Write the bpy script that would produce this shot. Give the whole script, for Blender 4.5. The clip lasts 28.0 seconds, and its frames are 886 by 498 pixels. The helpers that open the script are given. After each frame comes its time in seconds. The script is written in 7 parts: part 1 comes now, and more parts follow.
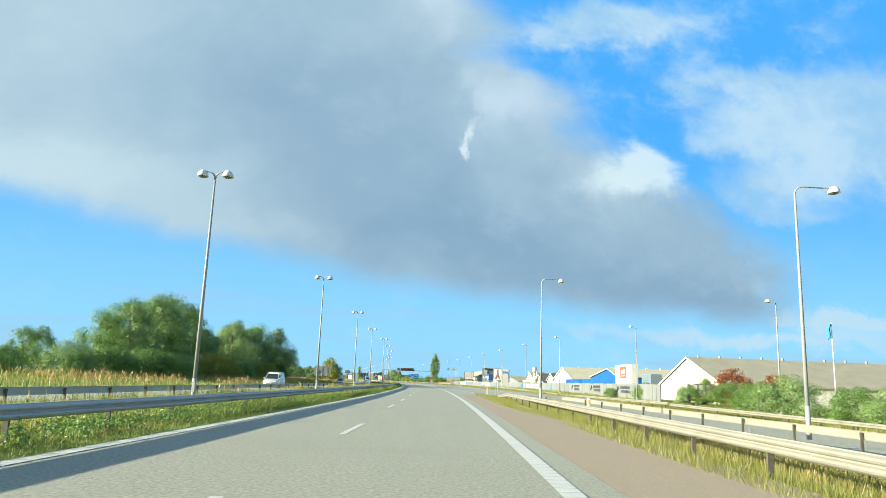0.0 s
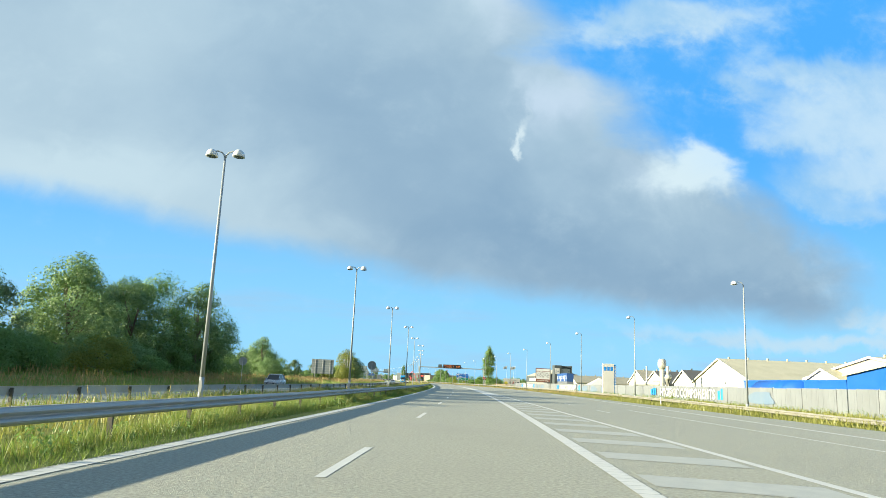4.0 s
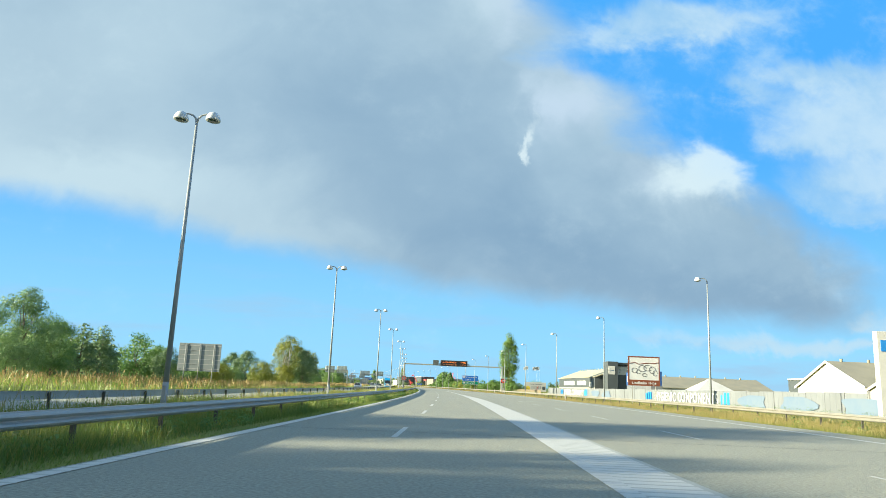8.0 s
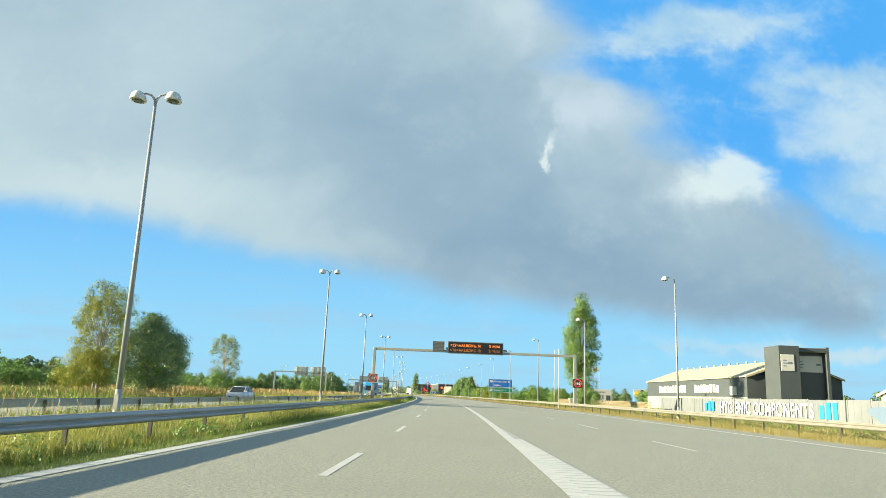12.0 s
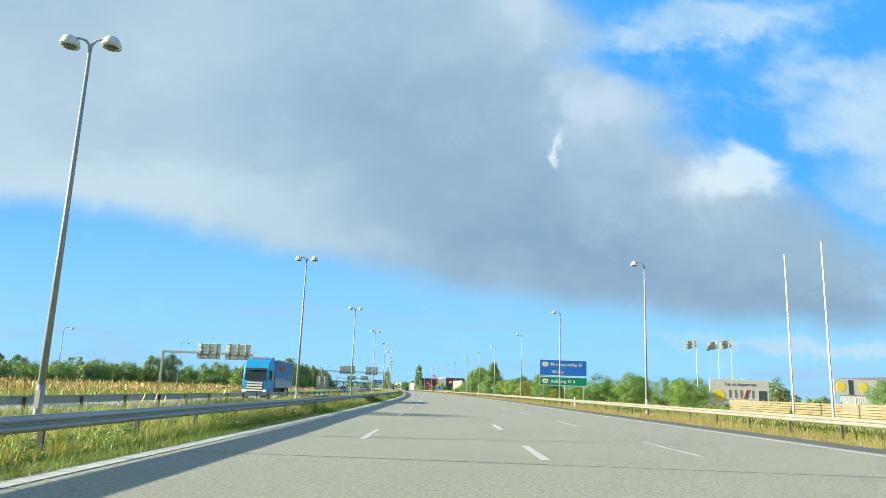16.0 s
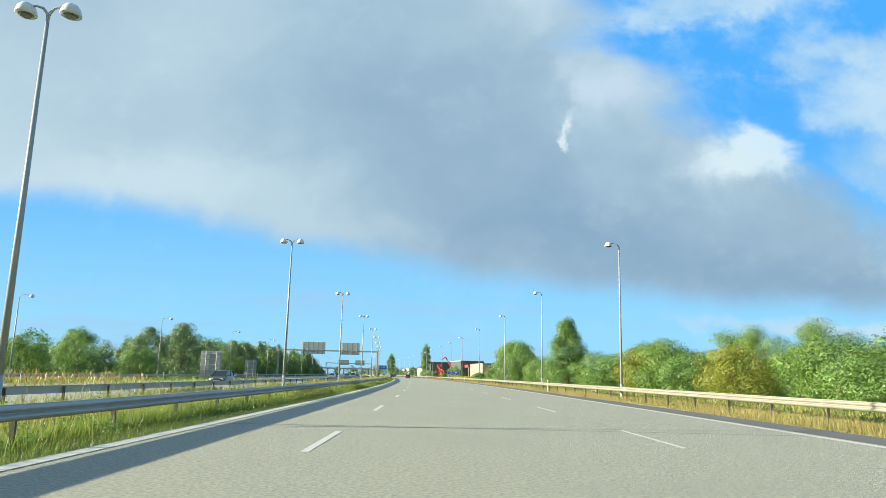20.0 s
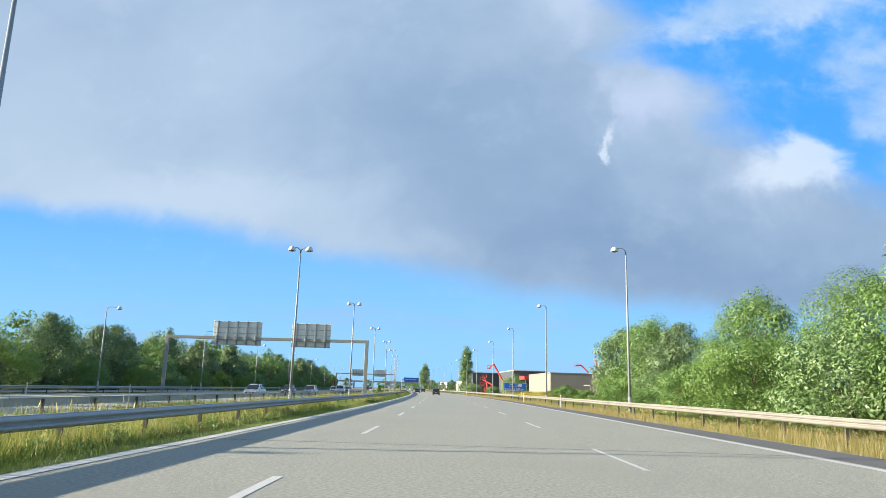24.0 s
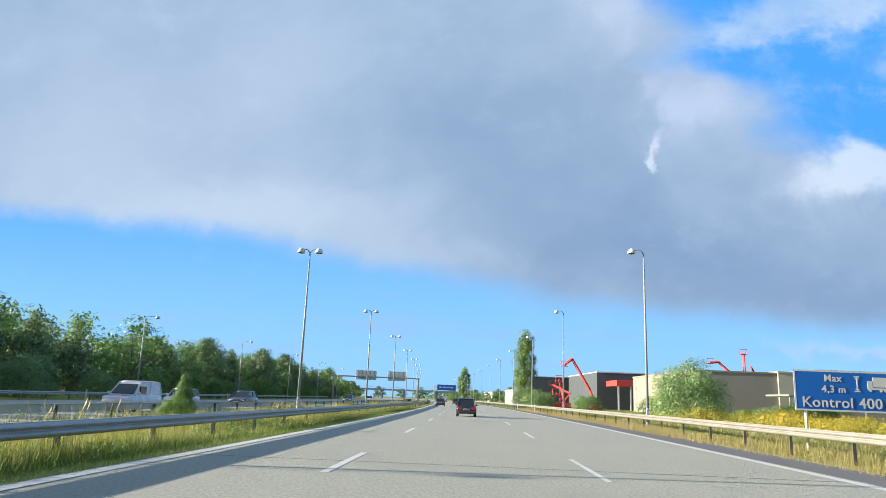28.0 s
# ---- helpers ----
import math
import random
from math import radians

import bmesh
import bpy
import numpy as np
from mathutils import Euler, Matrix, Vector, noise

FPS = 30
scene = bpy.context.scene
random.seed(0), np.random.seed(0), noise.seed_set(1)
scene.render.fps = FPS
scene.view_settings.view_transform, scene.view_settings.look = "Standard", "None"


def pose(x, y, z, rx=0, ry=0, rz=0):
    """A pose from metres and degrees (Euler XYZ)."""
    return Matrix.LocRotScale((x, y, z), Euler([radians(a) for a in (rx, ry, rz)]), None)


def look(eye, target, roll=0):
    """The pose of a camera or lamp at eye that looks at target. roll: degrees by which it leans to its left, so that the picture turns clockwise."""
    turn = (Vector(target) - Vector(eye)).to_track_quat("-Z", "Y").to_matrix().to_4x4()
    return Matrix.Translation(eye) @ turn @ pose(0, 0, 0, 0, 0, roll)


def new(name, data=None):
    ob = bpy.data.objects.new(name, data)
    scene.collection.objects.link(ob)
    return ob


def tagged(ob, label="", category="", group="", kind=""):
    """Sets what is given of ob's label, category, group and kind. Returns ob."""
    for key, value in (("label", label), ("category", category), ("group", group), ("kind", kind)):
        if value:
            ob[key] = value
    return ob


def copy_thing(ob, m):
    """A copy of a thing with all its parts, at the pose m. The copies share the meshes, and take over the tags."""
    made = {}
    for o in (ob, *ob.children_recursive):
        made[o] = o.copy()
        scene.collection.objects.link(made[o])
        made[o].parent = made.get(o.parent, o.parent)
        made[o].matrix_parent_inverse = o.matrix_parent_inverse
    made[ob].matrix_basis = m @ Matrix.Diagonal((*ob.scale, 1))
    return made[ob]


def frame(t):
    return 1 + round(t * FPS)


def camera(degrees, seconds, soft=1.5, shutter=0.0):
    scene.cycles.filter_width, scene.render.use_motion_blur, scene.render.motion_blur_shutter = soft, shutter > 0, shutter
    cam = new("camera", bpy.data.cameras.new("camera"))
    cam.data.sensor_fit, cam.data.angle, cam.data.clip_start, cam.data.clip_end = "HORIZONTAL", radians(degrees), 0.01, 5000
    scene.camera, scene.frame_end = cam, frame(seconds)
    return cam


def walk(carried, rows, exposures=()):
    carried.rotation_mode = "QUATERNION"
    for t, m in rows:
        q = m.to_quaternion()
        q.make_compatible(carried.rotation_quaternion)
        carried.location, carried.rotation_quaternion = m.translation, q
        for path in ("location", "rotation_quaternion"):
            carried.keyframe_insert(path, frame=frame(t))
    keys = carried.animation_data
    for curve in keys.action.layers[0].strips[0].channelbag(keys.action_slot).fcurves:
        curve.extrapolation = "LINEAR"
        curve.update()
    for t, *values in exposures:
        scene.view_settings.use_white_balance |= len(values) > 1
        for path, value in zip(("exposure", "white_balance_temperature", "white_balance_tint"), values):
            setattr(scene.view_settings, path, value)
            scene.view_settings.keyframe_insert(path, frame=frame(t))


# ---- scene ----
cam = camera(64.8, 28.0, soft=0.65)

# seconds, x, y, yaw, pitch, roll of a phone held at eye height in a car
EYE = 1.46
EXPOSURE = 1.68
ROWS = [
    (0, 7.68, 19.72, 1.98, 10.79, 2.11),
    (0.5, 7.21, 33.62, 3.00, 11.84, 1.72),
    (1, 6.70, 47.54, 3.21, 10.28, 0.95),
    (1.5, 6.13, 61.48, 3.53, 10.81, 1.37),
    (2, 5.53, 75.40, 5.00, 11.17, 2.00),
    (2.5, 4.90, 89.30, 5.75, 10.94, 2.31),
    (4.5, 2.13, 144.52, 6.48, 10.74, 2.36),
    (5, 1.25, 158.23, 6.22, 11.07, 1.86),
    (5.5, 0.30, 171.89, 6.47, 10.63, 2.14),
    (6, -0.69, 185.50, 6.55, 10.88, 1.90),
    (6.5, -1.72, 199.07, 6.98, 11.23, 2.48),
    (7, -2.75, 212.62, 7.16, 11.21, 2.61),
    (7.5, -3.80, 226.15, 7.46, 11.62, 2.45),
    (8, -4.88, 239.65, 7.04, 11.11, 2.37),
    (8.5, -6.00, 253.11, 6.51, 11.52, 2.03),
    (9, -7.16, 266.51, 6.28, 11.53, 1.54),
    (9.5, -8.37, 279.89, 6.29, 10.87, 2.42),
    (10, -9.61, 293.27, 6.77, 12.28, 1.63),
    (10.5, -10.94, 306.66, 7.31, 11.31, 1.82),
    (11, -12.37, 320.07, 7.58, 11.58, 1.91),
    (11.5, -13.90, 333.50, 8.27, 11.42, 2.52),
    (12, -15.53, 346.98, 8.85, 11.75, 2.30),
    (12.5, -17.24, 360.53, 8.93, 10.65, 3.15),
    (14.5, -24.97, 415.36, 9.26, 11.29, 2.87),
    (15, -27.05, 429.04, 9.07, 11.24, 2.91),
    (15.5, -29.16, 442.70, 9.21, 11.37, 2.57),
    (16, -31.29, 456.32, 9.56, 11.40, 2.11),
    (16.5, -33.45, 469.91, 9.03, 11.13, 1.17),
    (17, -35.63, 483.49, 10.73, 12.79, 1.24),
    (17.5, -37.85, 497.05, 10.49, 11.78, 1.49),
    (18, -40.10, 510.58, 10.94, 10.73, 2.25),
    (18.5, -42.40, 524.08, 10.74, 10.76, 1.72),
    (19, -44.74, 537.56, 10.65, 11.01, 1.87),
    (19.5, -47.12, 551.04, 10.93, 12.10, 1.46),
    (20, -49.57, 564.51, 10.41, 10.27, 1.33),
    (20.5, -52.06, 577.92, 11.52, 10.59, 1.74),
    (21, -54.61, 591.28, 12.80, 11.50, 2.20),
    (21.5, -57.21, 604.61, 12.70, 11.10, 2.08),
    (23.5, -68.13, 657.94, 13.46, 11.46, 1.87),
    (24, -70.99, 671.23, 13.84, 11.35, 1.63),
    (24.5, -73.88, 684.50, 14.18, 11.58, 2.46),
    (25, -76.83, 697.74, 14.05, 11.57, 2.35),
    (25.5, -79.84, 710.93, 14.35, 12.21, 1.68),
    (26, -82.93, 724.10, 15.10, 12.36, 1.90),
    (26.5, -86.09, 737.24, 15.21, 11.84, 1.99),
    (27, -89.33, 750.35, 15.64, 12.21, 2.13),
    (27.5, -92.66, 763.45, 16.20, 11.22, 2.84),
    (28, -96.09, 776.53, 17.57, 12.07, 2.20),
]


def carried_pose(x, y, yaw, pitch, roll):
    a, b = radians(yaw), radians(pitch)
    eye = Vector((x, y, EYE))
    return look(eye, eye + Vector((-math.sin(a) * math.cos(b), math.cos(a) * math.cos(b), math.sin(b))), roll)


# seconds, stops, kelvin, tint: the phone's own white balance wanders a little
BALANCE = [
    (0.0, 0.0, 6070, 2), (1.5, 0.0, 6170, 1), (5.0, 0.0, 6080, 5), (7.5, 0.0, 5980, 3), (9.0, 0.0, 6440, 4),
    (12.0, 0.0, 6500, 3), (15.0, 0.0, 6150, 3), (16.0, 0.0, 6010, 5), (17.2, 0.0, 6170, 4), (18.5, 0.0, 6320, 3),
    (20.0, 0.0, 6160, 4), (21.5, 0.0, 6050, 7), (23.5, -0.05, 5880, 15), (28.0, -0.08, 5830, 16),
]
walk(cam, [(t, carried_pose(*row)) for t, *row in ROWS], exposures=[(t, EXPOSURE + stops, kelvin, tint) for t, stops, kelvin, tint in BALANCE])

# ---- sky and sun ----
SUN_ELEVATION, SUN_AZIMUTH = 14.0, 110.0   # azimuth counted to the left of north (+y), in degrees
world = bpy.data.worlds.new("sky")
scene.world = world
world.use_nodes = True


def nodes_of(tree):
    """A small writer of node graphs: every call adds a node and gives its first output."""
    def math_node(op, a, b=0.0, c=0.0, clamp=False):
        nd = tree.nodes.new("ShaderNodeMath")
        nd.operation, nd.use_clamp = op, clamp
        for k, v in enumerate((a, b, c)):
            if isinstance(v, (int, float)):
                nd.inputs[k].default_value = v
            else:
                tree.links.new(v, nd.inputs[k])
        return nd.outputs[0]
    return math_node


def build_sky(tree):
    tree.nodes.clear()
    m = nodes_of(tree)
    add = tree.nodes.new
    link = tree.links.new

    def curve(value, points):
        nd = add("ShaderNodeFloatCurve")
        cv = nd.mapping.curves[0]
        pts = [((p[0] + 1.5) / 3.0, p[1]) for p in points]
        cv.points[0].location, cv.points[1].location = pts[0], pts[-1]
        for p in pts[1:-1]:
            cv.points.new(*p)
        nd.mapping.update()
        link(m("MULTIPLY_ADD", value, 1 / 3.0, 0.5), nd.inputs["Value"])
        return nd.outputs[0]

    def step(value, lo, hi):
        nd = add("ShaderNodeMapRange")
        nd.interpolation_type = "SMOOTHSTEP"
        link(value, nd.inputs["Value"])
        nd.inputs["From Min"].default_value, nd.inputs["From Max"].default_value = lo, hi
        return nd.outputs[0]

    def mix(f, a, b):
        nd = add("ShaderNodeMix")
        nd.data_type = "RGBA"
        if isinstance(f, (int, float)):
            nd.inputs[0].default_value = f
        else:
            link(f, nd.inputs[0])
        for k, v in ((6, a), (7, b)):
            if isinstance(v, tuple):
                nd.inputs[k].default_value = (*v, 1)
            else:
                link(v, nd.inputs[k])
        return nd.outputs[2]

    way = add("ShaderNodeTexCoord").outputs["Generated"]
    turned = add("ShaderNodeVectorRotate")
    turned.rotation_type = "Z_AXIS"
    turned.inputs["Angle"].default_value = -radians(9.5)
    link(way, turned.inputs["Vector"])
    xyz = add("ShaderNodeSeparateXYZ")
    link(turned.outputs[0], xyz.inputs[0])
    ahead = m("MAXIMUM", m("ABSOLUTE", xyz.outputs[1]), 0.12)
    u, v = m("DIVIDE", xyz.outputs[0], ahead), m("DIVIDE", xyz.outputs[2], ahead)
    place = add("ShaderNodeCombineXYZ")
    link(u, place.inputs[0]), link(v, place.inputs[1])

    def noise_at(scale, detail, rough, squash=1.0, warp=0.0, shift=0.0):
        mp = add("ShaderNodeMapping")
        mp.inputs["Scale"].default_value = (1.0, squash, 1.0)
        mp.inputs["Location"].default_value = (shift, shift * 0.7, shift)
        link(place.outputs[0], mp.inputs[0])
        nd = add("ShaderNodeTexNoise")
        nd.inputs["Scale"].default_value, nd.inputs["Detail"].default_value = scale, detail
        nd.inputs["Roughness"].default_value, nd.inputs["Distortion"].default_value = rough, warp
        link(mp.outputs[0], nd.inputs["Vector"])
        return m("SUBTRACT", nd.outputs["Fac"], 0.5)

    big, mid, fine = noise_at(2.2, 4, 0.55, 1.3, 0.2, 3.1), noise_at(6.0, 6, 0.6, 1.2, 0.3, 7.7), noise_at(19.0, 6, 0.62, 1.3, 0.2, 1.3)
    curl, curl_b = noise_at(7.5, 5, 0.55, 1.1, 0.6, 11.3), noise_at(7.5, 5, 0.55, 1.1, 0.6, 19.9)
    # torn coordinates: clouds laid out in them get ragged, billowing borders
    uw = m("ADD", u, m("ADD", m("MULTIPLY", curl, 0.17), m("MULTIPLY", fine, 0.05)))
    vw = m("ADD", v, m("ADD", m("MULTIPLY", curl_b, 0.12), m("MULTIPLY", fine, 0.035)))

    def bump(cu, cv, ru, rv, amount=1.0):
        du, dv = m("DIVIDE", m("SUBTRACT", uw, cu), ru), m("DIVIDE", m("SUBTRACT", vw, cv), rv)
        d = m("ADD", m("MULTIPLY", du, du), m("MULTIPLY", dv, dv))
        return m("MULTIPLY", m("EXPONENT", m("MULTIPLY", d, -1.0)), amount)

    def heap(*list_):
        total = bump(*list_[0])
        for args in list_[1:]:
            total = m("ADD", total, bump(*args))
        return total

    # the great grey bank: an underside that falls to the right, and a broken right-hand border
    low = curve(u, ((-1.5, .36), (-.65, .240), (-.51, .229), (-.40, .212), (-.27, .182), (-.15, .165), (-.05, .149), (.06, .129), (.15, .119), (.27, .109), (.41, .104), (.7, .098), (1.5, .1)))
    right = curve(v, ((-1.5, .64), (.06, .64), (.113, .66), (.165, .672), (.22, .625), (.27, .565), (.31, .51), (.345, .43), (.38, .365), (.43, .335), (.465, .31), (.487, .25), (.507, .205), (.535, .215), (.56, .222), (.59, .195), (.63, .16), (.75, .1), (1.5, .0)))
    above = step(m("ADD", m("SUBTRACT", m("MULTIPLY_ADD", vw, 0.35, m("MULTIPLY", v, 0.65)), low), m("MULTIPLY", mid, 0.03)), -0.014, 0.040)
    depth = m("ADD", m("SUBTRACT", right, uw), m("MULTIPLY", mid, 0.10))
    inside = step(depth, -0.075, 0.085)
    bank = m("MULTIPLY", above, inside)
    # paler clouds on the right
    pale_d = heap((.385, .572, .11, .038, 1.0), (.30, .555, .06, .03, .6), (.48, .60, .09, .03, .8), (.50, .465, .07, .018, .55), (.60, .505, .10, .022, .75), (.71, .435, .19, .055, 1.05), (.84, .50, .14, .06, 1.0), (.58, .40, .07, .03, .45), (.67, .335, .10, .035, .8), (.60, .30, .08, .025, .5), (.68, .275, .10, .022, .7), (.90, .38, .22, .10, .9), (.80, .62, .12, .04, .45), (.27, .52, .05, .02, .35))
    lit = step(m("ADD", pale_d, m("ADD", m("MULTIPLY", mid, 0.55), m("MULTIPLY", fine, 0.30))), 0.15, 1.15)
    veil = m("MULTIPLY", m("MULTIPLY", step(m("ADD", mid, m("MULTIPLY", fine, 0.5)), -0.10, 0.30), step(u, 0.1, 0.4)), m("MULTIPLY", step(v, 0.22, 0.5), 0.5))
    puff = step(m("ADD", heap((.43, .343, .045, .030, .95), (.475, .352, .05, .020, .7), (.385, .335, .05, .03, .4), (.36, .31, .06, .03, .25), (.455, .315, .05, .02, .35)), m("ADD", m("MULTIPLY", fine, 0.75), m("MULTIPLY", mid, 0.8))), 0.0, 1.2)
    strip = m("MULTIPLY", step(m("ADD", heap((.62, .082, .34, .018, .8), (.76, .125, .055, .022, 1.0), (.67, .128, .03, .016, .7), (.83, .118, .06, .02, .9), (.98, .13, .1, .03, .9)), m("ADD", m("MULTIPLY", mid, 0.5), m("MULTIPLY", fine, 0.3))), 0.2, 0.9), 0.8)
    haze = m("MULTIPLY", m("MULTIPLY", step(m("ADD", noise_at(3.0, 5, 0.6, 7.0, 0.0, 5.0), m("MULTIPLY", v, -0.6)), -0.08, 0.22), step(v, 0.22, 0.03)), 0.85)

    # colours
    nishita = add("ShaderNodeTexSky")
    nishita.sky_type, nishita.sun_disc = "NISHITA", False
    nishita.sun_elevation, nishita.sun_rotation = radians(SUN_ELEVATION), radians(-SUN_AZIMUTH)
    nishita.air_density, nishita.dust_density, nishita.ozone_density = 1.0, 0.6, 2.5
    dim = add("ShaderNodeVectorMath")
    dim.operation = "SCALE"
    dim.inputs["Scale"].default_value = 0.09
    link(nishita.outputs[0], dim.inputs[0])
    clear = mix(step(v, 0.0, 0.42), (.165, .350, .50), (.045, .215, .49))
    clear = mix(0.90, dim.outputs[0], clear)
    clear = mix(haze, clear, (.205, .288, .385))
    clear = mix(veil, clear, (.26, .36, .44))
    tone = m("ADD", m("MULTIPLY", big, 1.1), m("ADD", m("MULTIPLY", mid, 0.55), m("MULTIPLY", fine, 0.10)))
    grey = mix(step(tone, -0.34, 0.34), (.158, .222, .286), (.224, .290, .344))
    dark = m("MINIMUM", heap((.05, .24, .20, .075, .55), (.22, .20, .20, .06, .5), (.42, .145, .22, .040, .55), (.58, .14, .10, .04, .3), (-.10, .40, .22, .10, .25)), 1.0)
    grey = mix(dark, grey, (.120, .184, .258))
    light = m("MINIMUM", heap((-.40, .265, .26, .065, .85), (-.18, .20, .16, .035, .45), (-.75, .35, .28, .25, .7), (-.42, .50, .14, .14, .35), (.10, .60, .06, .05, .7), (.02, .53, .10, .06, .3), (.245, .455, .06, .03, .30), (.19, .43, .025, .05, .30), (.40, .31, .08, .04, .35)), 1.0)
    edge = m("MULTIPLY", m("MULTIPLY", step(depth, 0.13, 0.01), step(v, 0.27, 0.42)), 0.30)
    light = m("MAXIMUM", light, edge)
    grey = mix(light, grey, (.298, .358, .392))
    tear = step(m("ADD", heap((.158, .350, .010, .015), (.166, .374, .007, .018, .7), (.174, .405, .006, .025, .4)), m("MULTIPLY", fine, 0.3)), 0.15, 1.0)
    column = m("MINIMUM", heap((.235, .44, .055, .04, .85), (.19, .42, .02, .05, .45), (.13, .585, .05, .035, .5), (.36, .33, .06, .03, .35)), 1.0)
    grey = mix(column, grey, (.300, .350, .412))
    grey = mix(m("MULTIPLY", tear, 0.8), grey, (.40, .44, .45))
    shade = step(m("ADD", m("ADD", m("MULTIPLY", curl_b, 1.2), m("MULTIPLY", mid, 1.3)), m("MULTIPLY", fine, 0.5)), -0.40, 0.35)
    pale = mix(shade, (.190, .300, .41), (.292, .370, .435))
    out = mix(strip, clear, (.30, .37, .42))
    out = mix(m("MULTIPLY", lit, 0.88), out, pale)
    out = mix(bank, out, grey)
    out = mix(m("MULTIPLY", puff, 0.85), out, (.385, .435, .452))
    # the ground's own glow below the horizon, and a plain half-clouded sky behind
    out = mix(step(xyz.outputs[1], 0.12, -0.25), out, mix(0.5, dim.outputs[0], (.30, .36, .44)))
    back = add("ShaderNodeBackground")
    link(out, back.inputs[0])
    back.inputs[1].default_value = 0.643
    link(back.outputs[0], add("ShaderNodeOutputWorld").inputs[0])


build_sky(world.node_tree)

sun = new("sun", bpy.data.lights.new("sun", "SUN"))
sun.data.energy, sun.data.angle, sun.data.color = 5.0, radians(0.6), (1.0, 0.865, 0.62)
_a, _e = radians(SUN_AZIMUTH), radians(SUN_ELEVATION)
sun.matrix_world = look((math.sin(-_a) * 50, math.cos(_a) * 50, 60), (math.sin(-_a) * 50 + math.sin(_a) * math.cos(_e) * 10, math.cos(_a) * 50 - math.cos(_a) * math.cos(_e) * 10, 60 - math.sin(_e) * 10))

# ---- materials ----
MATS = {}


def material(name, colour, second=None, rough=0.7, metal=0.0, scale=4.0, fine=60.0, bump=0.0, amount=1.0, stain=None, stain_scale=0.6, vary=0.0, spec=0.5, coat=0.0):
    """A surface of two colours mixed by grain at two scales, with stains and fine relief, in metres of the world."""
    if name in MATS:
        return MATS[name]
    mat = bpy.data.materials.new(name)
    mat.use_nodes = True
    tree = mat.node_tree
    bsdf = tree.nodes["Principled BSDF"]
    add, link = tree.nodes.new, tree.links.new
    second = second or tuple(c * 0.8 for c in colour)
    where = add("ShaderNodeNewGeometry").outputs["Position"]

    def grain(sc, detail=4.0, rough_=0.6):
        nd = add("ShaderNodeTexNoise")
        nd.inputs["Scale"].default_value, nd.inputs["Detail"].default_value, nd.inputs["Roughness"].default_value = sc, detail, rough_
        link(where, nd.inputs["Vector"])
        return nd.outputs["Fac"]

    def ramp(value, lo, hi):
        nd = add("ShaderNodeMapRange")
        nd.inputs["From Min"].default_value, nd.inputs["From Max"].default_value = lo, hi
        link(value, nd.inputs["Value"])
        return nd.outputs[0]

    def blend(f, a, b, mode="MIX"):
        nd = add("ShaderNodeMix")
        nd.data_type, nd.blend_type = "RGBA", mode
        for k, v in ((0, f), (6, a), (7, b)):
            if isinstance(v, tuple):
                nd.inputs[k].default_value = (*v, 1)
            elif isinstance(v, (int, float)):
                nd.inputs[k].default_value = v
            else:
                link(v, nd.inputs[k])
        return nd.outputs[2]

    broad, small = grain(scale), grain(fine, 3.0, 0.7)
    both = add("ShaderNodeMath")
    both.operation = "MULTIPLY_ADD"
    both.inputs[1].default_value = 0.5
    link(small, both.inputs[0]), link(broad, both.inputs[2])
    col = blend(ramp(both.outputs[0], 0.75 - 0.3 / amount, 0.75 + 0.3 / amount), second, colour)
    if stain:
        col = blend(ramp(grain(stain_scale, 5.0, 0.65), 0.50, 0.80), col, stain)
    if vary:
        info = add("ShaderNodeObjectInfo")
        hue = add("ShaderNodeHueSaturation")
        link(ramp_out := ramp(info.outputs["Random"], 0.0, 1.0), hue.inputs["Value"])
        ramp_out.node.inputs["To Min"].default_value, ramp_out.node.inputs["To Max"].default_value = 1 - vary, 1 + vary
        link(col, hue.inputs["Color"])
        col = hue.outputs[0]
    link(col, bsdf.inputs["Base Color"])
    bsdf.inputs["Metallic"].default_value = metal
    bsdf.inputs["Specular IOR Level"].default_value = spec
    bsdf.inputs["Coat Weight"].default_value = coat
    r = ramp(broad, 0.3, 0.7)
    r.node.inputs["To Min"].default_value, r.node.inputs["To Max"].default_value = max(0.02, rough - 0.1), min(1.0, rough + 0.1)
    link(r, bsdf.inputs["Roughness"])
    if bump:
        bp = add("ShaderNodeBump")
        bp.inputs["Strength"].default_value, bp.inputs["Distance"].default_value = min(1.0, bump), 0.02
        link(small, bp.inputs["Height"])
        link(bp.outputs[0], bsdf.inputs["Normal"])
    MATS[name] = mat
    return mat


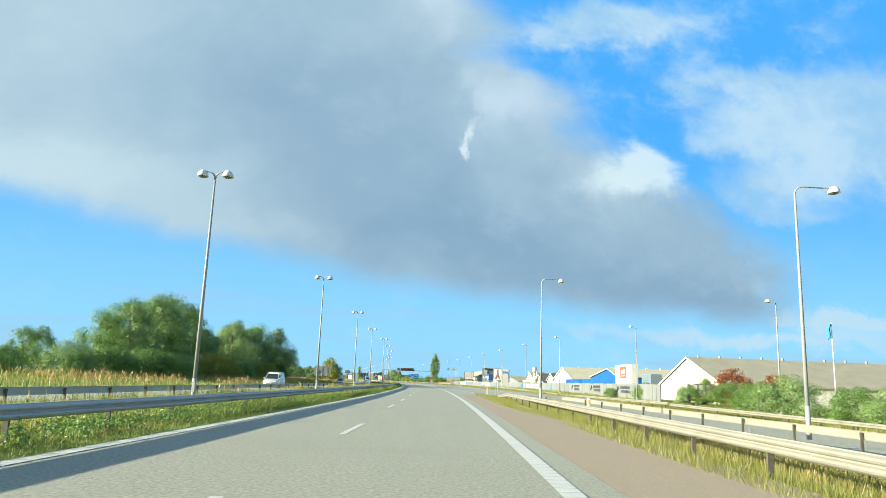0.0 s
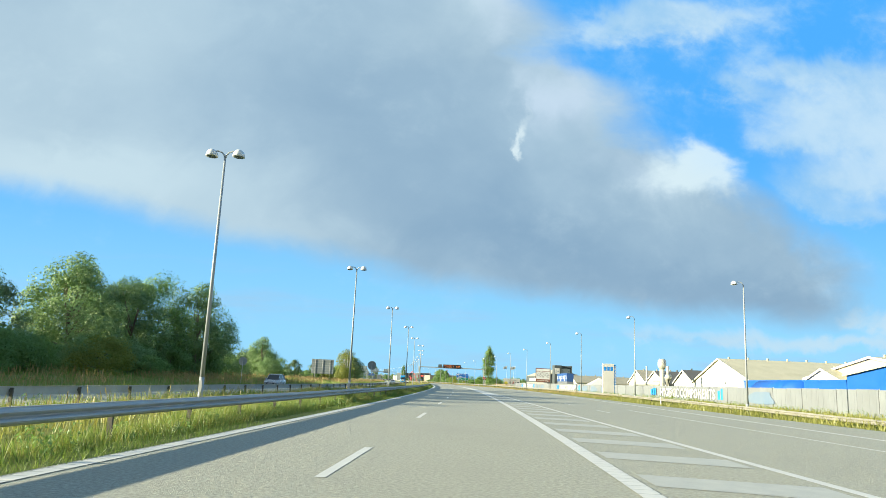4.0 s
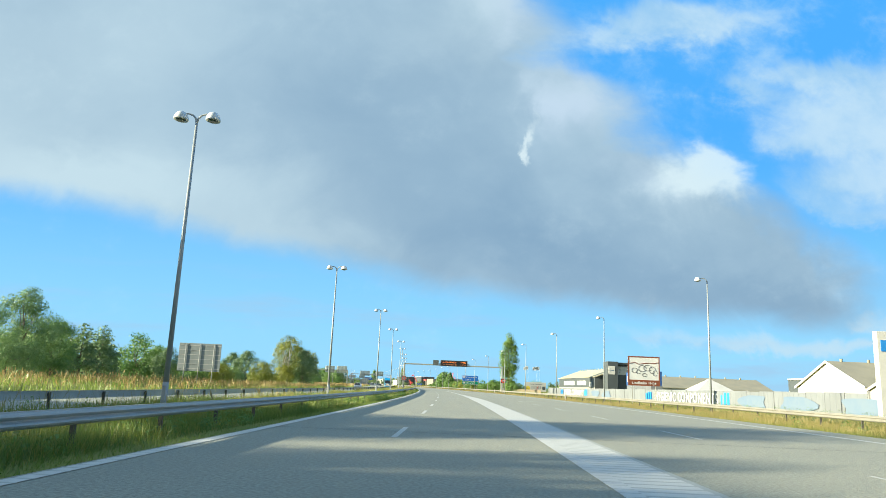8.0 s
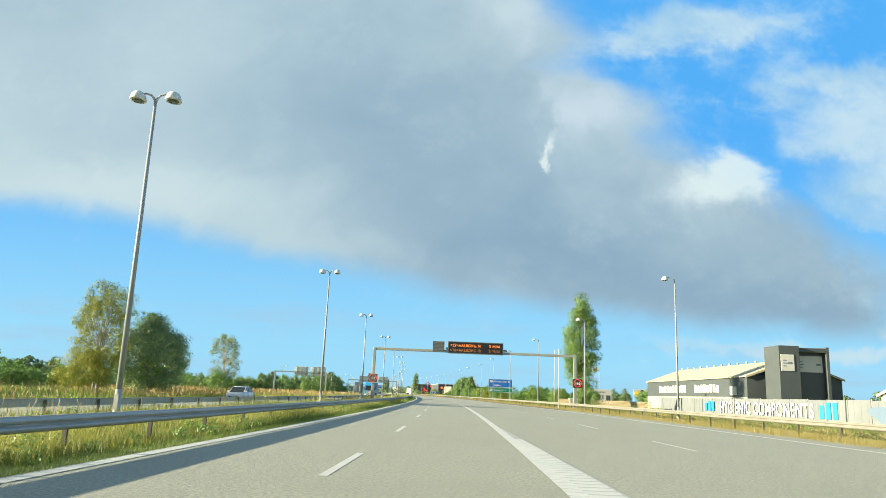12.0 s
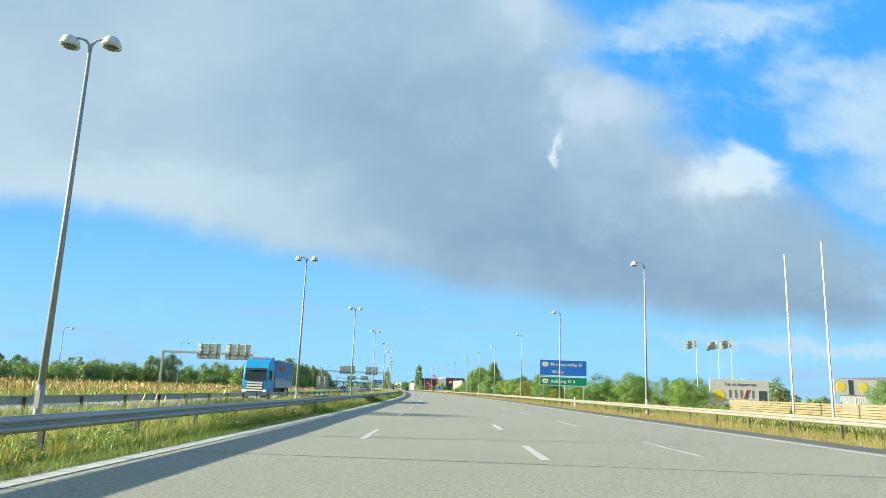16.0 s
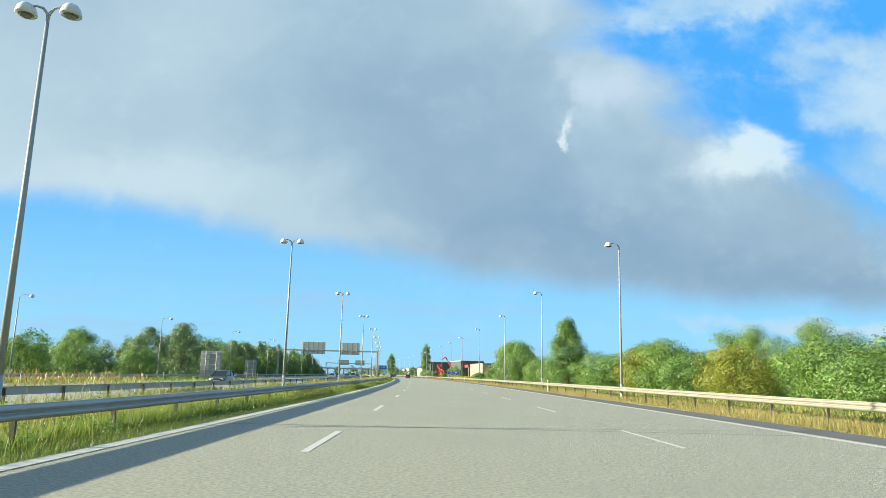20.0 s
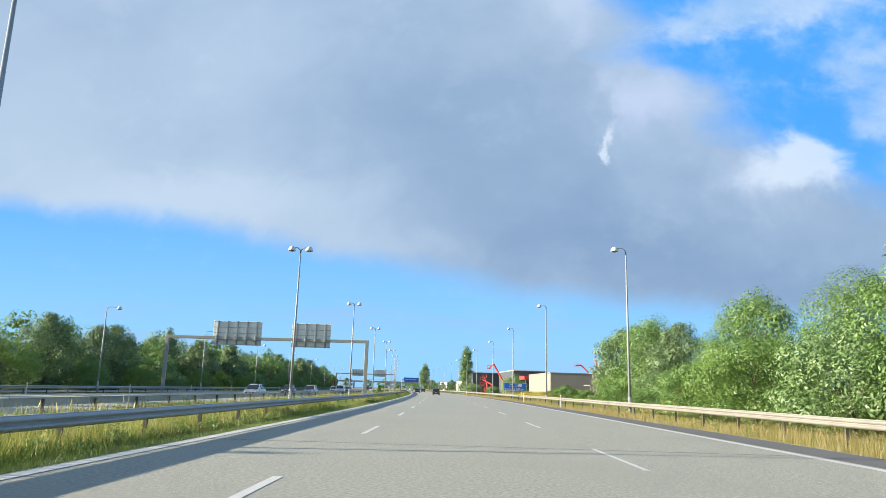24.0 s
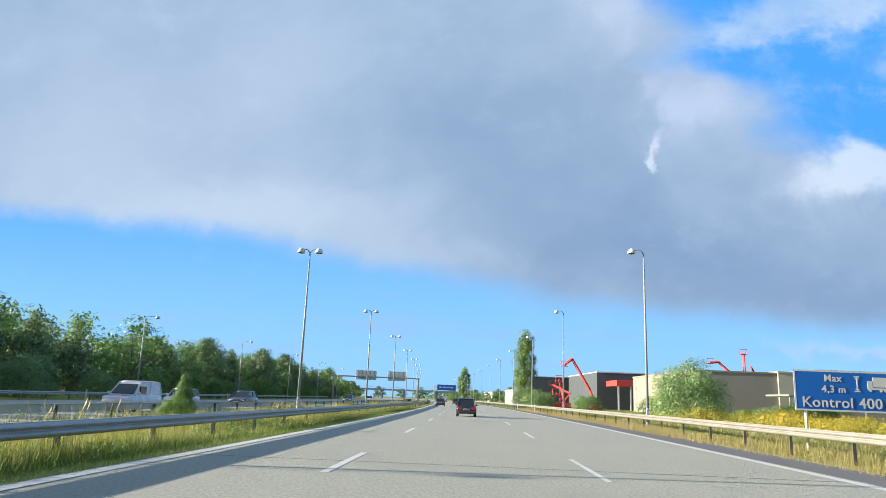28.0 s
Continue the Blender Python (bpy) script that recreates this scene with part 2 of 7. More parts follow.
def leafy(name, colour, second, third, through_light=0.31):
    """Leaves or blades that differ one by one and let some light through."""
    if name in MATS:
        return MATS[name]
    mat = bpy.data.materials.new(name)
    mat.use_nodes = True
    tree = mat.node_tree
    tree.nodes.clear()
    add, link = tree.nodes.new, tree.links.new
    geo = add("ShaderNodeNewGeometry")
    noise_ = add("ShaderNodeTexNoise")
    noise_.inputs["Scale"].default_value, noise_.inputs["Detail"].default_value = 0.35, 3.0
    link(geo.outputs["Position"], noise_.inputs["Vector"])
    ramp_ = add("ShaderNodeValToRGB")
    ramp_.color_ramp.elements[0].color, ramp_.color_ramp.elements[1].color = (*second, 1), (*colour, 1)
    ramp_.color_ramp.elements[0].position, ramp_.color_ramp.elements[1].position = 0.15, 0.75
    last = ramp_.color_ramp.elements.new(0.97)
    last.color = (*third, 1)
    sum_ = add("ShaderNodeMath")
    sum_.operation = "MULTIPLY_ADD"
    sum_.inputs[1].default_value = 0.40
    info = add("ShaderNodeObjectInfo")
    mid = add("ShaderNodeMath")
    mid.operation = "MULTIPLY_ADD"
    mid.inputs[1].default_value = 0.2
    link(info.outputs["Random"], mid.inputs[0])
    scaled = add("ShaderNodeMath")
    scaled.operation = "MULTIPLY"
    scaled.inputs[1].default_value = 0.58
    link(noise_.outputs["Fac"], scaled.inputs[0])
    link(scaled.outputs[0], mid.inputs[2])
    link(geo.outputs["Random Per Island"], sum_.inputs[0]), link(mid.outputs[0], sum_.inputs[2])
    link(sum_.outputs[0], ramp_.inputs[0])
    diff, trans, gloss = add("ShaderNodeBsdfDiffuse"), add("ShaderNodeBsdfTranslucent"), add("ShaderNodeBsdfGlossy")
    gloss.inputs["Roughness"].default_value = 0.5
    link(ramp_.outputs[0], diff.inputs[0]), link(ramp_.outputs[0], trans.inputs[0])
    one, two = add("ShaderNodeMixShader"), add("ShaderNodeMixShader")
    one.inputs[0].default_value, two.inputs[0].default_value = through_light, 0.04
    link(diff.outputs[0], one.inputs[1]), link(trans.outputs[0], one.inputs[2])
    link(one.outputs[0], two.inputs[1]), link(gloss.outputs[0], two.inputs[2])
    link(two.outputs[0], add("ShaderNodeOutputMaterial").inputs[0])
    MATS[name] = mat
    return mat


def glass(name, colour=(0.03, 0.04, 0.05), rough=0.05):
    mat = material(name, colour, colour, rough=0.12, fine=8.0)
    return mat


def glowing(name, colour, strength):
    if name in MATS:
        return MATS[name]
    mat = bpy.data.materials.new(name)
    mat.use_nodes = True
    b = mat.node_tree.nodes["Principled BSDF"]
    b.inputs["Base Color"].default_value = (*colour, 1)
    b.inputs["Emission Color"].default_value, b.inputs["Emission Strength"].default_value = (*colour, 1), strength
    MATS[name] = mat
    return mat


ASPHALT = material("asphalt", (.410, .407, .318), (.195, .194, .154), rough=0.85, scale=15.0, fine=48.0, bump=1.0, stain=(.275, .273, .216), stain_scale=0.16, amount=1.5)
PAINT_GREY = material("road_paint_grey", (.44, .44, .38), (.31, .31, .27), rough=0.7, scale=2.5, fine=22.0, bump=0.25)
ASPHALT_DARK = material("asphalt_dark", (.12, .118, .11), (.085, .085, .082), rough=0.9, scale=0.8, fine=16.0, bump=0.5)
ASPHALT_RED = material("asphalt_red_shoulder", (.40, .315, .215), (.25, .195, .135), rough=0.9, scale=14.0, fine=44.0, bump=0.7, stain=(.30, .24, .17), stain_scale=0.25)
PAINT = material("road_paint", (.62, .61, .55), (.45, .44, .39), rough=0.6, scale=2.5, fine=22.0, bump=0.25, stain=(.48, .47, .43), stain_scale=0.7, amount=0.7)
SEAM = material("tar_seam", (.05, .05, .05), (.08, .08, .075), rough=0.6)
GRASSY = material("grass_ground", (.17, .205, .045), (.26, .235, .075), rough=0.95, scale=0.22, fine=9.0, bump=0.8, stain=(.10, .14, .03), stain_scale=0.12, spec=0.1)
ZINC = material("galvanised_steel", (.40, .405, .385), (.28, .29, .28), rough=0.6, metal=0.1, scale=1.3, fine=30.0, stain=(.30, .29, .26), stain_scale=0.8, bump=0.1)
ZINC_PALE = material("weathered_rail_steel", (.265, .255, .215), (.185, .178, .15), rough=0.65, metal=0.0, scale=1.1, fine=26.0, stain=(.20, .19, .15), stain_scale=0.9, bump=0.1)
POLE = material("lamp_pole_steel", (.30, .325, .33), (.26, .285, .29), rough=0.55, metal=0.15, scale=0.5, fine=14.0, amount=0.6)
HEAD = material("lamp_head_enamel", (.60, .62, .61), (.52, .54, .53), rough=0.4, scale=2.0)
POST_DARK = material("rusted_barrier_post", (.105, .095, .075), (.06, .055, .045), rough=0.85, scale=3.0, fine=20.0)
LENS = material("lamp_glass", (.10, .125, .105), (.07, .09, .075), rough=0.25)

# ---- the road's own measure: s along it (north), n to the right of the lane dashes ----
def curve_x(s):
    q = s / 1000.0
    return 5.077 - 11.766 * q - 163.237 * q * q + 12.659 * q ** 3 - 6.543 * q ** 4


def slope(s):
    q = s / 1000.0
    return (-11.766 - 326.474 * q + 37.977 * q * q - 26.172 * q ** 3) / 1000.0


def at(s, n, z=0.0):
    k = slope(s)
    h = math.hypot(1, k)
    m = max(-260.0, min(260.0, n))
    return Vector((curve_x(s) + m / h + (n - m), s - m * k / h, z))


def heading(s):
    return -math.atan(slope(s))


def spot(s, n, z=0.0, turn=0.0):
    """A pose on the plan: local x to the right of the road, local y along it."""
    return Matrix.Translation(at(s, n, z)) @ Matrix.Rotation(heading(s) + radians(turn), 4, "Z")


def bend(table, s):
    """A value that changes along the road, straight between the given places."""
    if s <= table[0][0]:
        return table[0][1]
    for (s0, a), (s1, b) in zip(table, table[1:]):
        if s <= s1:
            return a + (b - a) * (s - s0) / (s1 - s0)
    return table[-1][1]


def mesh_object(name, verts, faces, mats, parent=None, label="", smooth=False):
    me = bpy.data.meshes.new(name)
    me.from_pydata([tuple(v) for v in verts], [], faces)
    for mt in (mats if isinstance(mats, (list, tuple)) else [mats]):
        me.materials.append(mt)
    if smooth:
        me.polygons.foreach_set("use_smooth", [True] * len(me.polygons))
    me.update()
    ob = new(name, me)
    if parent:
        ob.parent = parent
    if label:
        tagged(ob, label=label)
    return ob


def part(name, bm, mat, parent=None, label="", smooth=False):
    """Links a bmesh as one mesh object under a thing or a part."""
    me = bpy.data.meshes.new(name)
    bmesh.ops.recalc_face_normals(bm, faces=bm.faces)
    bm.to_mesh(me)
    bm.free()
    for mt in (mat if isinstance(mat, (list, tuple)) else [mat]):
        me.materials.append(mt)
    if smooth:
        me.polygons.foreach_set("use_smooth", [True] * len(me.polygons))
    ob = new(name, me)
    if parent:
        ob.parent = parent
    if label:
        tagged(ob, label=label)
    return ob


def again(ob, parent, m, name=None):
    """Another part on the same mesh."""
    o = new(name or ob.name.split(".")[0], ob.data)
    o.parent = parent
    o.matrix_local = m
    return o


def thing(name, m, label, category, group="", kind=""):
    ob = new(name)
    ob.matrix_world = m
    ob.empty_display_size = 0.3
    return tagged(ob, label, category, group, kind)


def box(bm, x0, x1, y0, y1, z0, z1, bevel=0.0, m=None):
    made = bmesh.ops.create_cube(bm, size=1.0)["verts"]
    for v in made:
        v.co = Vector(((x0 + x1) / 2 + v.co.x * (x1 - x0), (y0 + y1) / 2 + v.co.y * (y1 - y0), (z0 + z1) / 2 + v.co.z * (z1 - z0)))
    if bevel:
        es = list({e for v in made for e in v.link_edges})
        made = list({v for f in bmesh.ops.bevel(bm, geom=es, offset=bevel, segments=1, affect="EDGES")["faces"] for v in f.verts} | {v for v in made if v.is_valid})
    if m:
        for v in made:
            if v.is_valid:
                v.co = m @ v.co
    return bm


def rod(bm, a, b, r0, r1=None, seg=10, caps=True):
    """A tapered round bar from a to b."""
    r1 = r0 if r1 is None else r1
    a, b = Vector(a), Vector(b)
    q = (b - a).to_track_quat("Z", "Y").to_matrix()
    rings = []
    for c, r in ((a, r0), (b, r1)):
        rings.append([bm.verts.new(c + q @ Vector((r * math.cos(t), r * math.sin(t), 0))) for t in (2 * math.pi * k / seg for k in range(seg))])
    for k in range(seg):
        bm.faces.new((rings[0][k], rings[0][(k + 1) % seg], rings[1][(k + 1) % seg], rings[1][k]))
    if caps:
        bm.faces.new(rings[0][::-1]), bm.faces.new(rings[1])
    return bm


def tube(bm, pts, radii, seg=8):
    """A round bar bent along points."""
    pts = [Vector(p) for p in pts]
    rings = []
    for k, p in enumerate(pts):
        d = (pts[min(k + 1, len(pts) - 1)] - pts[max(k - 1, 0)]).normalized()
        q = d.to_track_quat("Z", "Y").to_matrix()
        r = radii[k] if isinstance(radii, (list, tuple)) else radii
        rings.append([bm.verts.new(p + q @ Vector((r * math.cos(t), r * math.sin(t), 0))) for t in (2 * math.pi * j / seg for j in range(seg))])
    for a, b in zip(rings, rings[1:]):
        for k in range(seg):
            bm.faces.new((a[k], a[(k + 1) % seg], b[(k + 1) % seg], b[k]))
    bm.faces.new(rings[0][::-1]), bm.faces.new(rings[-1])
    return bm


def strip(name, s0, s1, left, right, z, mat, parent=None, step=5.0, label="", thick=0.0):
    """A band laid along the road between two lines (numbers or tables), at height z (number or table)."""
    n = max(1, round((s1 - s0) / step))
    verts, faces = [], []
    for k in range(n + 1):
        s = s0 + (s1 - s0) * k / n
        a = bend(left, s) if isinstance(left, tuple) else left
        b = bend(right, s) if isinstance(right, tuple) else right
        h = bend(z, s) if isinstance(z, tuple) else z
        verts += [at(s, a, h), at(s, b, h)]
        if k:
            i = 2 * k
            faces.append((i - 2, i - 1, i + 1, i))
    return mesh_object(name, verts, faces, mat, parent, label)


START, END = -60.0, 1500.0
EDGE_R = ((100, 17.0), (180, 17.5), (267, 18.2), (350, 18.6), (440, 16.6), (510, 13.9), (600, 13.0), (790, 11.0), (900, 10.2), (1200, 9.4))
RAIL_R = ((90, 27.6), (146, 25.2), (200, 24.4), (230, 24.0), (300, 22.6), (370, 21.2), (440, 19.6), (511, 17.5), (616, 16.0), (720, 14.9), (789, 13.9), (850, 13.4), (1200, 12.3))
RAMP_Z = ((-60, -1.6), (60, -0.95), (120, -0.55), (180, -0.12), (230, 0.0))
RAMP_NEAR = ((-60, -1.6), (60, -0.95), (95, -0.5), (112, -0.16), (122, -0.04), (230, 0.0))


def ground_height(s, n):
    z = -0.10
    if -12.0 < n < -4.0:
        z = -0.02
    if n > 9:
        edge = bend(EDGE_R, s) + 2.6
        z += 0.22 * min(1.0, max(0.0, (n - edge) / 2.0)) if s > 230 else 0.0
        if s < 230:
            far = min(1.0, max(0.0, (n - 24) / 4.0))
            z += (bend(RAMP_Z, s) * far + bend(RAMP_NEAR, s) * (1 - far)) * min(1.0, (n - 9) / 4.0)
    if n < -30:
        z += 0.5 * min(1.0, (-30 - n) / 12.0) * (1.0 if s < 330 else max(0.0, 1 - (s - 330) / 80.0))
    return z


def make_ground():
    ss = [-4500, -1500, -400, -150] + [START + 10 * k for k in range(0, 117)] + [1150, 1250, 1400, 1600, 1900, 2400, 3200, 4900]
    ns = [-4600, -1800, -700, -300, -180, -120, -90, -75, -62, -52, -46, -40, -35, -31, -28, -25, -22, -18, -14, -12, -10.5, -9, -7.5, -6, -4.5, -4.1, -3.9, -2, 3, 9, 11, 13, 15, 17, 19, 21, 23, 25, 28, 31, 35, 40, 48, 60, 80, 110, 160, 260, 700, 1800, 4600]
    verts, faces = [], []
    for s in ss:
        for n in ns:
            z = ground_height(s, n)
            near = START <= s <= 1130 and (-80 < n < -24 or -13 < n < -5 or 20 < n < 80)
            z += 0.10 * noise.noise(Vector((s * 0.07, n * 0.15, 0))) if near else 0.0
            c = max(-200.0, min(1600.0, s))
            verts.append(at(c, n, z) + Vector((slope(c) * (s - c), s - c, 0)))
    w = len(ns)
    for j in range(len(ss) - 1):
        for k in range(w - 1):
            faces.append((j * w + k, j * w + k + 1, (j + 1) * w + k + 1, (j + 1) * w + k))
    return tagged(mesh_object("ground", verts, faces, GRASSY, smooth=True), "flat grassy land with dry straw patches", "ground", kind="structure")


make_ground()
road = tagged(strip("road_main", START, END, -4.06, ((-60, 5.4), (108, 5.4), (112, 9.0), (116, 17.0), (180, 20.0), (350, 21.0), (440, 19.0), (510, 16.2), (600, 15.0), (790, 13.0), (900, 12.0), (1200, 11.0)), 0.0, ASPHALT), "pale grey worn motorway asphalt with fine chippings", "road", kind="structure")
for s0, s1, a, b in ((-60, 118, 5.38, 8.6),):
    tagged(strip("road_shoulder_red", s0, s1, a, b, -0.004, ASPHALT_RED), "reddish brown hard shoulder beside the lane", "road shoulder", kind="structure")
tagged(strip("road_shoulder_dark", 440, 1150, ((440, 17.2), (510, 14.4), (600, 13.3), (790, 11.3), (900, 10.5), (1150, 9.9)), ((440, 18.9), (510, 16.1), (600, 14.9), (790, 12.9), (900, 11.9), (1150, 11.1)), 0.004, ASPHALT_DARK), "dark newer asphalt strip beside the edge line", "road shoulder", kind="structure")
tagged(strip("road_ramp", START, 130, ((-60, 25), (60, 15.5), (100, 10.2), (112, 8.3), (130, 8.0)), ((-60, 36), (60, 26.5), (112, 24.0), (130, 23.0)), ((-60, -1.5), (60, -0.85), (95, -0.40), (112, -0.05), (120, -0.006), (130, -0.006)), ASPHALT), "grey asphalt slip road joining the motorway", "road", kind="structure")
tagged(strip("road_ramp_apron", 116, 232, ((116, 16.9), (180, 19.9), (232, 20.0)), ((116, 24.0), (180, 21.8), (232, 20.1)), ((116, -0.06), (232, 0.0)), ASPHALT), "asphalt widening where the slip road joins", "road", kind="structure")
tagged(strip("road_opposite", START, END, ((-60, -25.0), (520, -25.0), (640, -35.0), (1500, -36.5)), -13.6, -0.03, ASPHALT), "grey asphalt of the opposite carriageway", "road", kind="structure")
tagged(strip("road_slip_left", 520, 800, ((520, -68), (624, -60), (800, -42)), ((520, -58), (624, -49), (800, -34)), 0.0, ASPHALT), "asphalt slip road beyond the opposite carriageway", "road", kind="structure")

# markings
lines = thing("lane_marking", Matrix(), "white painted lane lines, worn, with raised ribs on the edge lines", "road marking", kind="structure")


def line(name, s0, s1, n, width, z=0.006, mat=None):
    half = width / 2
    if isinstance(n, tuple):
        return strip(name, s0, s1, tuple((s, v - half) for s, v in n), tuple((s, v + half) for s, v in n), z, mat or PAINT, lines)
    return strip(name, s0, s1, n - half, n + half, z, mat or PAINT, lines)


def dashes(name, first, last, n, width, length=5.0, period=15.0, z=0.006):
    s = first
    while s < last:
        at_n = bend(n, s) if isinstance(n, tuple) else n
        at_n2 = bend(n, s + length) if isinstance(n, tuple) else n
        strip(name, s, s + length, ((s, at_n - width / 2), (s + length, at_n2 - width / 2)), ((s, at_n + width / 2), (s + length, at_n2 + width / 2)), z, PAINT, lines, step=5.0)
        s += period


def ribs(name, s0, s1, left, right, pitch=0.42, fill=0.30, z=0.011):
    """Raised ribs across a line, in one mesh: nobody could count them."""
    verts, faces = [], []
    s = s0
    while s < s1:
        a = bend(left, s) if isinstance(left, tuple) else left
        b = bend(right, s) if isinstance(right, tuple) else right
        i = len(verts)
        verts += [at(s, a, z), at(s, b, z), at(s + fill, b, z), at(s + fill, a, z), at(s - 0.03, a, 0.006), at(s - 0.03, b, 0.006)]
        faces += [(i, i + 1, i + 2, i + 3), (i + 4, i + 5, i + 1, i)]
        s += pitch
    return tagged(mesh_object(name, verts, faces, PAINT, lines), kind="stuff")


DASH_S = [8.9, 23.7]
for a, b, k in ((38.8, 58.5, 1), (58.5, 72.6, 1), (72.6, 91.3, 1), (91.3, 105.8, 1), (105.8, 176.7, 4), (176.7, 194.3, 1), (194.3, 209.4, 1), (209.4, 227.0, 1), (227.0, 259.6, 2), (259.6, 276.9, 1), (276.9, 292.0, 1), (292.0, 310.6, 1), (310.6, 327.0, 1), (327.0, 342.0, 1), (342.0, 359.1, 1), (359.1, 373.8, 1), (373.8, 443.4, 4), (443.4, 458.3, 1), (458.3, 476.4, 1), (476.4, 493.9, 1), (493.9, 508.4, 1), (508.4, 526.6, 1), (526.6, 545.6, 1), (545.6, 561.1, 1), (561.1, 577.3, 1), (577.3, 592.5, 1), (592.5, 609.8, 1), (609.8, 677.3, 4), (677.3, 692.9, 1), (692.9, 708.3, 1), (708.3, 723.4, 1), (723.4, 740.5, 1), (740.5, 757.0, 1), (757.0, 773.0, 1), (773.0, 789.2, 1), (789.2, 804.9, 1), (804.9, 1264.9, 28)):
    DASH_S += [a + (b - a) * j / k for j in range(k)]
DASH_N = ((38, .15), (58, -.15), (95, -.28), (176, .0), (210, .15), (227, .28), (300, .26), (373, .38), (443, -.1), (476, -.26), (500, -.3), (530, -.12), (560, -.1), (610, .05), (800, -.12))
for s in DASH_S:
    n = bend(DASH_N, s)
    strip("dash", s, s + 4.8, n - .085, n + .085, 0.006, PAINT, lines)
DASH_R = ((170, 10.6), (350, 10.5), (430, 9.7), (512, 8.0), (580, 7.9), (795, 5.3), (900, 4.4), (1200, 4.0))
dashes("dash_right", 174.6, 1100, DASH_R, 0.13)
dashes("dash_merge", 448.0, 485, 4.35, 0.22, 4.0, 12.0)
line("edge_line_left", START, END, -3.80, 0.28, mat=PAINT_GREY)
ribs("edge_ribs_left", -20, 900, -3.95, -3.65)
line("edge_line_lane", START, 446, ((-60, 4.65), (250, 4.65), (446, 4.5)), 0.32, mat=PAINT_GREY)
ribs("edge_ribs_lane", -20, 446, ((-60, 4.48), (250, 4.48), (446, 4.33)), ((-60, 4.82), (250, 4.82), (446, 4.67)))
line("edge_line_right", 120, END, EDGE_R, 0.30)
line("edge_line_slip", 128, 182, ((128, 14.6), (182, 13.4)), 0.16)
GORE = ((111, 9.2), (171, 7.35), (200, 6.7), (250, 6.15), (331, 6.1), (380, 4.8))
line("gore_line", 111, 250, GORE, 0.24)
strip("gore_block", 221, 380, ((221, 4.82), (380, 4.66)), GORE, 0.007, PAINT_GREY, lines)
ribs("gore_ribs", 221, 372, ((221, 4.84), (380, 4.7)), ((221, 6.35), (236, 6.1), (250, 6.0), (331, 5.95), (380, 4.8)), 0.45, 0.27, 0.012)
for k in range(25):
    s = 117.2 + k * 4.15
    a, b = 4.98, bend(GORE, s) - 0.32
    verts = [at(s, a, 0.0065), at(s - 0.75, b, 0.0065), at(s + 0.85, b, 0.0065), at(s + 1.45, a, 0.0065)]
    mesh_object("chevron_bar", verts, [(0, 1, 2, 3)], PAINT_GREY, lines)
dashes("dash_opposite", 0, 1100, -18.0, 0.15, z=-0.024)
line("edge_line_opposite_inner", START, END, -14.4, 0.25, -0.024)
line("edge_line_opposite_outer", START, END, -21.8, 0.25, -0.024)
for s in (91.5, 183.0, 262.0, 337.6, 471.0, 549.0, 584.0, 619.4, 689.2, 791.6):
    tagged(strip("road_seam", s, s + 0.07, -4.2, min(bend(EDGE_R, s), 17.0 if s > 180 else 5.2), 0.004, SEAM, step=0.1), "dark tarred joint across the asphalt", "road joint", kind="structure")

# ---- crash barriers ----
def barrier(name, s0, s1, n, side, top, mat, label, sections=24.0, z=0.0):
    """A W-beam on posts. side: +1 if the beam faces right. n, z: numbers or tables."""
    root = thing(name, Matrix(), label, "crash barrier")
    nn = lambda s: bend(n, s) if isinstance(n, tuple) else n
    zz = lambda s: bend(z, s) if isinstance(z, tuple) else z
    shape = [(-.05, .0), (0, .0), (.0, -.02), (.055, -.05), (.075, -.085), (.05, -.12), (.0, -.145), (0, -.17), (.05, -.195), (.075, -.23), (.055, -.265), (0, -.30), (-.05, -.31), (-.05, -.295), (-.012, -.285), (-.012, -.02), (-.05, -.014)]
    count = max(1, math.ceil((s1 - s0) / sections))
    for k in range(count):
        a, b = s0 + (s1 - s0) * k / count, s0 + (s1 - s0) * (k + 1) / count
        verts, faces, rows = [], [], 5
        for j in range(rows + 1):
            s = a + (b - a) * j / rows + (0.12 if j == rows else 0)
            lift = 0.004 * (k % 2) + 0.012 * noise.noise(Vector((s * 0.11, n if not isinstance(n, tuple) else 5, 2)))
            verts += [at(s, nn(s) + side * (x + 0.003 * (k % 2)), zz(s) + top + lift + h) for x, h in shape]
        w = len(shape)
        for j in range(rows):
            for i in range(w):
                f = (j * w + i, j * w + (i + 1) % w, (j + 1) * w + (i + 1) % w, (j + 1) * w + i)
                faces.append(f if side > 0 else f[::-1])
        faces += [tuple(range(w)), tuple(range(rows * w, (rows + 1) * w))[::-1]]
        mesh_object("beam", verts, faces, mat, root)
    bm = bmesh.new()
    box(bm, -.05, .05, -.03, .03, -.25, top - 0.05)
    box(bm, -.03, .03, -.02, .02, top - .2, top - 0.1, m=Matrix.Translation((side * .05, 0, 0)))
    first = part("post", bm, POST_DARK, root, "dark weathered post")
    posts = [s0 + 1 + 4.0 * k for k in range(int((s1 - s0 - 1) / 4.0))][:290]
    first.matrix_local = spot(posts[0], nn(posts[0]) - side * .1, zz(posts[0]))
    for s in posts[1:]:
        again(first, root, spot(s, nn(s) - side * .1, zz(s)) @ Matrix.Rotation(radians(random.uniform(-2, 2)), 4, "X"))
    return root


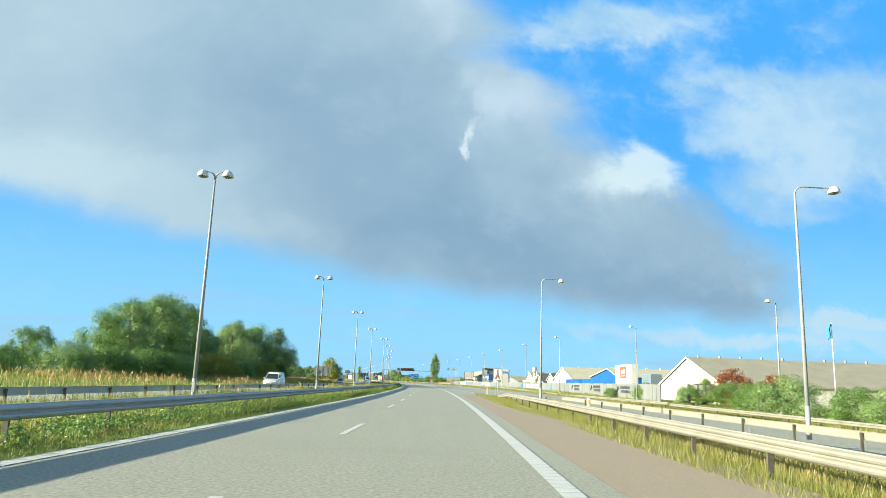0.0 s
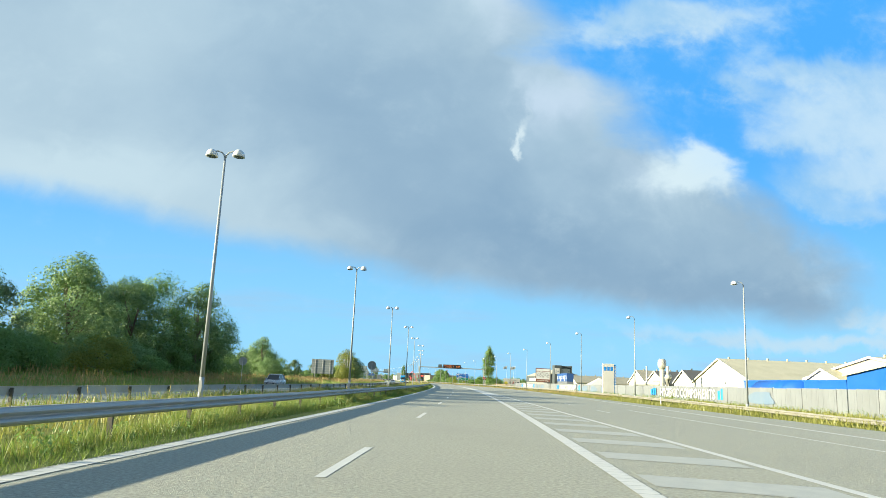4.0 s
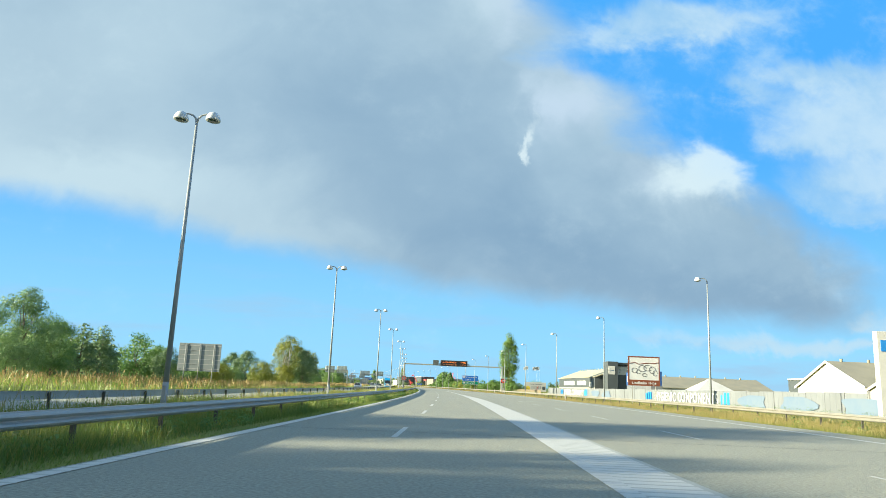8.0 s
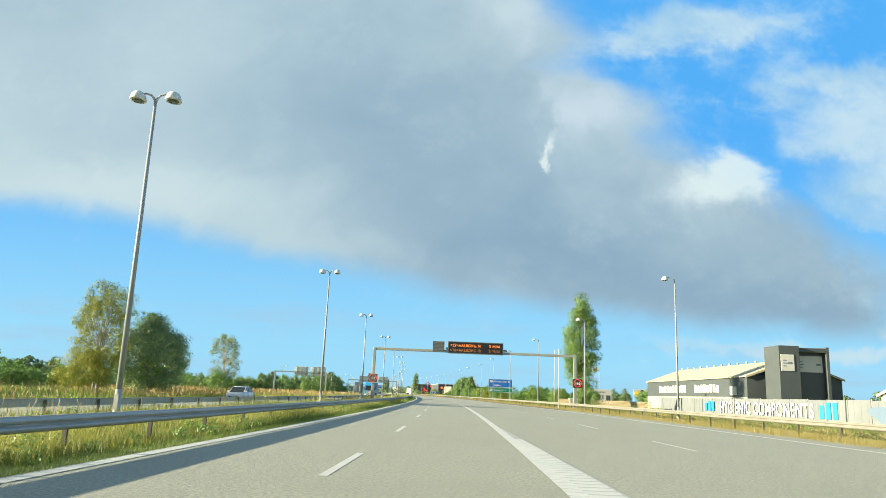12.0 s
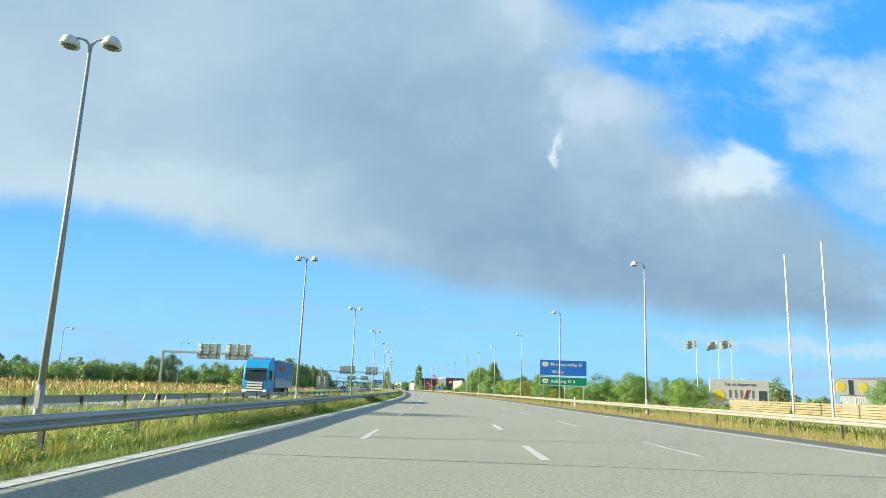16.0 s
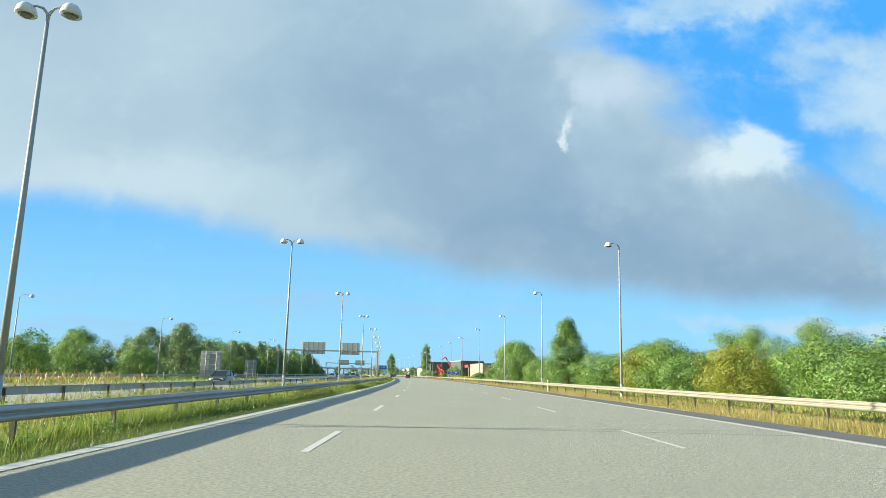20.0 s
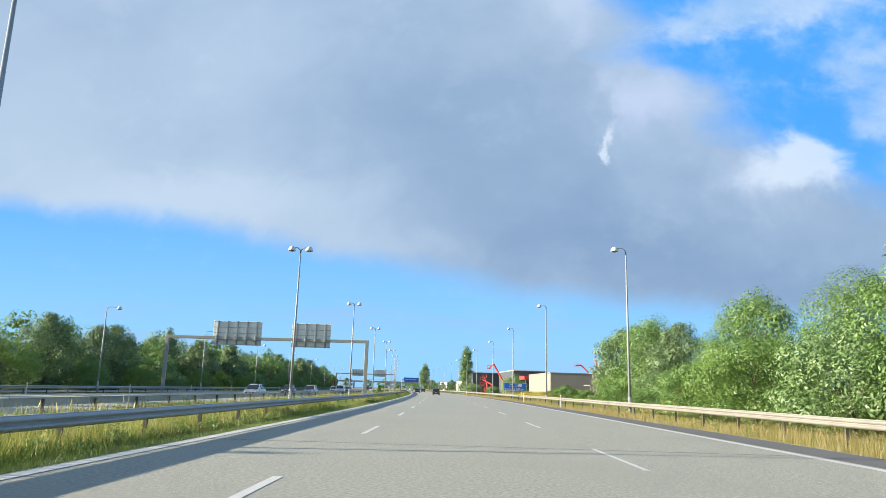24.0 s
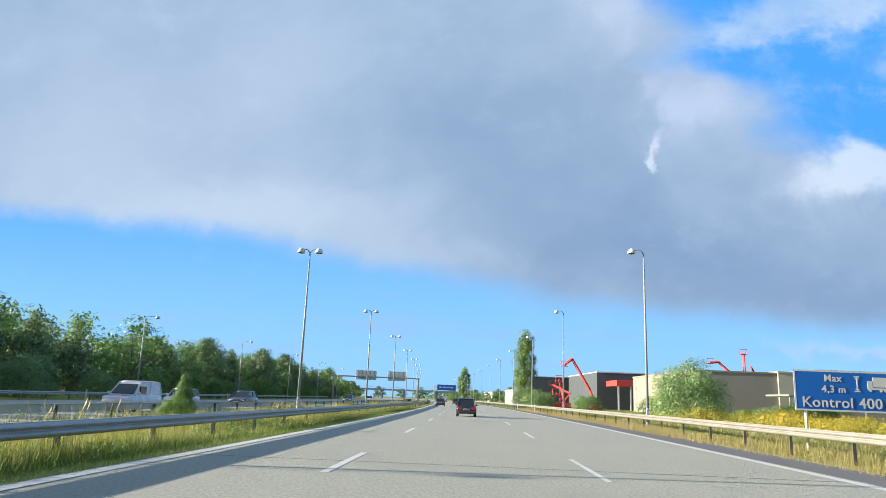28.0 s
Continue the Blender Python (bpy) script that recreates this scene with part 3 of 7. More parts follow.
barrier("crash_barrier", -40, 1100, -5.2, 1, 0.77, ZINC, "grey galvanised crash barrier on steel posts along the central grass")
barrier("crash_barrier", -40, 1100, -12.9, -1, 0.72, ZINC, "weathered crash barrier facing the opposite carriageway")
barrier("crash_barrier", 96, 1100, RAIL_R, -1, 0.93, ZINC_PALE, "pale sunlit crash barrier along the outer verge", z=((96, -0.72), (146, -0.75), (200, -0.35), (260, -0.1), (300, 0.0)))
barrier("crash_barrier", -40, 92, 8.75, -1, 0.70, ZINC_PALE, "pale crash barrier beside the reddish shoulder", z=((-40, 0), (84, 0.0), (92, -0.35)))
barrier("crash_barrier", -40, 84, ((-40, 26), (84, 13.8)), 1, 0.72, ZINC_PALE, "crash barrier between the island grass and the slip road", z=((-40, -1.0), (84, -.15)))
barrier("crash_barrier", -20, 96, ((-20, 33), (96, 27.6)), -1, 0.85, ZINC_PALE, "crash barrier on the outer side of the slip road", z=((-20, -1.4), (96, -.75)))
barrier("crash_barrier", 560, 1000, ((560, -29.5), (640, -37.5), (1000, -38.5)), 1, 0.72, ZINC, "distant crash barrier beyond the opposite lanes")


# ---- street lamps ----
def lamp_head(root, x, z):
    bm = bmesh.new()
    prof = [(0.03, .27), (.09, .26), (.17, .215), (.235, .13), (.27, .03), (.285, -.07), (.27, -.085)]
    rings = [[bm.verts.new((x + r * math.cos(a), 1.15 * r * math.sin(a), z + h)) for a in (2 * math.pi * k / 14 for k in range(14))] for r, h in prof]
    for a, b in zip(rings, rings[1:]):
        for k in range(14):
            bm.faces.new((a[k], a[(k + 1) % 14], b[(k + 1) % 14], b[k]))
    bm.faces.new(rings[0][::-1])
    bm.faces.new(rings[-1])
    shade = part("shade", bm, HEAD, root, "white enamelled lamp bowl", smooth=True)
    bm = bmesh.new()
    rod(bm, (x, 0, z - .076), (x, 0, z - .13), .22, .15, 14)
    part("lens", bm, LENS, shade, "grey glass lamp cover")
    return shade


def street_lamp(double, height=11.35, reach=.84):
    root = thing("street_lamp", spot(-500, 0), "tall grey steel lamp post with two white bowl lamps" if double else "tall grey steel lamp post with one white bowl lamp", "street lamp", "double lamps in the central grass" if double else "single lamps along the verge")
    bm = bmesh.new()
    rod(bm, (0, 0, -.3), (0, 0, 1.2), .115, .108, 12)
    rod(bm, (0, 0, 1.2), (0, 0, height), .10, .05, 12)
    part("pole", bm, POLE, root, smooth=True)
    bm = bmesh.new()
    box(bm, -.07, .07, -.125, -.105, .55, 1.05)
    part("hatch", bm, ZINC, root)
    for sx in ((-1, 1) if double else (-1,)):
        bm = bmesh.new()
        pts = [(0, 0, height - .15), (sx * .04, 0, height + .05), (sx * .16, 0, height + .2), (sx * .36, 0, height + .27), (sx * (.62 if double else reach - .02), 0, height + .22)]
        tube(bm, pts, [.045, .042, .038, .035, .03], 8)
        part("arm", bm, POLE, root, smooth=True)
        lamp_head(root, sx * (.64 if double else reach), height + .08)
    return root


double_lamp, single_lamp, low_lamp = street_lamp(True), street_lamp(False, 11.85), street_lamp(False, 9.55, 1.5)
long_lamp = street_lamp(False, 11.35, 1.9)
LAMP_S = [19.0, 54.0, 90.3, 126.6, 161.4, 194.6, 230.0, 265.2, 300.8, 336.3, 369.7, 405.8, 439.7, 475.5, 511.1, 546.4, 582.3, 616.8, 651.6, 686.2, 720.7, 754.3, 789.0, 823.1, 857.3]
LAMP_N = ((54, -9.25), (90, -9.5), (126, -9.65), (161, -9.85), (196, -8.8), (230, -8.82), (265, -8.68), (301, -8.95), (336, -8.2), (370, -8.5), (406, -8.57), (440, -9.1), (475, -9.15), (511, -9.25), (546, -9.05), (582, -8.95), (617, -8.75), (652, -8.75), (686, -8.6), (721, -8.75), (754, -8.95), (789, -9.25), (823, -9.3), (857, -9.5), (900, -9.6))
LAMP_S += [857.3 + 33.9 * (k + 1) for k in range(9)]
first = True
for s in LAMP_S:
    lean = Matrix.Rotation(radians(random.uniform(-.25, .25)), 4, "X") @ Matrix.Rotation(radians(random.uniform(-.25, .25)), 4, "Y")
    if first:
        double_lamp.matrix_world = spot(s, bend(LAMP_N, s))
        first = False
    else:
        copy_thing(double_lamp, spot(s, bend(LAMP_N, s)) @ lean)
POLE_R = ((125, 29.5), (160, 28.3), (197, 26.6), (230, 25.6), (265, 24.6), (301, 24.1), (336, 23.0), (370, 22.1), (406, 21.3), (440, 20.3), (475, 19.3), (511, 18.2), (546, 17.85), (582, 17.85), (617, 16.85), (652, 16.83), (686, 16.65), (720, 15.75), (754, 14.85), (789, 14.7), (823, 14.55), (857, 13.8), (1200, 13.2))
POLE_Z = ((140, -.85), (175, -.6), (230, -.45), (301, -.3), (336, -.3), (370, -.1), (406, .0), (511, .1), (582, -.1), (617, -.1), (652, .22), (720, .1), (754, -.1), (789, .1), (857, .2))
first = True
for s in LAMP_S:
    if s < 140:
        continue
    z = bend(POLE_Z, s)
    lean = Matrix.Rotation(radians(random.uniform(-.25, .25)), 4, "X") @ Matrix.Rotation(radians(random.uniform(-.25, .25)), 4, "Y")
    if first:
        single_lamp.matrix_world = spot(s, bend(POLE_R, s), z)
        first = False
    else:
        copy_thing(single_lamp, spot(s, bend(POLE_R, s), z) @ lean)
for s, n, z in ((52.4, 19.5, -.2), (86.8, 12.25, .05)):
    copy_thing(long_lamp, spot(s, n, z, 180))
long_lamp.matrix_world = spot(LAMP_S[0] - 4, 25.5, -1.0, 180)
for s, n in ((92, 37.6), (128.5, 33.7)):
    copy_thing(single_lamp, spot(s, n, -.95, 0))
LOW_LAMPS = ((580.5, -64.0), (614.5, -54.5), (648.0, -47.2), (681.0, -41.9), (715.5, -38.9), (751.0, -37.7), (786.0, -37.5), (821.5, -37.4), (857.0, -37.0), (893.0, -36.3), (928.0, -36.0), (963.0, -35.8), (998.0, -35.6))
low_lamp.matrix_world = spot(*LOW_LAMPS[0], .1, 180)
for s, n in LOW_LAMPS[1:]:
    copy_thing(low_lamp, spot(s, n, .1, 180))



# ---- lettering ----
def lettering(text, size, mat, parent, m, name="lettering", align="LEFT", width=1.0, bold=0.0):
    cu = bpy.data.curves.new(name, "FONT")
    cu.body, cu.size, cu.align_x, cu.extrude, cu.offset = text, size, align, 0.004, bold
    cu.space_character = 1.08
    ob = new(name, cu)
    bpy.context.view_layer.update()
    me = bpy.data.meshes.new_from_object(ob.evaluated_get(bpy.context.evaluated_depsgraph_get()))
    bpy.data.objects.remove(ob)
    bpy.data.curves.remove(cu)
    me.materials.clear()
    me.materials.append(mat)
    o = new(name, me)
    if parent:
        o.parent = parent
    o.matrix_local = m @ Matrix.Diagonal((width, 1, 1, 1))
    return o


def facing(x, y, z):
    """On a board whose face looks back down the road: text runs along local x, upright."""
    return Matrix.Translation((x, y, z)) @ Matrix.Rotation(radians(90), 4, "X")


SIGN_BLUE = material("sign_blue", (.010, .13, .50), (.008, .11, .43), rough=0.45, scale=0.8)
SIGN_GREEN = material("sign_green", (.0, .20, .12), (.0, .17, .10), rough=0.45, scale=0.8)
SIGN_WHITE = material("sign_white", (.62, .62, .60), (.54, .54, .52), rough=0.45, scale=1.0)
SIGN_RED = material("sign_red", (.55, .03, .03), (.45, .025, .03), rough=0.45)
SIGN_BROWN = material("sign_brown", (.19, .055, .022), (.16, .045, .02), rough=0.5)
BOARD_BACK = material("sign_board_back", (.72, .75, .68), (.60, .63, .57), rough=0.55, metal=0.1, scale=0.6, fine=8.0)
SIGN_BACK = material("sign_back_aluminium", (.23, .26, .26), (.175, .20, .20), rough=0.5, metal=0.25, scale=0.6, fine=8.0)
SIGN_GREY = material("board_dark", (.018, .020, .022), (.012, .014, .015), rough=0.55)
SCREEN = material("board_screen", (.006, .007, .008), (.010, .010, .010), rough=0.35)
AMBER = glowing("amber_lamps", (1.0, .24, .03), 0.20)
AMBER_DIM = glowing("amber_lamps_dim", (.42, .15, .04), 0.06)
RED_GLOW = glowing("red_lamps", (1.0, .05, .03), 0.4)
WHITE_GLOW = glowing("white_lamps", (.8, .75, .62), 0.35)
GANTRY = material("gantry_steel", (.28, .30, .27), (.22, .24, .215), rough=0.65, metal=0.1, scale=0.5, fine=12.0, stain=(.30, .24, .16), stain_scale=0.5)


def panel(root, name, x0, x1, z0, z1, y, mat, border=None, label="", thick=0.05):
    bm = bmesh.new()
    box(bm, x0, x1, y, y + thick, z0, z1, 0.012)
    p = part(name, bm, mat, root, label)
    if border:
        bm = bmesh.new()
        for a in ((x0, x1, z1 - .06, z1), (x0, x1, z0, z0 + .06), (x0, x0 + .06, z0 + .06, z1 - .06), (x1 - .06, x1, z0 + .06, z1 - .06)):
            box(bm, a[0], a[1], y - .004, y + .01, a[2], a[3])
        part("border", bm, border, p)
    return p


def posts(root, xs, top, y=0.08, r=.055, mat=None):
    for x in xs:
        bm = bmesh.new()
        rod(bm, (x, y, -.3), (x, y, top), r, r, 10)
        part("post", bm, mat or ZINC, root, smooth=True)


def hexagon(root, x, z, w, h, y, text):
    bm = bmesh.new()
    pts = [(x - w / 2, z), (x - w / 3.2, z + h / 2), (x + w / 3.2, z + h / 2), (x + w / 2, z), (x + w / 3.2, z - h / 2), (x - w / 3.2, z - h / 2)]
    front = [bm.verts.new((a, y - .008, b)) for a, b in pts]
    back = [bm.verts.new((a, y + .01, b)) for a, b in pts]
    bm.faces.new(front)
    for k in range(6):
        bm.faces.new((front[k], back[k], back[(k + 1) % 6], front[(k + 1) % 6]))
    p = part("exit_badge", bm, SIGN_WHITE, root, "white six-sided exit badge")
    lettering(text, h * .72, SIGN_RED, p, facing(x, y - .014, z - h * .25), align="CENTER", bold=.004)


# exit sign, blue over green
root = thing("direction_sign", spot(566.5, 22.35, .36), "blue exit sign over a green route sign on steel posts", "road sign")
panel(root, "blue_panel", -3.8, 3.75, 3.95, 6.45, 0, SIGN_BLUE, SIGN_WHITE, "blue panel with white letters")
panel(root, "green_panel", -3.8, 3.8, 2.42, 3.78, 0, SIGN_GREEN, SIGN_WHITE, "green panel with white letters")
posts(root, (-3.2, 0.2, 3.2), 6.2)
hexagon(root, -2.9, 5.72, 1.05, .72, 0, "21")
hexagon(root, -2.9, 3.1, 1.0, .68, 0, "23")
lettering("Nørresundby N", .74, SIGN_WHITE, root, facing(-2.05, -.01, 5.48), bold=.008, width=.98)
lettering("1000 m", .66, SIGN_WHITE, root, facing(-2.0, -.01, 4.35), bold=.008)
lettering("Aalborg N 4", .72, SIGN_WHITE, root, facing(-2.05, -.01, 2.86), bold=.008)

# height limit sign
root = thing("height_limit_sign", spot(802, 16.75), "blue sign announcing a height check on two posts", "road sign")
panel(root, "blue_panel", -2.15, 2.15, 1.53, 3.02, 0, SIGN_BLUE, SIGN_WHITE)
posts(root, (-1.75, 1.3), 2.8, mat=SIGN_WHITE)
lettering("Max", .36, SIGN_WHITE, root, facing(-1.05, -.01, 2.62), bold=.005)
lettering("4,3 m", .36, SIGN_WHITE, root, facing(-1.15, -.01, 2.22), bold=.005)
lettering("Kontrol 400 m", .52, SIGN_WHITE, root, facing(-1.9, -.01, 1.68), bold=.006, width=1.04)
bm = bmesh.new()
for a in ((.13, .17, 2.3, 2.8), (.05, .25, 2.8, 2.84), (.05, .25, 2.26, 2.3), (.09, .21, 2.72, 2.77), (.09, .21, 2.33, 2.38)):
    box(bm, a[0], a[1], -.012, .0, a[2], a[3])
part("height_arrow", bm, SIGN_WHITE, root)
bm = bmesh.new()
for a in ((.72, 1.3, 2.46, 2.82), (.52, .70, 2.42, 2.68), (.52, 1.3, 2.36, 2.43)):
    box(bm, a[0], a[1], -.012, .0, a[2], a[3])
for x in (.62, 1.0, 1.16):
    rod(bm, (x, -.012, 2.34), (x, 0, 2.34), .055, .055, 10)
part("lorry_symbol", bm, SIGN_WHITE, root, "white lorry symbol")

# merging sign with a red forked line
root = thing("merge_sign", spot(113, 10.55), "white sign with a red forked merge symbol on a grey post", "road sign")
panel(root, "white_panel", -.55, .55, 1.95, 3.5, 0, SIGN_WHITE, SIGN_BACK)
posts(root, (-.12, .12), 3.3, .08, .05)
bm = bmesh.new()
tube(bm, [(0, -.012, 3.35), (0, -.012, 2.75), (-.08, -.012, 2.55), (-.3, -.012, 2.15)], .05, 6)
tube(bm, [(0.01, -.014, 2.85), (.06, -.014, 2.55), (.3, -.014, 2.15)], .05, 6)
part("red_symbol", bm, SIGN_RED, root, "red forked line")

# brown sight sign
root = thing("tourist_sign", spot(331, 26.9), "white and brown sight sign with a line drawing of stones", "road sign")
panel(root, "board", -2.07, 2.07, 2.57, 6.32, 0, SIGN_WHITE, None, "white board with a brown frame")
bm = bmesh.new()
for a in ((-2.07, 2.07, 6.17, 6.33), (-2.07, 2.07, 2.56, 3.3), (-2.07, -1.92, 3.3, 6.17), (1.92, 2.07, 3.3, 6.17)):
    box(bm, a[0], a[1], -.02, .03, a[2], a[3])
tube(bm, [(-1.9, -.01, 5.35), (-1.2, -.01, 5.55), (-.7, -.01, 5.3), (0, -.01, 5.42), (.7, -.01, 5.5), (1.3, -.01, 5.45), (1.9, -.01, 5.6)], .05, 5)
part("brown_frame", bm, SIGN_BROWN, root, "brown frame and hill line")
bm = bmesh.new()
for cx, cz, rx, rz in ((-1.2, 4.5, .38, .32), (-.7, 4.3, .3, .25), (-.2, 4.75, .5, .42), (.5, 4.85, .55, .38), (1.1, 4.6, .42, .45), (1.45, 4.2, .3, .35), (.1, 3.95, .3, .2)):
    tube(bm, [(cx + rx * math.cos(a), -.008, cz + rz * math.sin(a)) for a in (2 * math.pi * k / 9 for k in range(9))], .028, 4)
part("stone_drawing", bm, SIGN_GREY, root, "thin dark outlines of stones")
lettering("Lindholm Høje", .50, SIGN_WHITE, root, facing(0, -.03, 2.76), align="CENTER", bold=.008, width=.98)
posts(root, (-1.5, 1.5), 6.0)

# gantry with the message board
WALL_SLATE = material("slate_grey_housing", (.055, .064, .066), (.040, .047, .049), rough=0.55)
SLAT = material("grey_display_louvre", (.105, .115, .108), (.085, .094, .088), rough=0.6)
root = thing("sign_gantry", spot(448, 6.1), "steel gantry carrying a dark board with amber travel times", "sign gantry")
for x in (-14.6, 14.5):
    bm = bmesh.new()
    box(bm, x - .2, x + .2, -.2, .2, -.3, 7.75, .03)
    part("leg", bm, GANTRY, root)
bm = bmesh.new()
box(bm, -14.6, -3.9, -.17, .17, 7.42, 7.78, .03)
box(bm, 3.9, 14.5, -.17, .17, 7.42, 7.78, .03)
part("beam", bm, GANTRY, root)
bm = bmesh.new()
box(bm, -4.3, 4.6, -.1, .1, 7.85, 8.15, .02)
part("beam_middle", bm, SIGN_BACK, root)
b1 = panel(root, "message_board", -4.0, 4.05, 7.3, 9.06, -.35, WALL_SLATE, SIGN_BACK, "dark board with amber lettering", .25)
bm = bmesh.new()
box(bm, -3.85, 3.9, -.356, -.345, 7.45, 8.92)
part("screen", bm, SCREEN, b1)
RED_FAINT = glowing("faint_red_lamps", (.75, .06, .04), 0.10)
WHITE_FAINT = glowing("faint_white_lamps", (.62, .60, .54), 0.10)
for k, (words, mins) in enumerate((("<23>AALBORG N", "3 MIN"), ("<26>AALBORG Ø", "5 MIN"))):
    z = 8.3 - .68 * k
    lettering(words, .56, AMBER_DIM if k else AMBER, b1, facing(-3.7, -.365, z), width=.96)
    lettering(mins, .56, AMBER_DIM if k else AMBER, b1, facing(1.95, -.365, z), width=1.02)
b2 = panel(root, "blank_board", -6.2, -4.5, 7.4, 8.98, -.35, WALL_SLATE, SIGN_BACK, "unlit dark square board", .25)
for k in range(7):
    bm = bmesh.new()
    box(bm, -6.1, -4.6, -.36, -.345, 7.5 + .2 * k, 7.64 + .2 * k)
    part("screen_slat", bm, SLAT, b2)
for x, z in ((-14.6, 2.75), (14.8, 3.12)):
    sp = panel(root, "speed_board", x - .66, x + .66, z, z + 1.24, -.45, SIGN_GREY if x > 0 else SLAT, None, "dark speed board with a lit red ring", .22)
    bm = bmesh.new()
    tube(bm, [(x + .52 * math.cos(a), -.46, z + .64 + .52 * math.sin(a)) for a in (math.pi * (k / 20 * 2) for k in range(21))], .03, 5)
    lit = x > 0
    part("ring", bm, RED_GLOW if lit else RED_FAINT, sp)
    if not lit:
        bm = bmesh.new()
        for a in ((x - .7, x + .7, z - .04, z), (x - .7, x + .7, z + 1.24, z + 1.28), (x - .7, x - .66, z, z + 1.24), (x + .66, x + .7, z, z + 1.24)):
            box(bm, a[0], a[1], -.47, -.22, a[2], a[3])
        part("rim", bm, SIGN_WHITE, sp, "pale metal rim")
    lettering("110", .46, WHITE_GLOW if lit else WHITE_FAINT, sp, facing(x, -.465, z + .46), align="CENTER")


def back_gantry(s, n0, n1, height, boards):
    root = thing("sign_gantry", spot(s, (n0 + n1) / 2), "steel gantry seen from behind, carrying ribbed aluminium signs", "sign gantry", "gantries over the opposite lanes")
    h = (n1 - n0) / 2
    for x in (-h, h):
        bm = bmesh.new()
        box(bm, x - .25, x + .25, -.2, .2, -.6, height, .03)
        part("leg", bm, GANTRY, root)
    bm = bmesh.new()
    box(bm, -h - .25, h + .25, -.18, .18, height - .12, height + .32, .03)
    part("beam", bm, GANTRY, root)
    for a, b, z0, z1 in boards:
        a, b = a - (n0 + n1) / 2, b - (n0 + n1) / 2
        p = panel(root, "sign_board", a, b, z0, z1, .42, BOARD_BACK, None, "pale ribbed aluminium back of a sign")
        count = max(3, round((b - a) / 1.55))
        for k in range(count):
            x = a + (b - a) * (k + .5) / count
            bm = bmesh.new()
            box(bm, x - .08, x + .08, .2, .42, z0 + .02, z1 - .02)
            part("upright_rib", bm, SIGN_BACK, p)
            bm = bmesh.new()
            box(bm, x - .13, x + .13, -.26, .2, height - .22, height + .42, .02)
            part("clamp", bm, SIGN_BACK, p)
        bm = bmesh.new()
        for k in range(5):
            z = z0 + .12 + (z1 - z0 - .24) * k / 4
            box(bm, a + .02, b - .02, .36, .42, z - .03, z + .03)
        part("cross_ribs", bm, ZINC, p)
    return root


back_gantry(772, -38.4, -8.95, 7.9, ((-31.9, -24.7, 7.0, 10.55), (-20.2, -14.45, 6.95, 10.5)))
back_gantry(608, -56.0, -37.1, 7.35, ((-48.8, -43.9, 6.15, 9.5), (-42.8, -37.5, 6.2, 9.6)))
back_gantry(1010, -38.5, -9.5, 7.65, ((-31.0, -24.0, 6.75, 9.9), (-20.0, -14.0, 6.7, 9.9)))


def sign_back(s, n, w, z0, z1, label, legs=2):
    root = thing("road_sign", spot(s, n), label, "road sign")
    p = panel(root, "sign_board", -w / 2, w / 2, z0, z1, .06, SIGN_BACK)
    for k in range(max(3, round((z1 - z0) / .75))):
        count = max(3, round((z1 - z0) / .75))
        z = z0 + (z1 - z0) * (k + .5) / count
        bm = bmesh.new()
        box(bm, -w / 2 + .03, w / 2 - .03, .0, .06, z - .04, z + .04)
        part("rib", bm, ZINC, p)
    posts(root, [(-w / 2 + w * (k + .5) / legs) for k in range(legs)], z1 - .1, -.06, .06)
    return root


sign_back(356, -39.5, 7.0, 2.25, 6.8, "large direction sign seen from its ribbed grey back", 3)
sign_back(664.5, -28.5, 3.0, .35, 4.2, "tall upright sign seen from its ribbed grey back")
sign_back(700, -31.0, 2.2, .6, 3.6, "upright sign seen from its ribbed grey back")
for s, n, z, r in ((224.6, -28.0, 3.0, .56), (221, -10.2, 3.1, .56)):
    root = thing("round_sign", spot(s, n), "round traffic sign seen from its grey back", "road sign")
    bm = bmesh.new()
    rod(bm, (0, 0, z), (0, .04, z), r, r, 24)
    part("disc", bm, SIGN_BACK, root)
    posts(root, (0,), z + .3, -.05, .04)

# verge markers: white posts with an amber reflector
AMBER_PLATE = material("amber_reflector", (.75, .40, .03), rough=0.3)
root = thing("marker_post", spot(111, 9.1), "white plastic verge marker with an amber reflector", "marker post", "verge markers")
bm = bmesh.new()
box(bm, -.06, .06, -.05, .05, -.25, 1.0, .015)
part("body", bm, SIGN_WHITE, root)
bm = bmesh.new()
box(bm, -.035, .035, -.056, -.049, .72, .9)
part("reflector", bm, AMBER_PLATE, root)
for s, n, z in ((52, 9.4, 0), (165, 25.8, -.6), (210, 23.4, -.2), (262, 22.9, 0), (355, 21.0, 0), (452, 18.9, .1), (533, 17.0, .2), (640, 15.4, .2), (741, 14.2, .2), (770, 14.1, .2), (905, 12.7, .1), (880, 12.9, .1)):
    copy_thing(root, spot(s, n, z))
for k in range(16):
    copy_thing(root, spot(560 + k * 22, -26.0 - min(11, k * 2.5), 0))

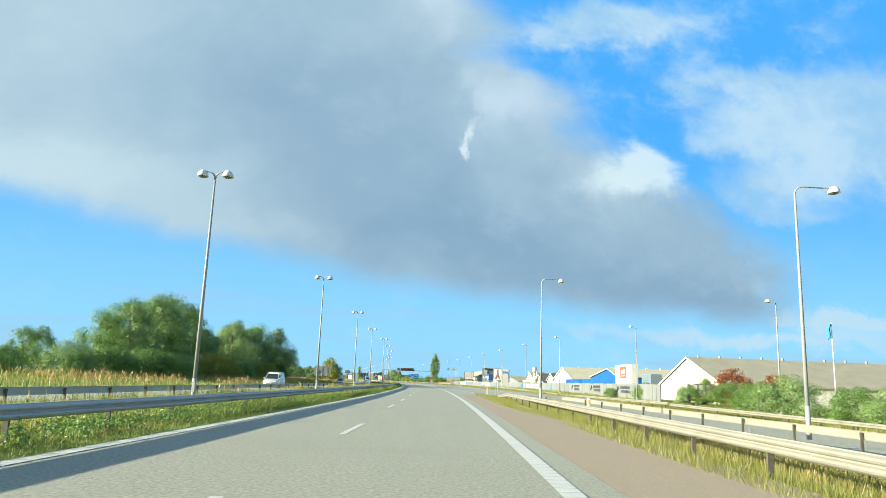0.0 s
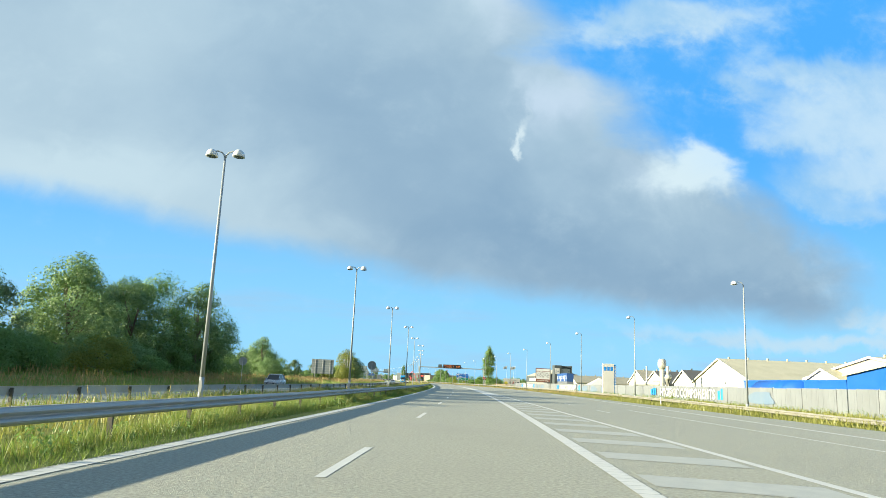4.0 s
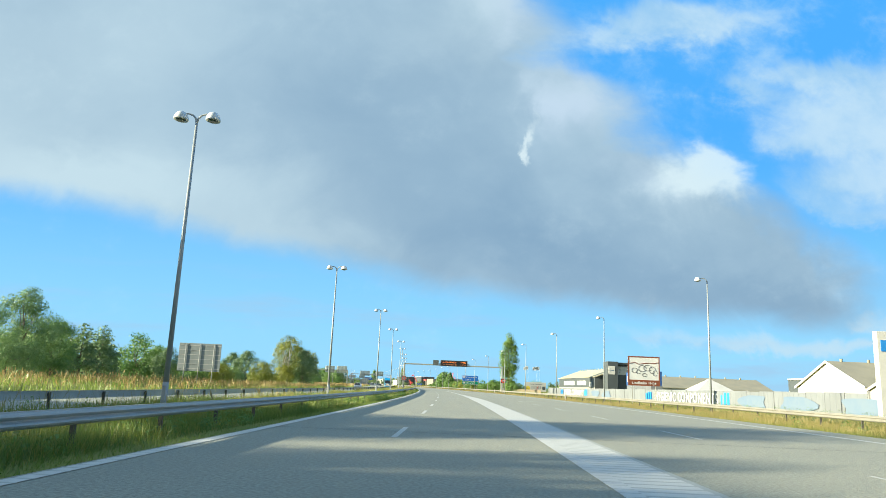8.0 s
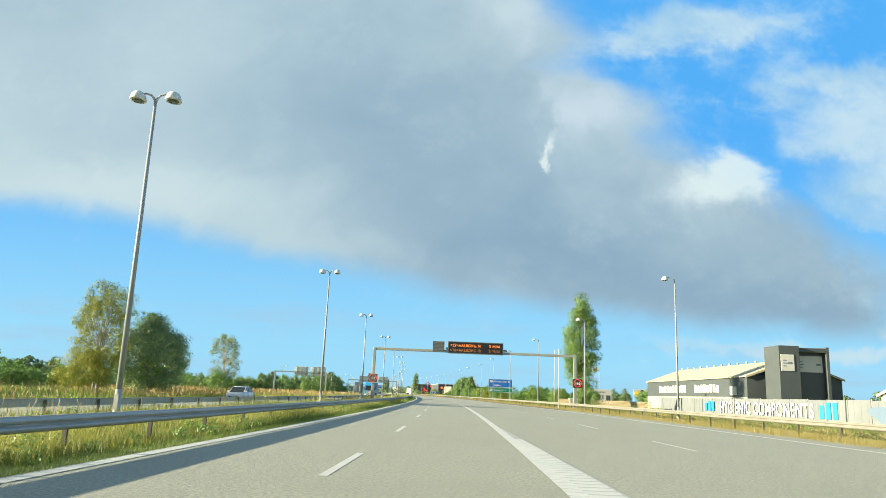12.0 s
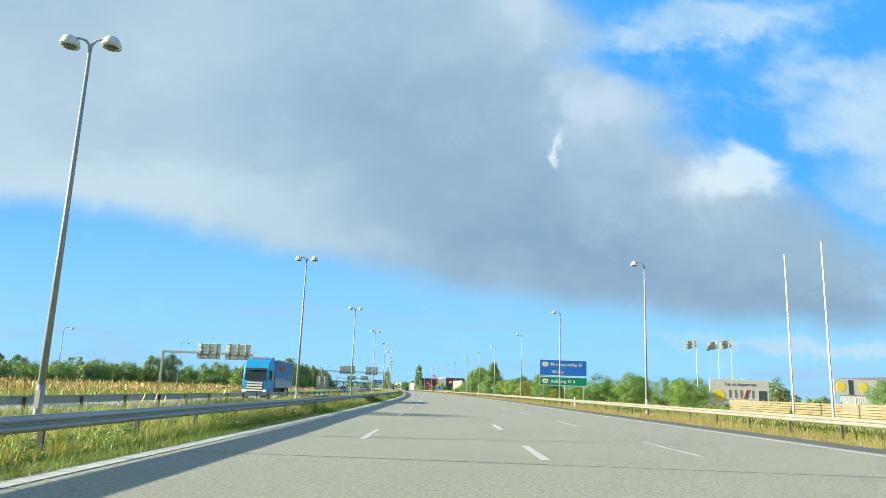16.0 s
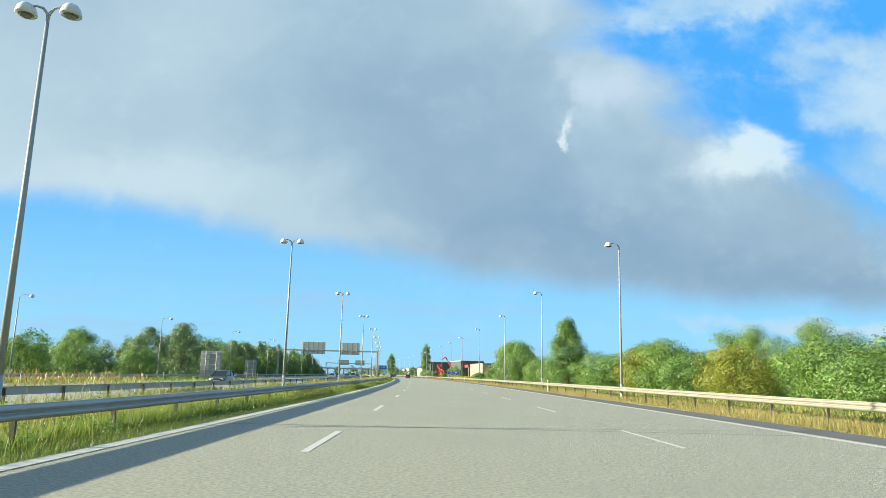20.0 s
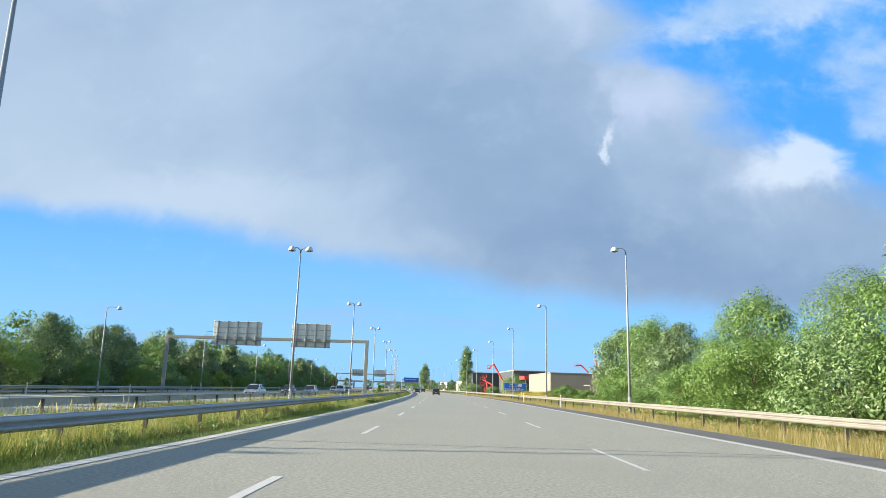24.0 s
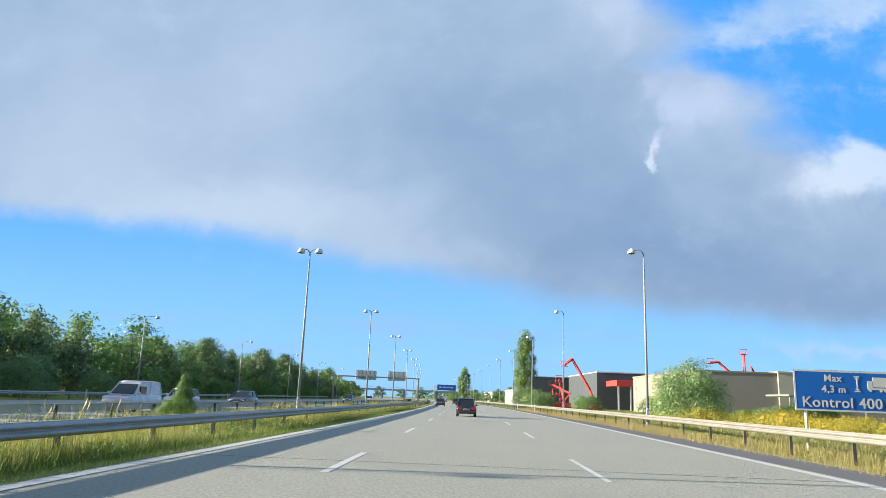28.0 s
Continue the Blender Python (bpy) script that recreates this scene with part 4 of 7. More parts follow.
# ---- trees, bushes, grass ----
BARK = material("bark", (.16, .125, .085), (.09, .07, .05), rough=0.9, scale=3.0, fine=18.0, bump=0.6)
BIRCH = material("birch_bark", (.50, .48, .43), (.28, .26, .22), rough=0.85, scale=3.0, fine=12.0)
LEAF = leafy("leaves_green", (.162, .278, .064), (.066, .138, .030), (.27, .36, .10))
LEAF_BRIGHT = leafy("leaves_bright_green", (.165, .268, .048), (.062, .130, .025), (.29, .36, .085))
# lifted towards grey: the pale haze over the woods is mixed into this leaf colour
LEAF_DARK = leafy("leaves_dark_green", (.165, .250, .098), (.068, .118, .052), (.26, .33, .135))
LEAF_YELLOW = leafy("leaves_yellow_green", (.235, .255, .032), (.11, .15, .020), (.38, .34, .05))
LEAF_GREY = leafy("leaves_grey_green", (.195, .300, .100), (.085, .155, .048), (.31, .40, .15))
LEAF_RED = leafy("leaves_rust_red", (.28, .075, .025), (.13, .06, .02), (.40, .16, .05))
FLOWER = leafy("yellow_flowers", (.44, .36, .03), (.20, .22, .03), (.66, .50, .05))
STRAW = leafy("dry_straw", (.34, .275, .10), (.22, .19, .06), (.47, .39, .18))
REED = leafy("dry_reeds", (.36, .25, .09), (.24, .19, .06), (.50, .36, .15))
BLADE = leafy("grass_blades", (.20, .27, .040), (.09, .15, .020), (.33, .34, .09), 0.5)
BLADE_DRY = leafy("grass_blades_dry", (.30, .295, .065), (.16, .19, .032), (.46, .40, .14), 0.5)
BLADE_RICH = leafy("grass_blades_green", (.125, .20, .028), (.055, .11, .016), (.24, .28, .06), 0.5)


def leaf_mesh(name, rng, clumps, per, spread, size, mat, top_bias=0.2):
    """A crown as thousands of small folded leaves round the given clump centres (x, y, z, radius)."""
    clumps = np.array(clumps)
    idx = np.repeat(np.arange(len(clumps)), per)
    c = clumps[idx]
    off = rng.normal(size=(len(idx), 3))
    off /= np.linalg.norm(off, axis=1)[:, None]
    rad = c[:, 3] * spread * (.62 + .42 * rng.random(len(idx)) ** 0.6)
    pos = c[:, :3] + off * rad[:, None] * np.array([1, 1, .8])
    middle = clumps[:, :3].mean(axis=0)
    outward = pos - middle
    outward /= np.linalg.norm(outward, axis=1)[:, None] + 1e-6
    axis = off + outward * .15 + np.array([0, 0, top_bias]) + rng.normal(size=off.shape) * .26
    axis /= np.linalg.norm(axis, axis=1)[:, None]
    side = np.cross(axis, rng.normal(size=off.shape))
    side /= np.linalg.norm(side, axis=1)[:, None] + 1e-9
    along = np.cross(axis, side)
    sz = size * (.6 + .8 * rng.random(len(idx)))[:, None]
    v = np.stack([pos - along * sz, pos + side * sz * .42 + axis * sz * .12, pos + along * sz, pos - side * sz * .42 + axis * sz * .12], 1).reshape(-1, 3)
    me = bpy.data.meshes.new(name)
    n = len(idx)
    me.vertices.add(4 * n)
    me.vertices.foreach_set("co", v.astype(np.float32).ravel())
    me.loops.add(4 * n)
    me.loops.foreach_set("vertex_index", np.arange(4 * n, dtype=np.int32))
    me.polygons.add(n)
    me.polygons.foreach_set("loop_start", np.arange(0, 4 * n, 4, dtype=np.int32))
    me.polygons.foreach_set("loop_total", np.full(n, 4, dtype=np.int32))
    me.materials.append(mat)
    me.update(calc_edges=True)
    return me


def tree(name, seed, height, width, mat, label, shape="broad", clumps=70, per=95, leaf=.22, bark=None, trunk=0.22, bare=.05, category="tree", group=""):
    """A tapered trunk with limbs and a crown of leaf clumps with gaps. shape: broad, poplar, birch, bush, fir."""
    rng = np.random.default_rng(seed)
    root = thing(name, spot(-800, 0), label, category, group)
    cl = []
    z0 = height * bare
    for k in range(clumps):
        for _ in range(30):
            q = rng.normal(size=3)
            q = q / np.linalg.norm(q) * (.35 + .65 * rng.random() ** (.32 if shape == "broad" else .5))
            hz = (q[2] + 1) / 2
            if shape == "poplar":
                w = width / 2 * (math.sin(math.pi * min(1, hz * .82 + .14)) ** .55)
            elif shape == "fir":
                w = width / 2 * (1.05 - hz) ** .8
            elif shape == "bush":
                w = width / 2 * math.sqrt(max(0, 1 - (hz * 1.0) ** 2.4))
            else:
                w = width / 2 * (math.sin(math.pi * min(1, .27 + hz * .66)) ** .6)
            p = Vector((q[0] * w, q[1] * w, z0 + (height - z0) * hz))
            lump = noise.noise(Vector((p.x * .35 + seed * 7, p.y * .35, p.z * .3)))
            if lump > -.28 or shape in ("poplar", "bush"):
                break
        r = width * ((.085 + .125 * rng.random()) if shape == "broad" else (.10 + .09 * rng.random())) * (.75 if shape in ("poplar", "birch") else 1.0)
        if shape == "poplar":
            r = width * (.16 + .1 * rng.random())
        cl.append((p.x, p.y, min(p.z, height - r * .5), r))
    bm = bmesh.new()
    bend_x, bend_y = rng.normal() * .03 * height, rng.normal() * .03 * height
    top = height * (.9 if shape in ("poplar", "fir", "birch") else .62)
    pts = [(bend_x * f * f, bend_y * f * f, -.2 + f * top) for f in (0, .08, .25, .5, .75, 1)]
    tr = trunk * height / 12
    tube(bm, pts, [tr * 1.35, tr, tr * .85, tr * .6, tr * .35, tr * .12], 8)
    picks = [cl[i] for i in rng.choice(len(cl), size=min(len(cl), 12 if shape != "bush" else 6), replace=False)]
    for p in picks:
        f = min(.95, max(.12, (p[2] - height * .12) / top * .62))
        a = Vector((bend_x * f * f, bend_y * f * f, f * top))
        b = Vector(p[:3])
        mid_ = a.lerp(b, .5) + Vector((0, 0, -.04 * height * rng.random()))
        tube(bm, [a, mid_, b], [tr * .42, tr * .26, tr * .08], 5)
    part("trunk", bm, bark or BARK, root, smooth=True)
    me = leaf_mesh("crown", rng, cl, per, 1.0, leaf, mat)
    o = new("crown", me)
    o.parent = root
    return root


def plant(proto, s, n, z=0.0, size=1.0, turn=0.0, wide=1.0, label=""):
    """Another of the same tree; size as a share of the first one."""
    m = spot(s, n, ground_height(s, n) + z, turn) @ Matrix.Diagonal((size * wide, size * wide, size, 1))
    if proto in WOODS:
        WOOD_ROWS.append((proto, m))
        return None
    o = copy_thing(proto, m)
    if label:
        tagged(o, label=label)
    return o


TREE_A = tree("tree", 1, 14, 11, LEAF, "broad leafy green tree at the field's edge", clumps=95, per=230, leaf=.15, bare=.0)
TREE_B = tree("tree", 2, 12, 9.5, LEAF_GREY, "rounded grey-green tree with an open crown", clumps=90, per=210, leaf=.145, bare=.0)
TREE_C = tree("tree", 3, 10, 8.5, LEAF_DARK, "dense dark green tree in a wood", clumps=85, per=160, leaf=.145, bare=.0)
TREE_D = tree("tree", 4, 10, 9, LEAF_BRIGHT, "bright sunlit green tree behind the barrier", clumps=105, per=560, leaf=.072, bare=.0)
POPLAR = tree("poplar", 5, 18.9, 5.6, LEAF_BRIGHT, "tall narrow poplar beside the barrier", "poplar", clumps=150, per=230, leaf=.115, bare=.05)
BIRCH_T = tree("birch", 6, 12.5, 6.0, LEAF_YELLOW, "slender yellowing birch with a pale trunk", "birch", clumps=150, per=85, leaf=.085, bark=BIRCH, trunk=.16, bare=.12)
FIR = tree("tree", 7, 10, 5.5, LEAF_DARK, "pointed dark green tree in a wood", "fir", clumps=85, per=55, leaf=.22, bare=.03)
ASH = tree("tree", 8, 10.5, 6.2, LEAF, "upright pointed green tree beside the motorway", "fir", clumps=140, per=230, leaf=.088, bare=.0)
BUSH = tree("bush", 9, 3.2, 4.6, LEAF, "leafy green bush in rough grass", "bush", clumps=50, per=280, leaf=.062, bare=.0, category="bush")
BUSH_Y = tree("bush", 10, 4.2, 5.0, LEAF_YELLOW, "rounded yellow-green bush in dry grass", "bush", clumps=55, per=280, leaf=.062, bare=.0, category="bush")
BUSH_G = tree("bush", 11, 3.4, 5.2, LEAF_GREY, "spreading grey-green bush in rough grass", "bush", clumps=50, per=280, leaf=.062, bare=.0, category="bush")
BUSH_R = tree("bush", 12, 4.6, 5.0, LEAF_RED, "rust-red autumn bush in front of a white hall", "bush", clumps=45, per=70, leaf=.14, bare=.05, category="bush")
BUSH_F = tree("bush", 13, 1.1, 3.6, FLOWER, "low patch of yellow-flowering plants", "bush", clumps=45, per=120, leaf=.042, bare=.0, category="plant")
BUSH_B = tree("bush", 14, 3.8, 5.4, LEAF_BRIGHT, "bright green sunlit bush beside grass", "bush", clumps=55, per=280, leaf=.062, bare=.0, category="bush")
FAR_A = tree("tree", 21, 10, 9.5, LEAF, "distant green tree on the skyline", clumps=38, per=26, leaf=.55, bare=.0)
FAR_B = tree("tree", 22, 10, 8.5, LEAF_DARK, "distant dark green tree on the skyline", clumps=38, per=26, leaf=.55, bare=.0)
FAR_C = tree("bush", 23, 5, 8, LEAF_GREY, "distant grey-green bush in the fields", "bush", clumps=26, per=22, leaf=.45, bare=.0, category="bush")
WOOD_A = tree("tree", 24, 10, 9.0, LEAF, "green tree in a wood", clumps=62, per=42, leaf=.25, bare=.0)
WOOD_B = tree("tree", 25, 10, 7.5, LEAF_DARK, "dark green tree in a wood", "fir", clumps=62, per=42, leaf=.25, bare=.0)
WOODS = (FAR_A, FAR_B, FAR_C, WOOD_A, WOOD_B)
WOOD_ROWS = []
PROTOS = (TREE_A, TREE_B, TREE_C, TREE_D, POPLAR, BIRCH_T, FIR, ASH, BUSH, BUSH_Y, BUSH_G, BUSH_R, BUSH_F, BUSH_B)

# the big group beyond the opposite carriageway, early on
for s, n, h, k in ((128, -60, 7.5, 0), (138, -63, 8.0, 1), (150, -58, 12.5, 0), (158, -56, 14.5, 1), (166, -60, 16.5, 0), (176, -58, 18.0, 1), (186, -62, 19.0, 0), (198, -62, 21.0, 0), (207, -60, 18.0, 1), (203, -67, 17.5, 2), (214, -58, 13.0, 2), (226, -53, 16.8, 1), (234, -56, 16.0, 2), (240, -51, 15.5, 1), (251, -52, 18.0, 0), (256, -46, 17.0, 1), (246, -56, 15.0, 2), (262, -47, 11.0, 2), (192, -54, 12.0, 1), (170, -52, 11.0, 0)):
    p = (TREE_A, TREE_B, TREE_C)[k]
    plant(p, s, n, size=h / (14, 12, 10)[k] * .97, turn=s * 37 % 360)
for s, n, h in ((104, -50, 3.0), (112, -54, 4.0), (120, -48, 3.4), (131, -46, 3.2), (143, -45, 4.2), (152, -43, 3.6), (166, -43, 4.6), (178, -42, 3.8), (192, -42, 4.0), (203, -44, 3.4), (214, -42, 4.2), (228, -42, 3.2)):
    plant((BUSH, BUSH_G, BUSH_Y, BUSH_B)[int(s) % 4], s, n, size=h / 3.5, turn=s * 53 % 360, wide=1.3)
for s in range(122, 286, 6):
    plant((BUSH, TREE_C, BUSH_G, TREE_C)[s % 4], s, -46 - (s * 7 % 5), size=(1.5, .55, 1.4, .5)[s % 4], turn=s * 19 % 360, wide=1.25)
# single trees further on
for p, s, n, size in ((TREE_B, 327, -52, .92), (TREE_A, 338, -54, .62), (BUSH_G, 318, -48, 1.5), (TREE_C, 346, -60, .8), (BUSH_Y, 372, -40, 1.0), (BUSH_Y, 389, -37, 1.3), (TREE_C, 412, -46, .8), (BUSH, 381, -44, 1.3), (TREE_C, 376, -52, .65), (BIRCH_T, 430.2, -39.4, 1.22), (BIRCH_T, 433.5, -41.5, 1.1), (BUSH_Y, 428, -40.5, 1.3), (TREE_C, 437.5, -36.6, .98), (TREE_C, 444, -39.5, 1.1), (TREE_C, 453, -41, .9), (BUSH, 441, -38, 1.4), (BIRCH_T, 488.7, -42.2, 1.08), (BUSH, 478, -40, 1.3), (BUSH_Y, 450, -41, .9), (TREE_C, 414, -50, .75), (TREE_A, 392, -60, .55), (BUSH_G, 407, -48, 1.2), (TREE_C, 356, -70, .8)):
    plant(p, s, n, size=size, turn=s * 29 % 360)
rng_p = random.Random(5)
# low bushes and woods further along on the left
for s in range(470, 640, 6):
    plant(rng_p.choice((BUSH, FAR_C, BUSH_B)), s + rng_p.uniform(-3, 3), -74 - rng_p.uniform(0, 26), size=rng_p.uniform(.7, 1.1), turn=rng_p.uniform(0, 360), wide=1.3)
for s in range(440, 740, 6):
    plant(rng_p.choice((FAR_A, FAR_B)), s + rng_p.uniform(-3, 3), -112 - rng_p.uniform(0, 30), size=rng_p.uniform(.6, .85), turn=rng_p.uniform(0, 360))
for s, n, p, size in ((585, -66, BUSH_B, 1.0), (617, -67, BUSH_B, 1.35), (613, -69, BUSH_Y, 1.2), (624, -64, TREE_B, .58), (627, -60.5, TREE_C, .76), (630, -65, TREE_A, .5), (604, -68, BUSH_G, 1.5), (655, -50, BUSH_B, 1.4), (664, -47, TREE_A, .52), (672, -52, TREE_B, .6), (683, -46, BUSH, 1.6), (690, -47, TREE_C, .88), (699, -44, TREE_C, 1.02), (706, -46, FIR, .9), (714, -48, TREE_C, .9), (722, -46, BUSH_B, 1.4), (640, -60, BUSH, 1.4), (648, -58, TREE_B, .45), (733, -48, BUSH_G, 1.6), (740, -46, TREE_B, .55), (748, -47, BUSH_B, 1.6)):
    plant(p, s, n, size=size, turn=s * 31 % 360)
for k, s in enumerate(range(752, 1060, 7)):
    plant(rng_p.choice((TREE_C, WOOD_B, FIR, WOOD_A, TREE_C)), s + rng_p.uniform(-2, 2), -47 - rng_p.uniform(0, 7), size=rng_p.uniform(.85, 1.15) * (1.08 if s > 800 else .9), turn=rng_p.uniform(0, 360))
    if k % 2:
        plant(rng_p.choice((BUSH, BUSH_B, BUSH_G)), s + 3, -42.5 - rng_p.uniform(0, 2), size=rng_p.uniform(.8, 1.4), turn=rng_p.uniform(0, 360))
for s in range(1070, 1480, 12):
    plant(rng_p.choice((FAR_A, FAR_B)), s + rng_p.uniform(-4, 4), -48 - rng_p.uniform(0, 20), size=rng_p.uniform(.8, 1.1), turn=rng_p.uniform(0, 360))
# the wood beyond the opposite slip road closes up to one dark mass
WOOD_EDGE = ((520, -76), (624, -68), (800, -53), (1060, -53))
for s in range(556, 1060, 5):
    e = bend(WOOD_EDGE, s)
    tall = .48 + .75 * min(1, max(0, (s - 620) / 200.0))
    plant(rng_p.choice((WOOD_A, WOOD_B, WOOD_A, WOOD_B)), s + rng_p.uniform(-2, 2), e - rng_p.uniform(2, 9), size=tall * rng_p.uniform(.75, 1.1), turn=rng_p.uniform(0, 360), wide=rng_p.uniform(1.0, 1.3))
    plant(rng_p.choice((WOOD_A, WOOD_B)), s + rng_p.uniform(-2, 2), e + rng_p.uniform(0, 4), size=rng_p.uniform(.3, .55), turn=rng_p.uniform(0, 360), wide=1.3)
for s in range(300, 560, 7):
    plant(rng_p.choice((FAR_A, FAR_B, FAR_C, FAR_C)), s + rng_p.uniform(-3, 3), -84 - rng_p.uniform(0, 22), size=rng_p.uniform(.42, .72), turn=rng_p.uniform(0, 360), wide=1.3)
for s in range(322, 420, 6):
    plant(rng_p.choice((WOOD_A, WOOD_B)), s + rng_p.uniform(-2, 2), -64 - rng_p.uniform(0, 14), size=rng_p.uniform(.75, 1.1), turn=rng_p.uniform(0, 360), wide=1.2)
for s in range(590, 730, 6):
    plant(rng_p.choice((WOOD_A, WOOD_A, WOOD_B)), s + rng_p.uniform(-2, 2), 40 + rng_p.uniform(0, 30), size=rng_p.uniform(.42, .68), turn=rng_p.uniform(0, 360), wide=1.25)
# right-hand side
POPLAR.matrix_world = spot(462.5, 24.6, 0.1)
plant(POPLAR, 939, 17.8, size=.97, turn=70)
plant(POPLAR, 1172, 19, size=1.05, turn=20, wide=1.3)
plant(BUSH, 461, 25.5, size=1.0)
for p, s, n, size, wide in ((TREE_D, 566, 33, .5, 1.1), (TREE_A, 572, 36, .36, 1.2), (BUSH_B, 556, 38, 1.0, 1.2), (BUSH, 580, 32, 1.1, 1.3), (BUSH_B, 588, 30, .7, 1.3), (BUSH_Y, 595, 27, .6, 1.3), (BUSH, 600, 25, .9, 1.3), (BUSH_B, 606, 27, 1.1, 1.2), (TREE_D, 609, 28, .55, 1.1), (BUSH_Y, 612, 23.5, 1.0, 1.2), (TREE_D, 617, 27.5, .56, 1.1), (BUSH, 619, 23, 1.1, 1.2), (TREE_A, 625, 29, .42, 1.2), (BUSH_B, 626, 24, 1.25, 1.2), (BUSH_Y, 632, 24, 1.15, 1.2), (TREE_D, 636, 27, .56, 1.1), (BUSH, 641, 23.5, 1.3, 1.2), (TREE_A, 646, 28, .42, 1.1), (BUSH_B, 650, 23.5, 1.2, 1.1), (ASH, 660, 22, .93, 1.25), (BUSH_G, 668, 23.5, 1.3, 1.2), (TREE_D, 676, 26, .5, 1.1), (BUSH, 682, 22.5, 1.35, 1.1), (BUSH_B, 689, 24, 1.3, 1.1), (TREE_A, 697, 21.5, .60, .85), (TREE_D, 703, 22, .74, 1.05), (BUSH_G, 699, 19, 1.3, 1.0), (TREE_A, 711, 20.8, .55, .9), (TREE_D, 716, 22.5, .72, 1.05), (BUSH_B, 707, 18.6, 1.1, 1.1), (BUSH, 719, 19.5, 1.1, 1.1), (BUSH_Y, 730, 23, .55, 1.4), (BUSH, 738, 22, .6, 1.4), (BUSH_G, 744, 26, .8, 1.3), (TREE_A, 762, 30, .84, 1.0), (TREE_C, 755, 31.5, 1.0, 1.05), (TREE_C, 770, 34, 1.05, 1.1), (TREE_A, 778, 36, .8, 1.0), (BUSH_G, 752, 28, 1.2, 1.3), (BUSH, 766, 26.8, 1.0, 1.5), (TREE_C, 788, 34, 1.2, 1.1), (TREE_A, 796, 36, .95, 1.0), (BUSH_B, 782, 31, 1.2, 1.2), (TREE_C, 806, 36, .75, 1.1), (BUSH_G, 833, 20.5, 1.5, .9), (BUSH_G, 838, 22, 1.2, 1), (BUSH, 860, 26, .9, 1.3), (BUSH, 880, 21, .8, 1.5), (BUSH_G, 915, 18, 1.1, 1.3), (BUSH_G, 928, 17, 1.3, 1.2), (BUSH, 790, 24, .8, 1.4)):
    plant(p, s, n, size=size, turn=s * 41 % 360, wide=wide)
for s in range(798, 850, 4):
    plant(BUSH_F, s, 20.5 + (s * 7 % 5), size=.9 + (s % 3) * .15, turn=s * 13 % 360, wide=1.1)
for s in range(772, 862, 7):
    plant((BUSH, BUSH_B, BUSH_G)[s % 3], s, 25.5 + (s * 3 % 7), size=.34 + .1 * (s % 4), turn=s * 17 % 360, wide=1.6)
for p, s, n, size in ((BUSH_R, 118, 44, 1.15), (BUSH_R, 112, 47, 1.0), (TREE_D, 133, 46, .42), (BUSH_B, 110, 40, .9), (BUSH, 98, 38, 1.1), (BUSH_G, 88, 36.5, 1.2), (BUSH, 80, 38, 1.0), (BUSH, 124, 40, .9), (BUSH_B, 138, 38, .8), (BUSH, 152, 36, .6), (BUSH_G, 72, 36, .9)):
    plant(p, s, n, size=size, turn=s * 41 % 360, wide=1.15)
for s in range(300, 1050, 8):
    plant(rng_p.choice((FAR_A, FAR_B, FAR_C)), s + rng_p.uniform(-4, 4), 118 + rng_p.uniform(0, 40), size=rng_p.uniform(.55, .8), turn=rng_p.uniform(0, 360))
for s in range(1060, 1490, 13):
    plant(rng_p.choice((FAR_A, FAR_B)), s, 40 + rng_p.uniform(0, 30), size=rng_p.uniform(.7, 1.0), turn=rng_p.uniform(0, 360))
for s, n, p, size in ((583, 44, TREE_D, .5), (577, 44.5, TREE_A, .35), (571, 43, TREE_D, .46), (592, 42, TREE_A, .38), (528, 66, TREE_D, .6), (534, 60, TREE_A, .5), (540, 70, TREE_D, .5), (548, 62, BUSH, 1.4), (803.2, -9.2, BUSH_B, .30), (804, -9.3, ASH, .20)):
    plant(p, s, n, size=size, turn=s * 3 % 360)
for n in range(-700, 900, 22):
    plant(rng_p.choice((FAR_A, FAR_B)), 1500 + rng_p.uniform(0, 60), n, size=rng_p.uniform(.9, 1.3), turn=rng_p.uniform(0, 360), wide=1.4)
# the first ones stand among the others
for k, p in enumerate(PROTOS):
    if p is not POPLAR:
        p.matrix_world = spot(1096 + 9 * k, -52 - 3 * (k % 3)) if k < 8 else spot(976 + 5 * k, -42)


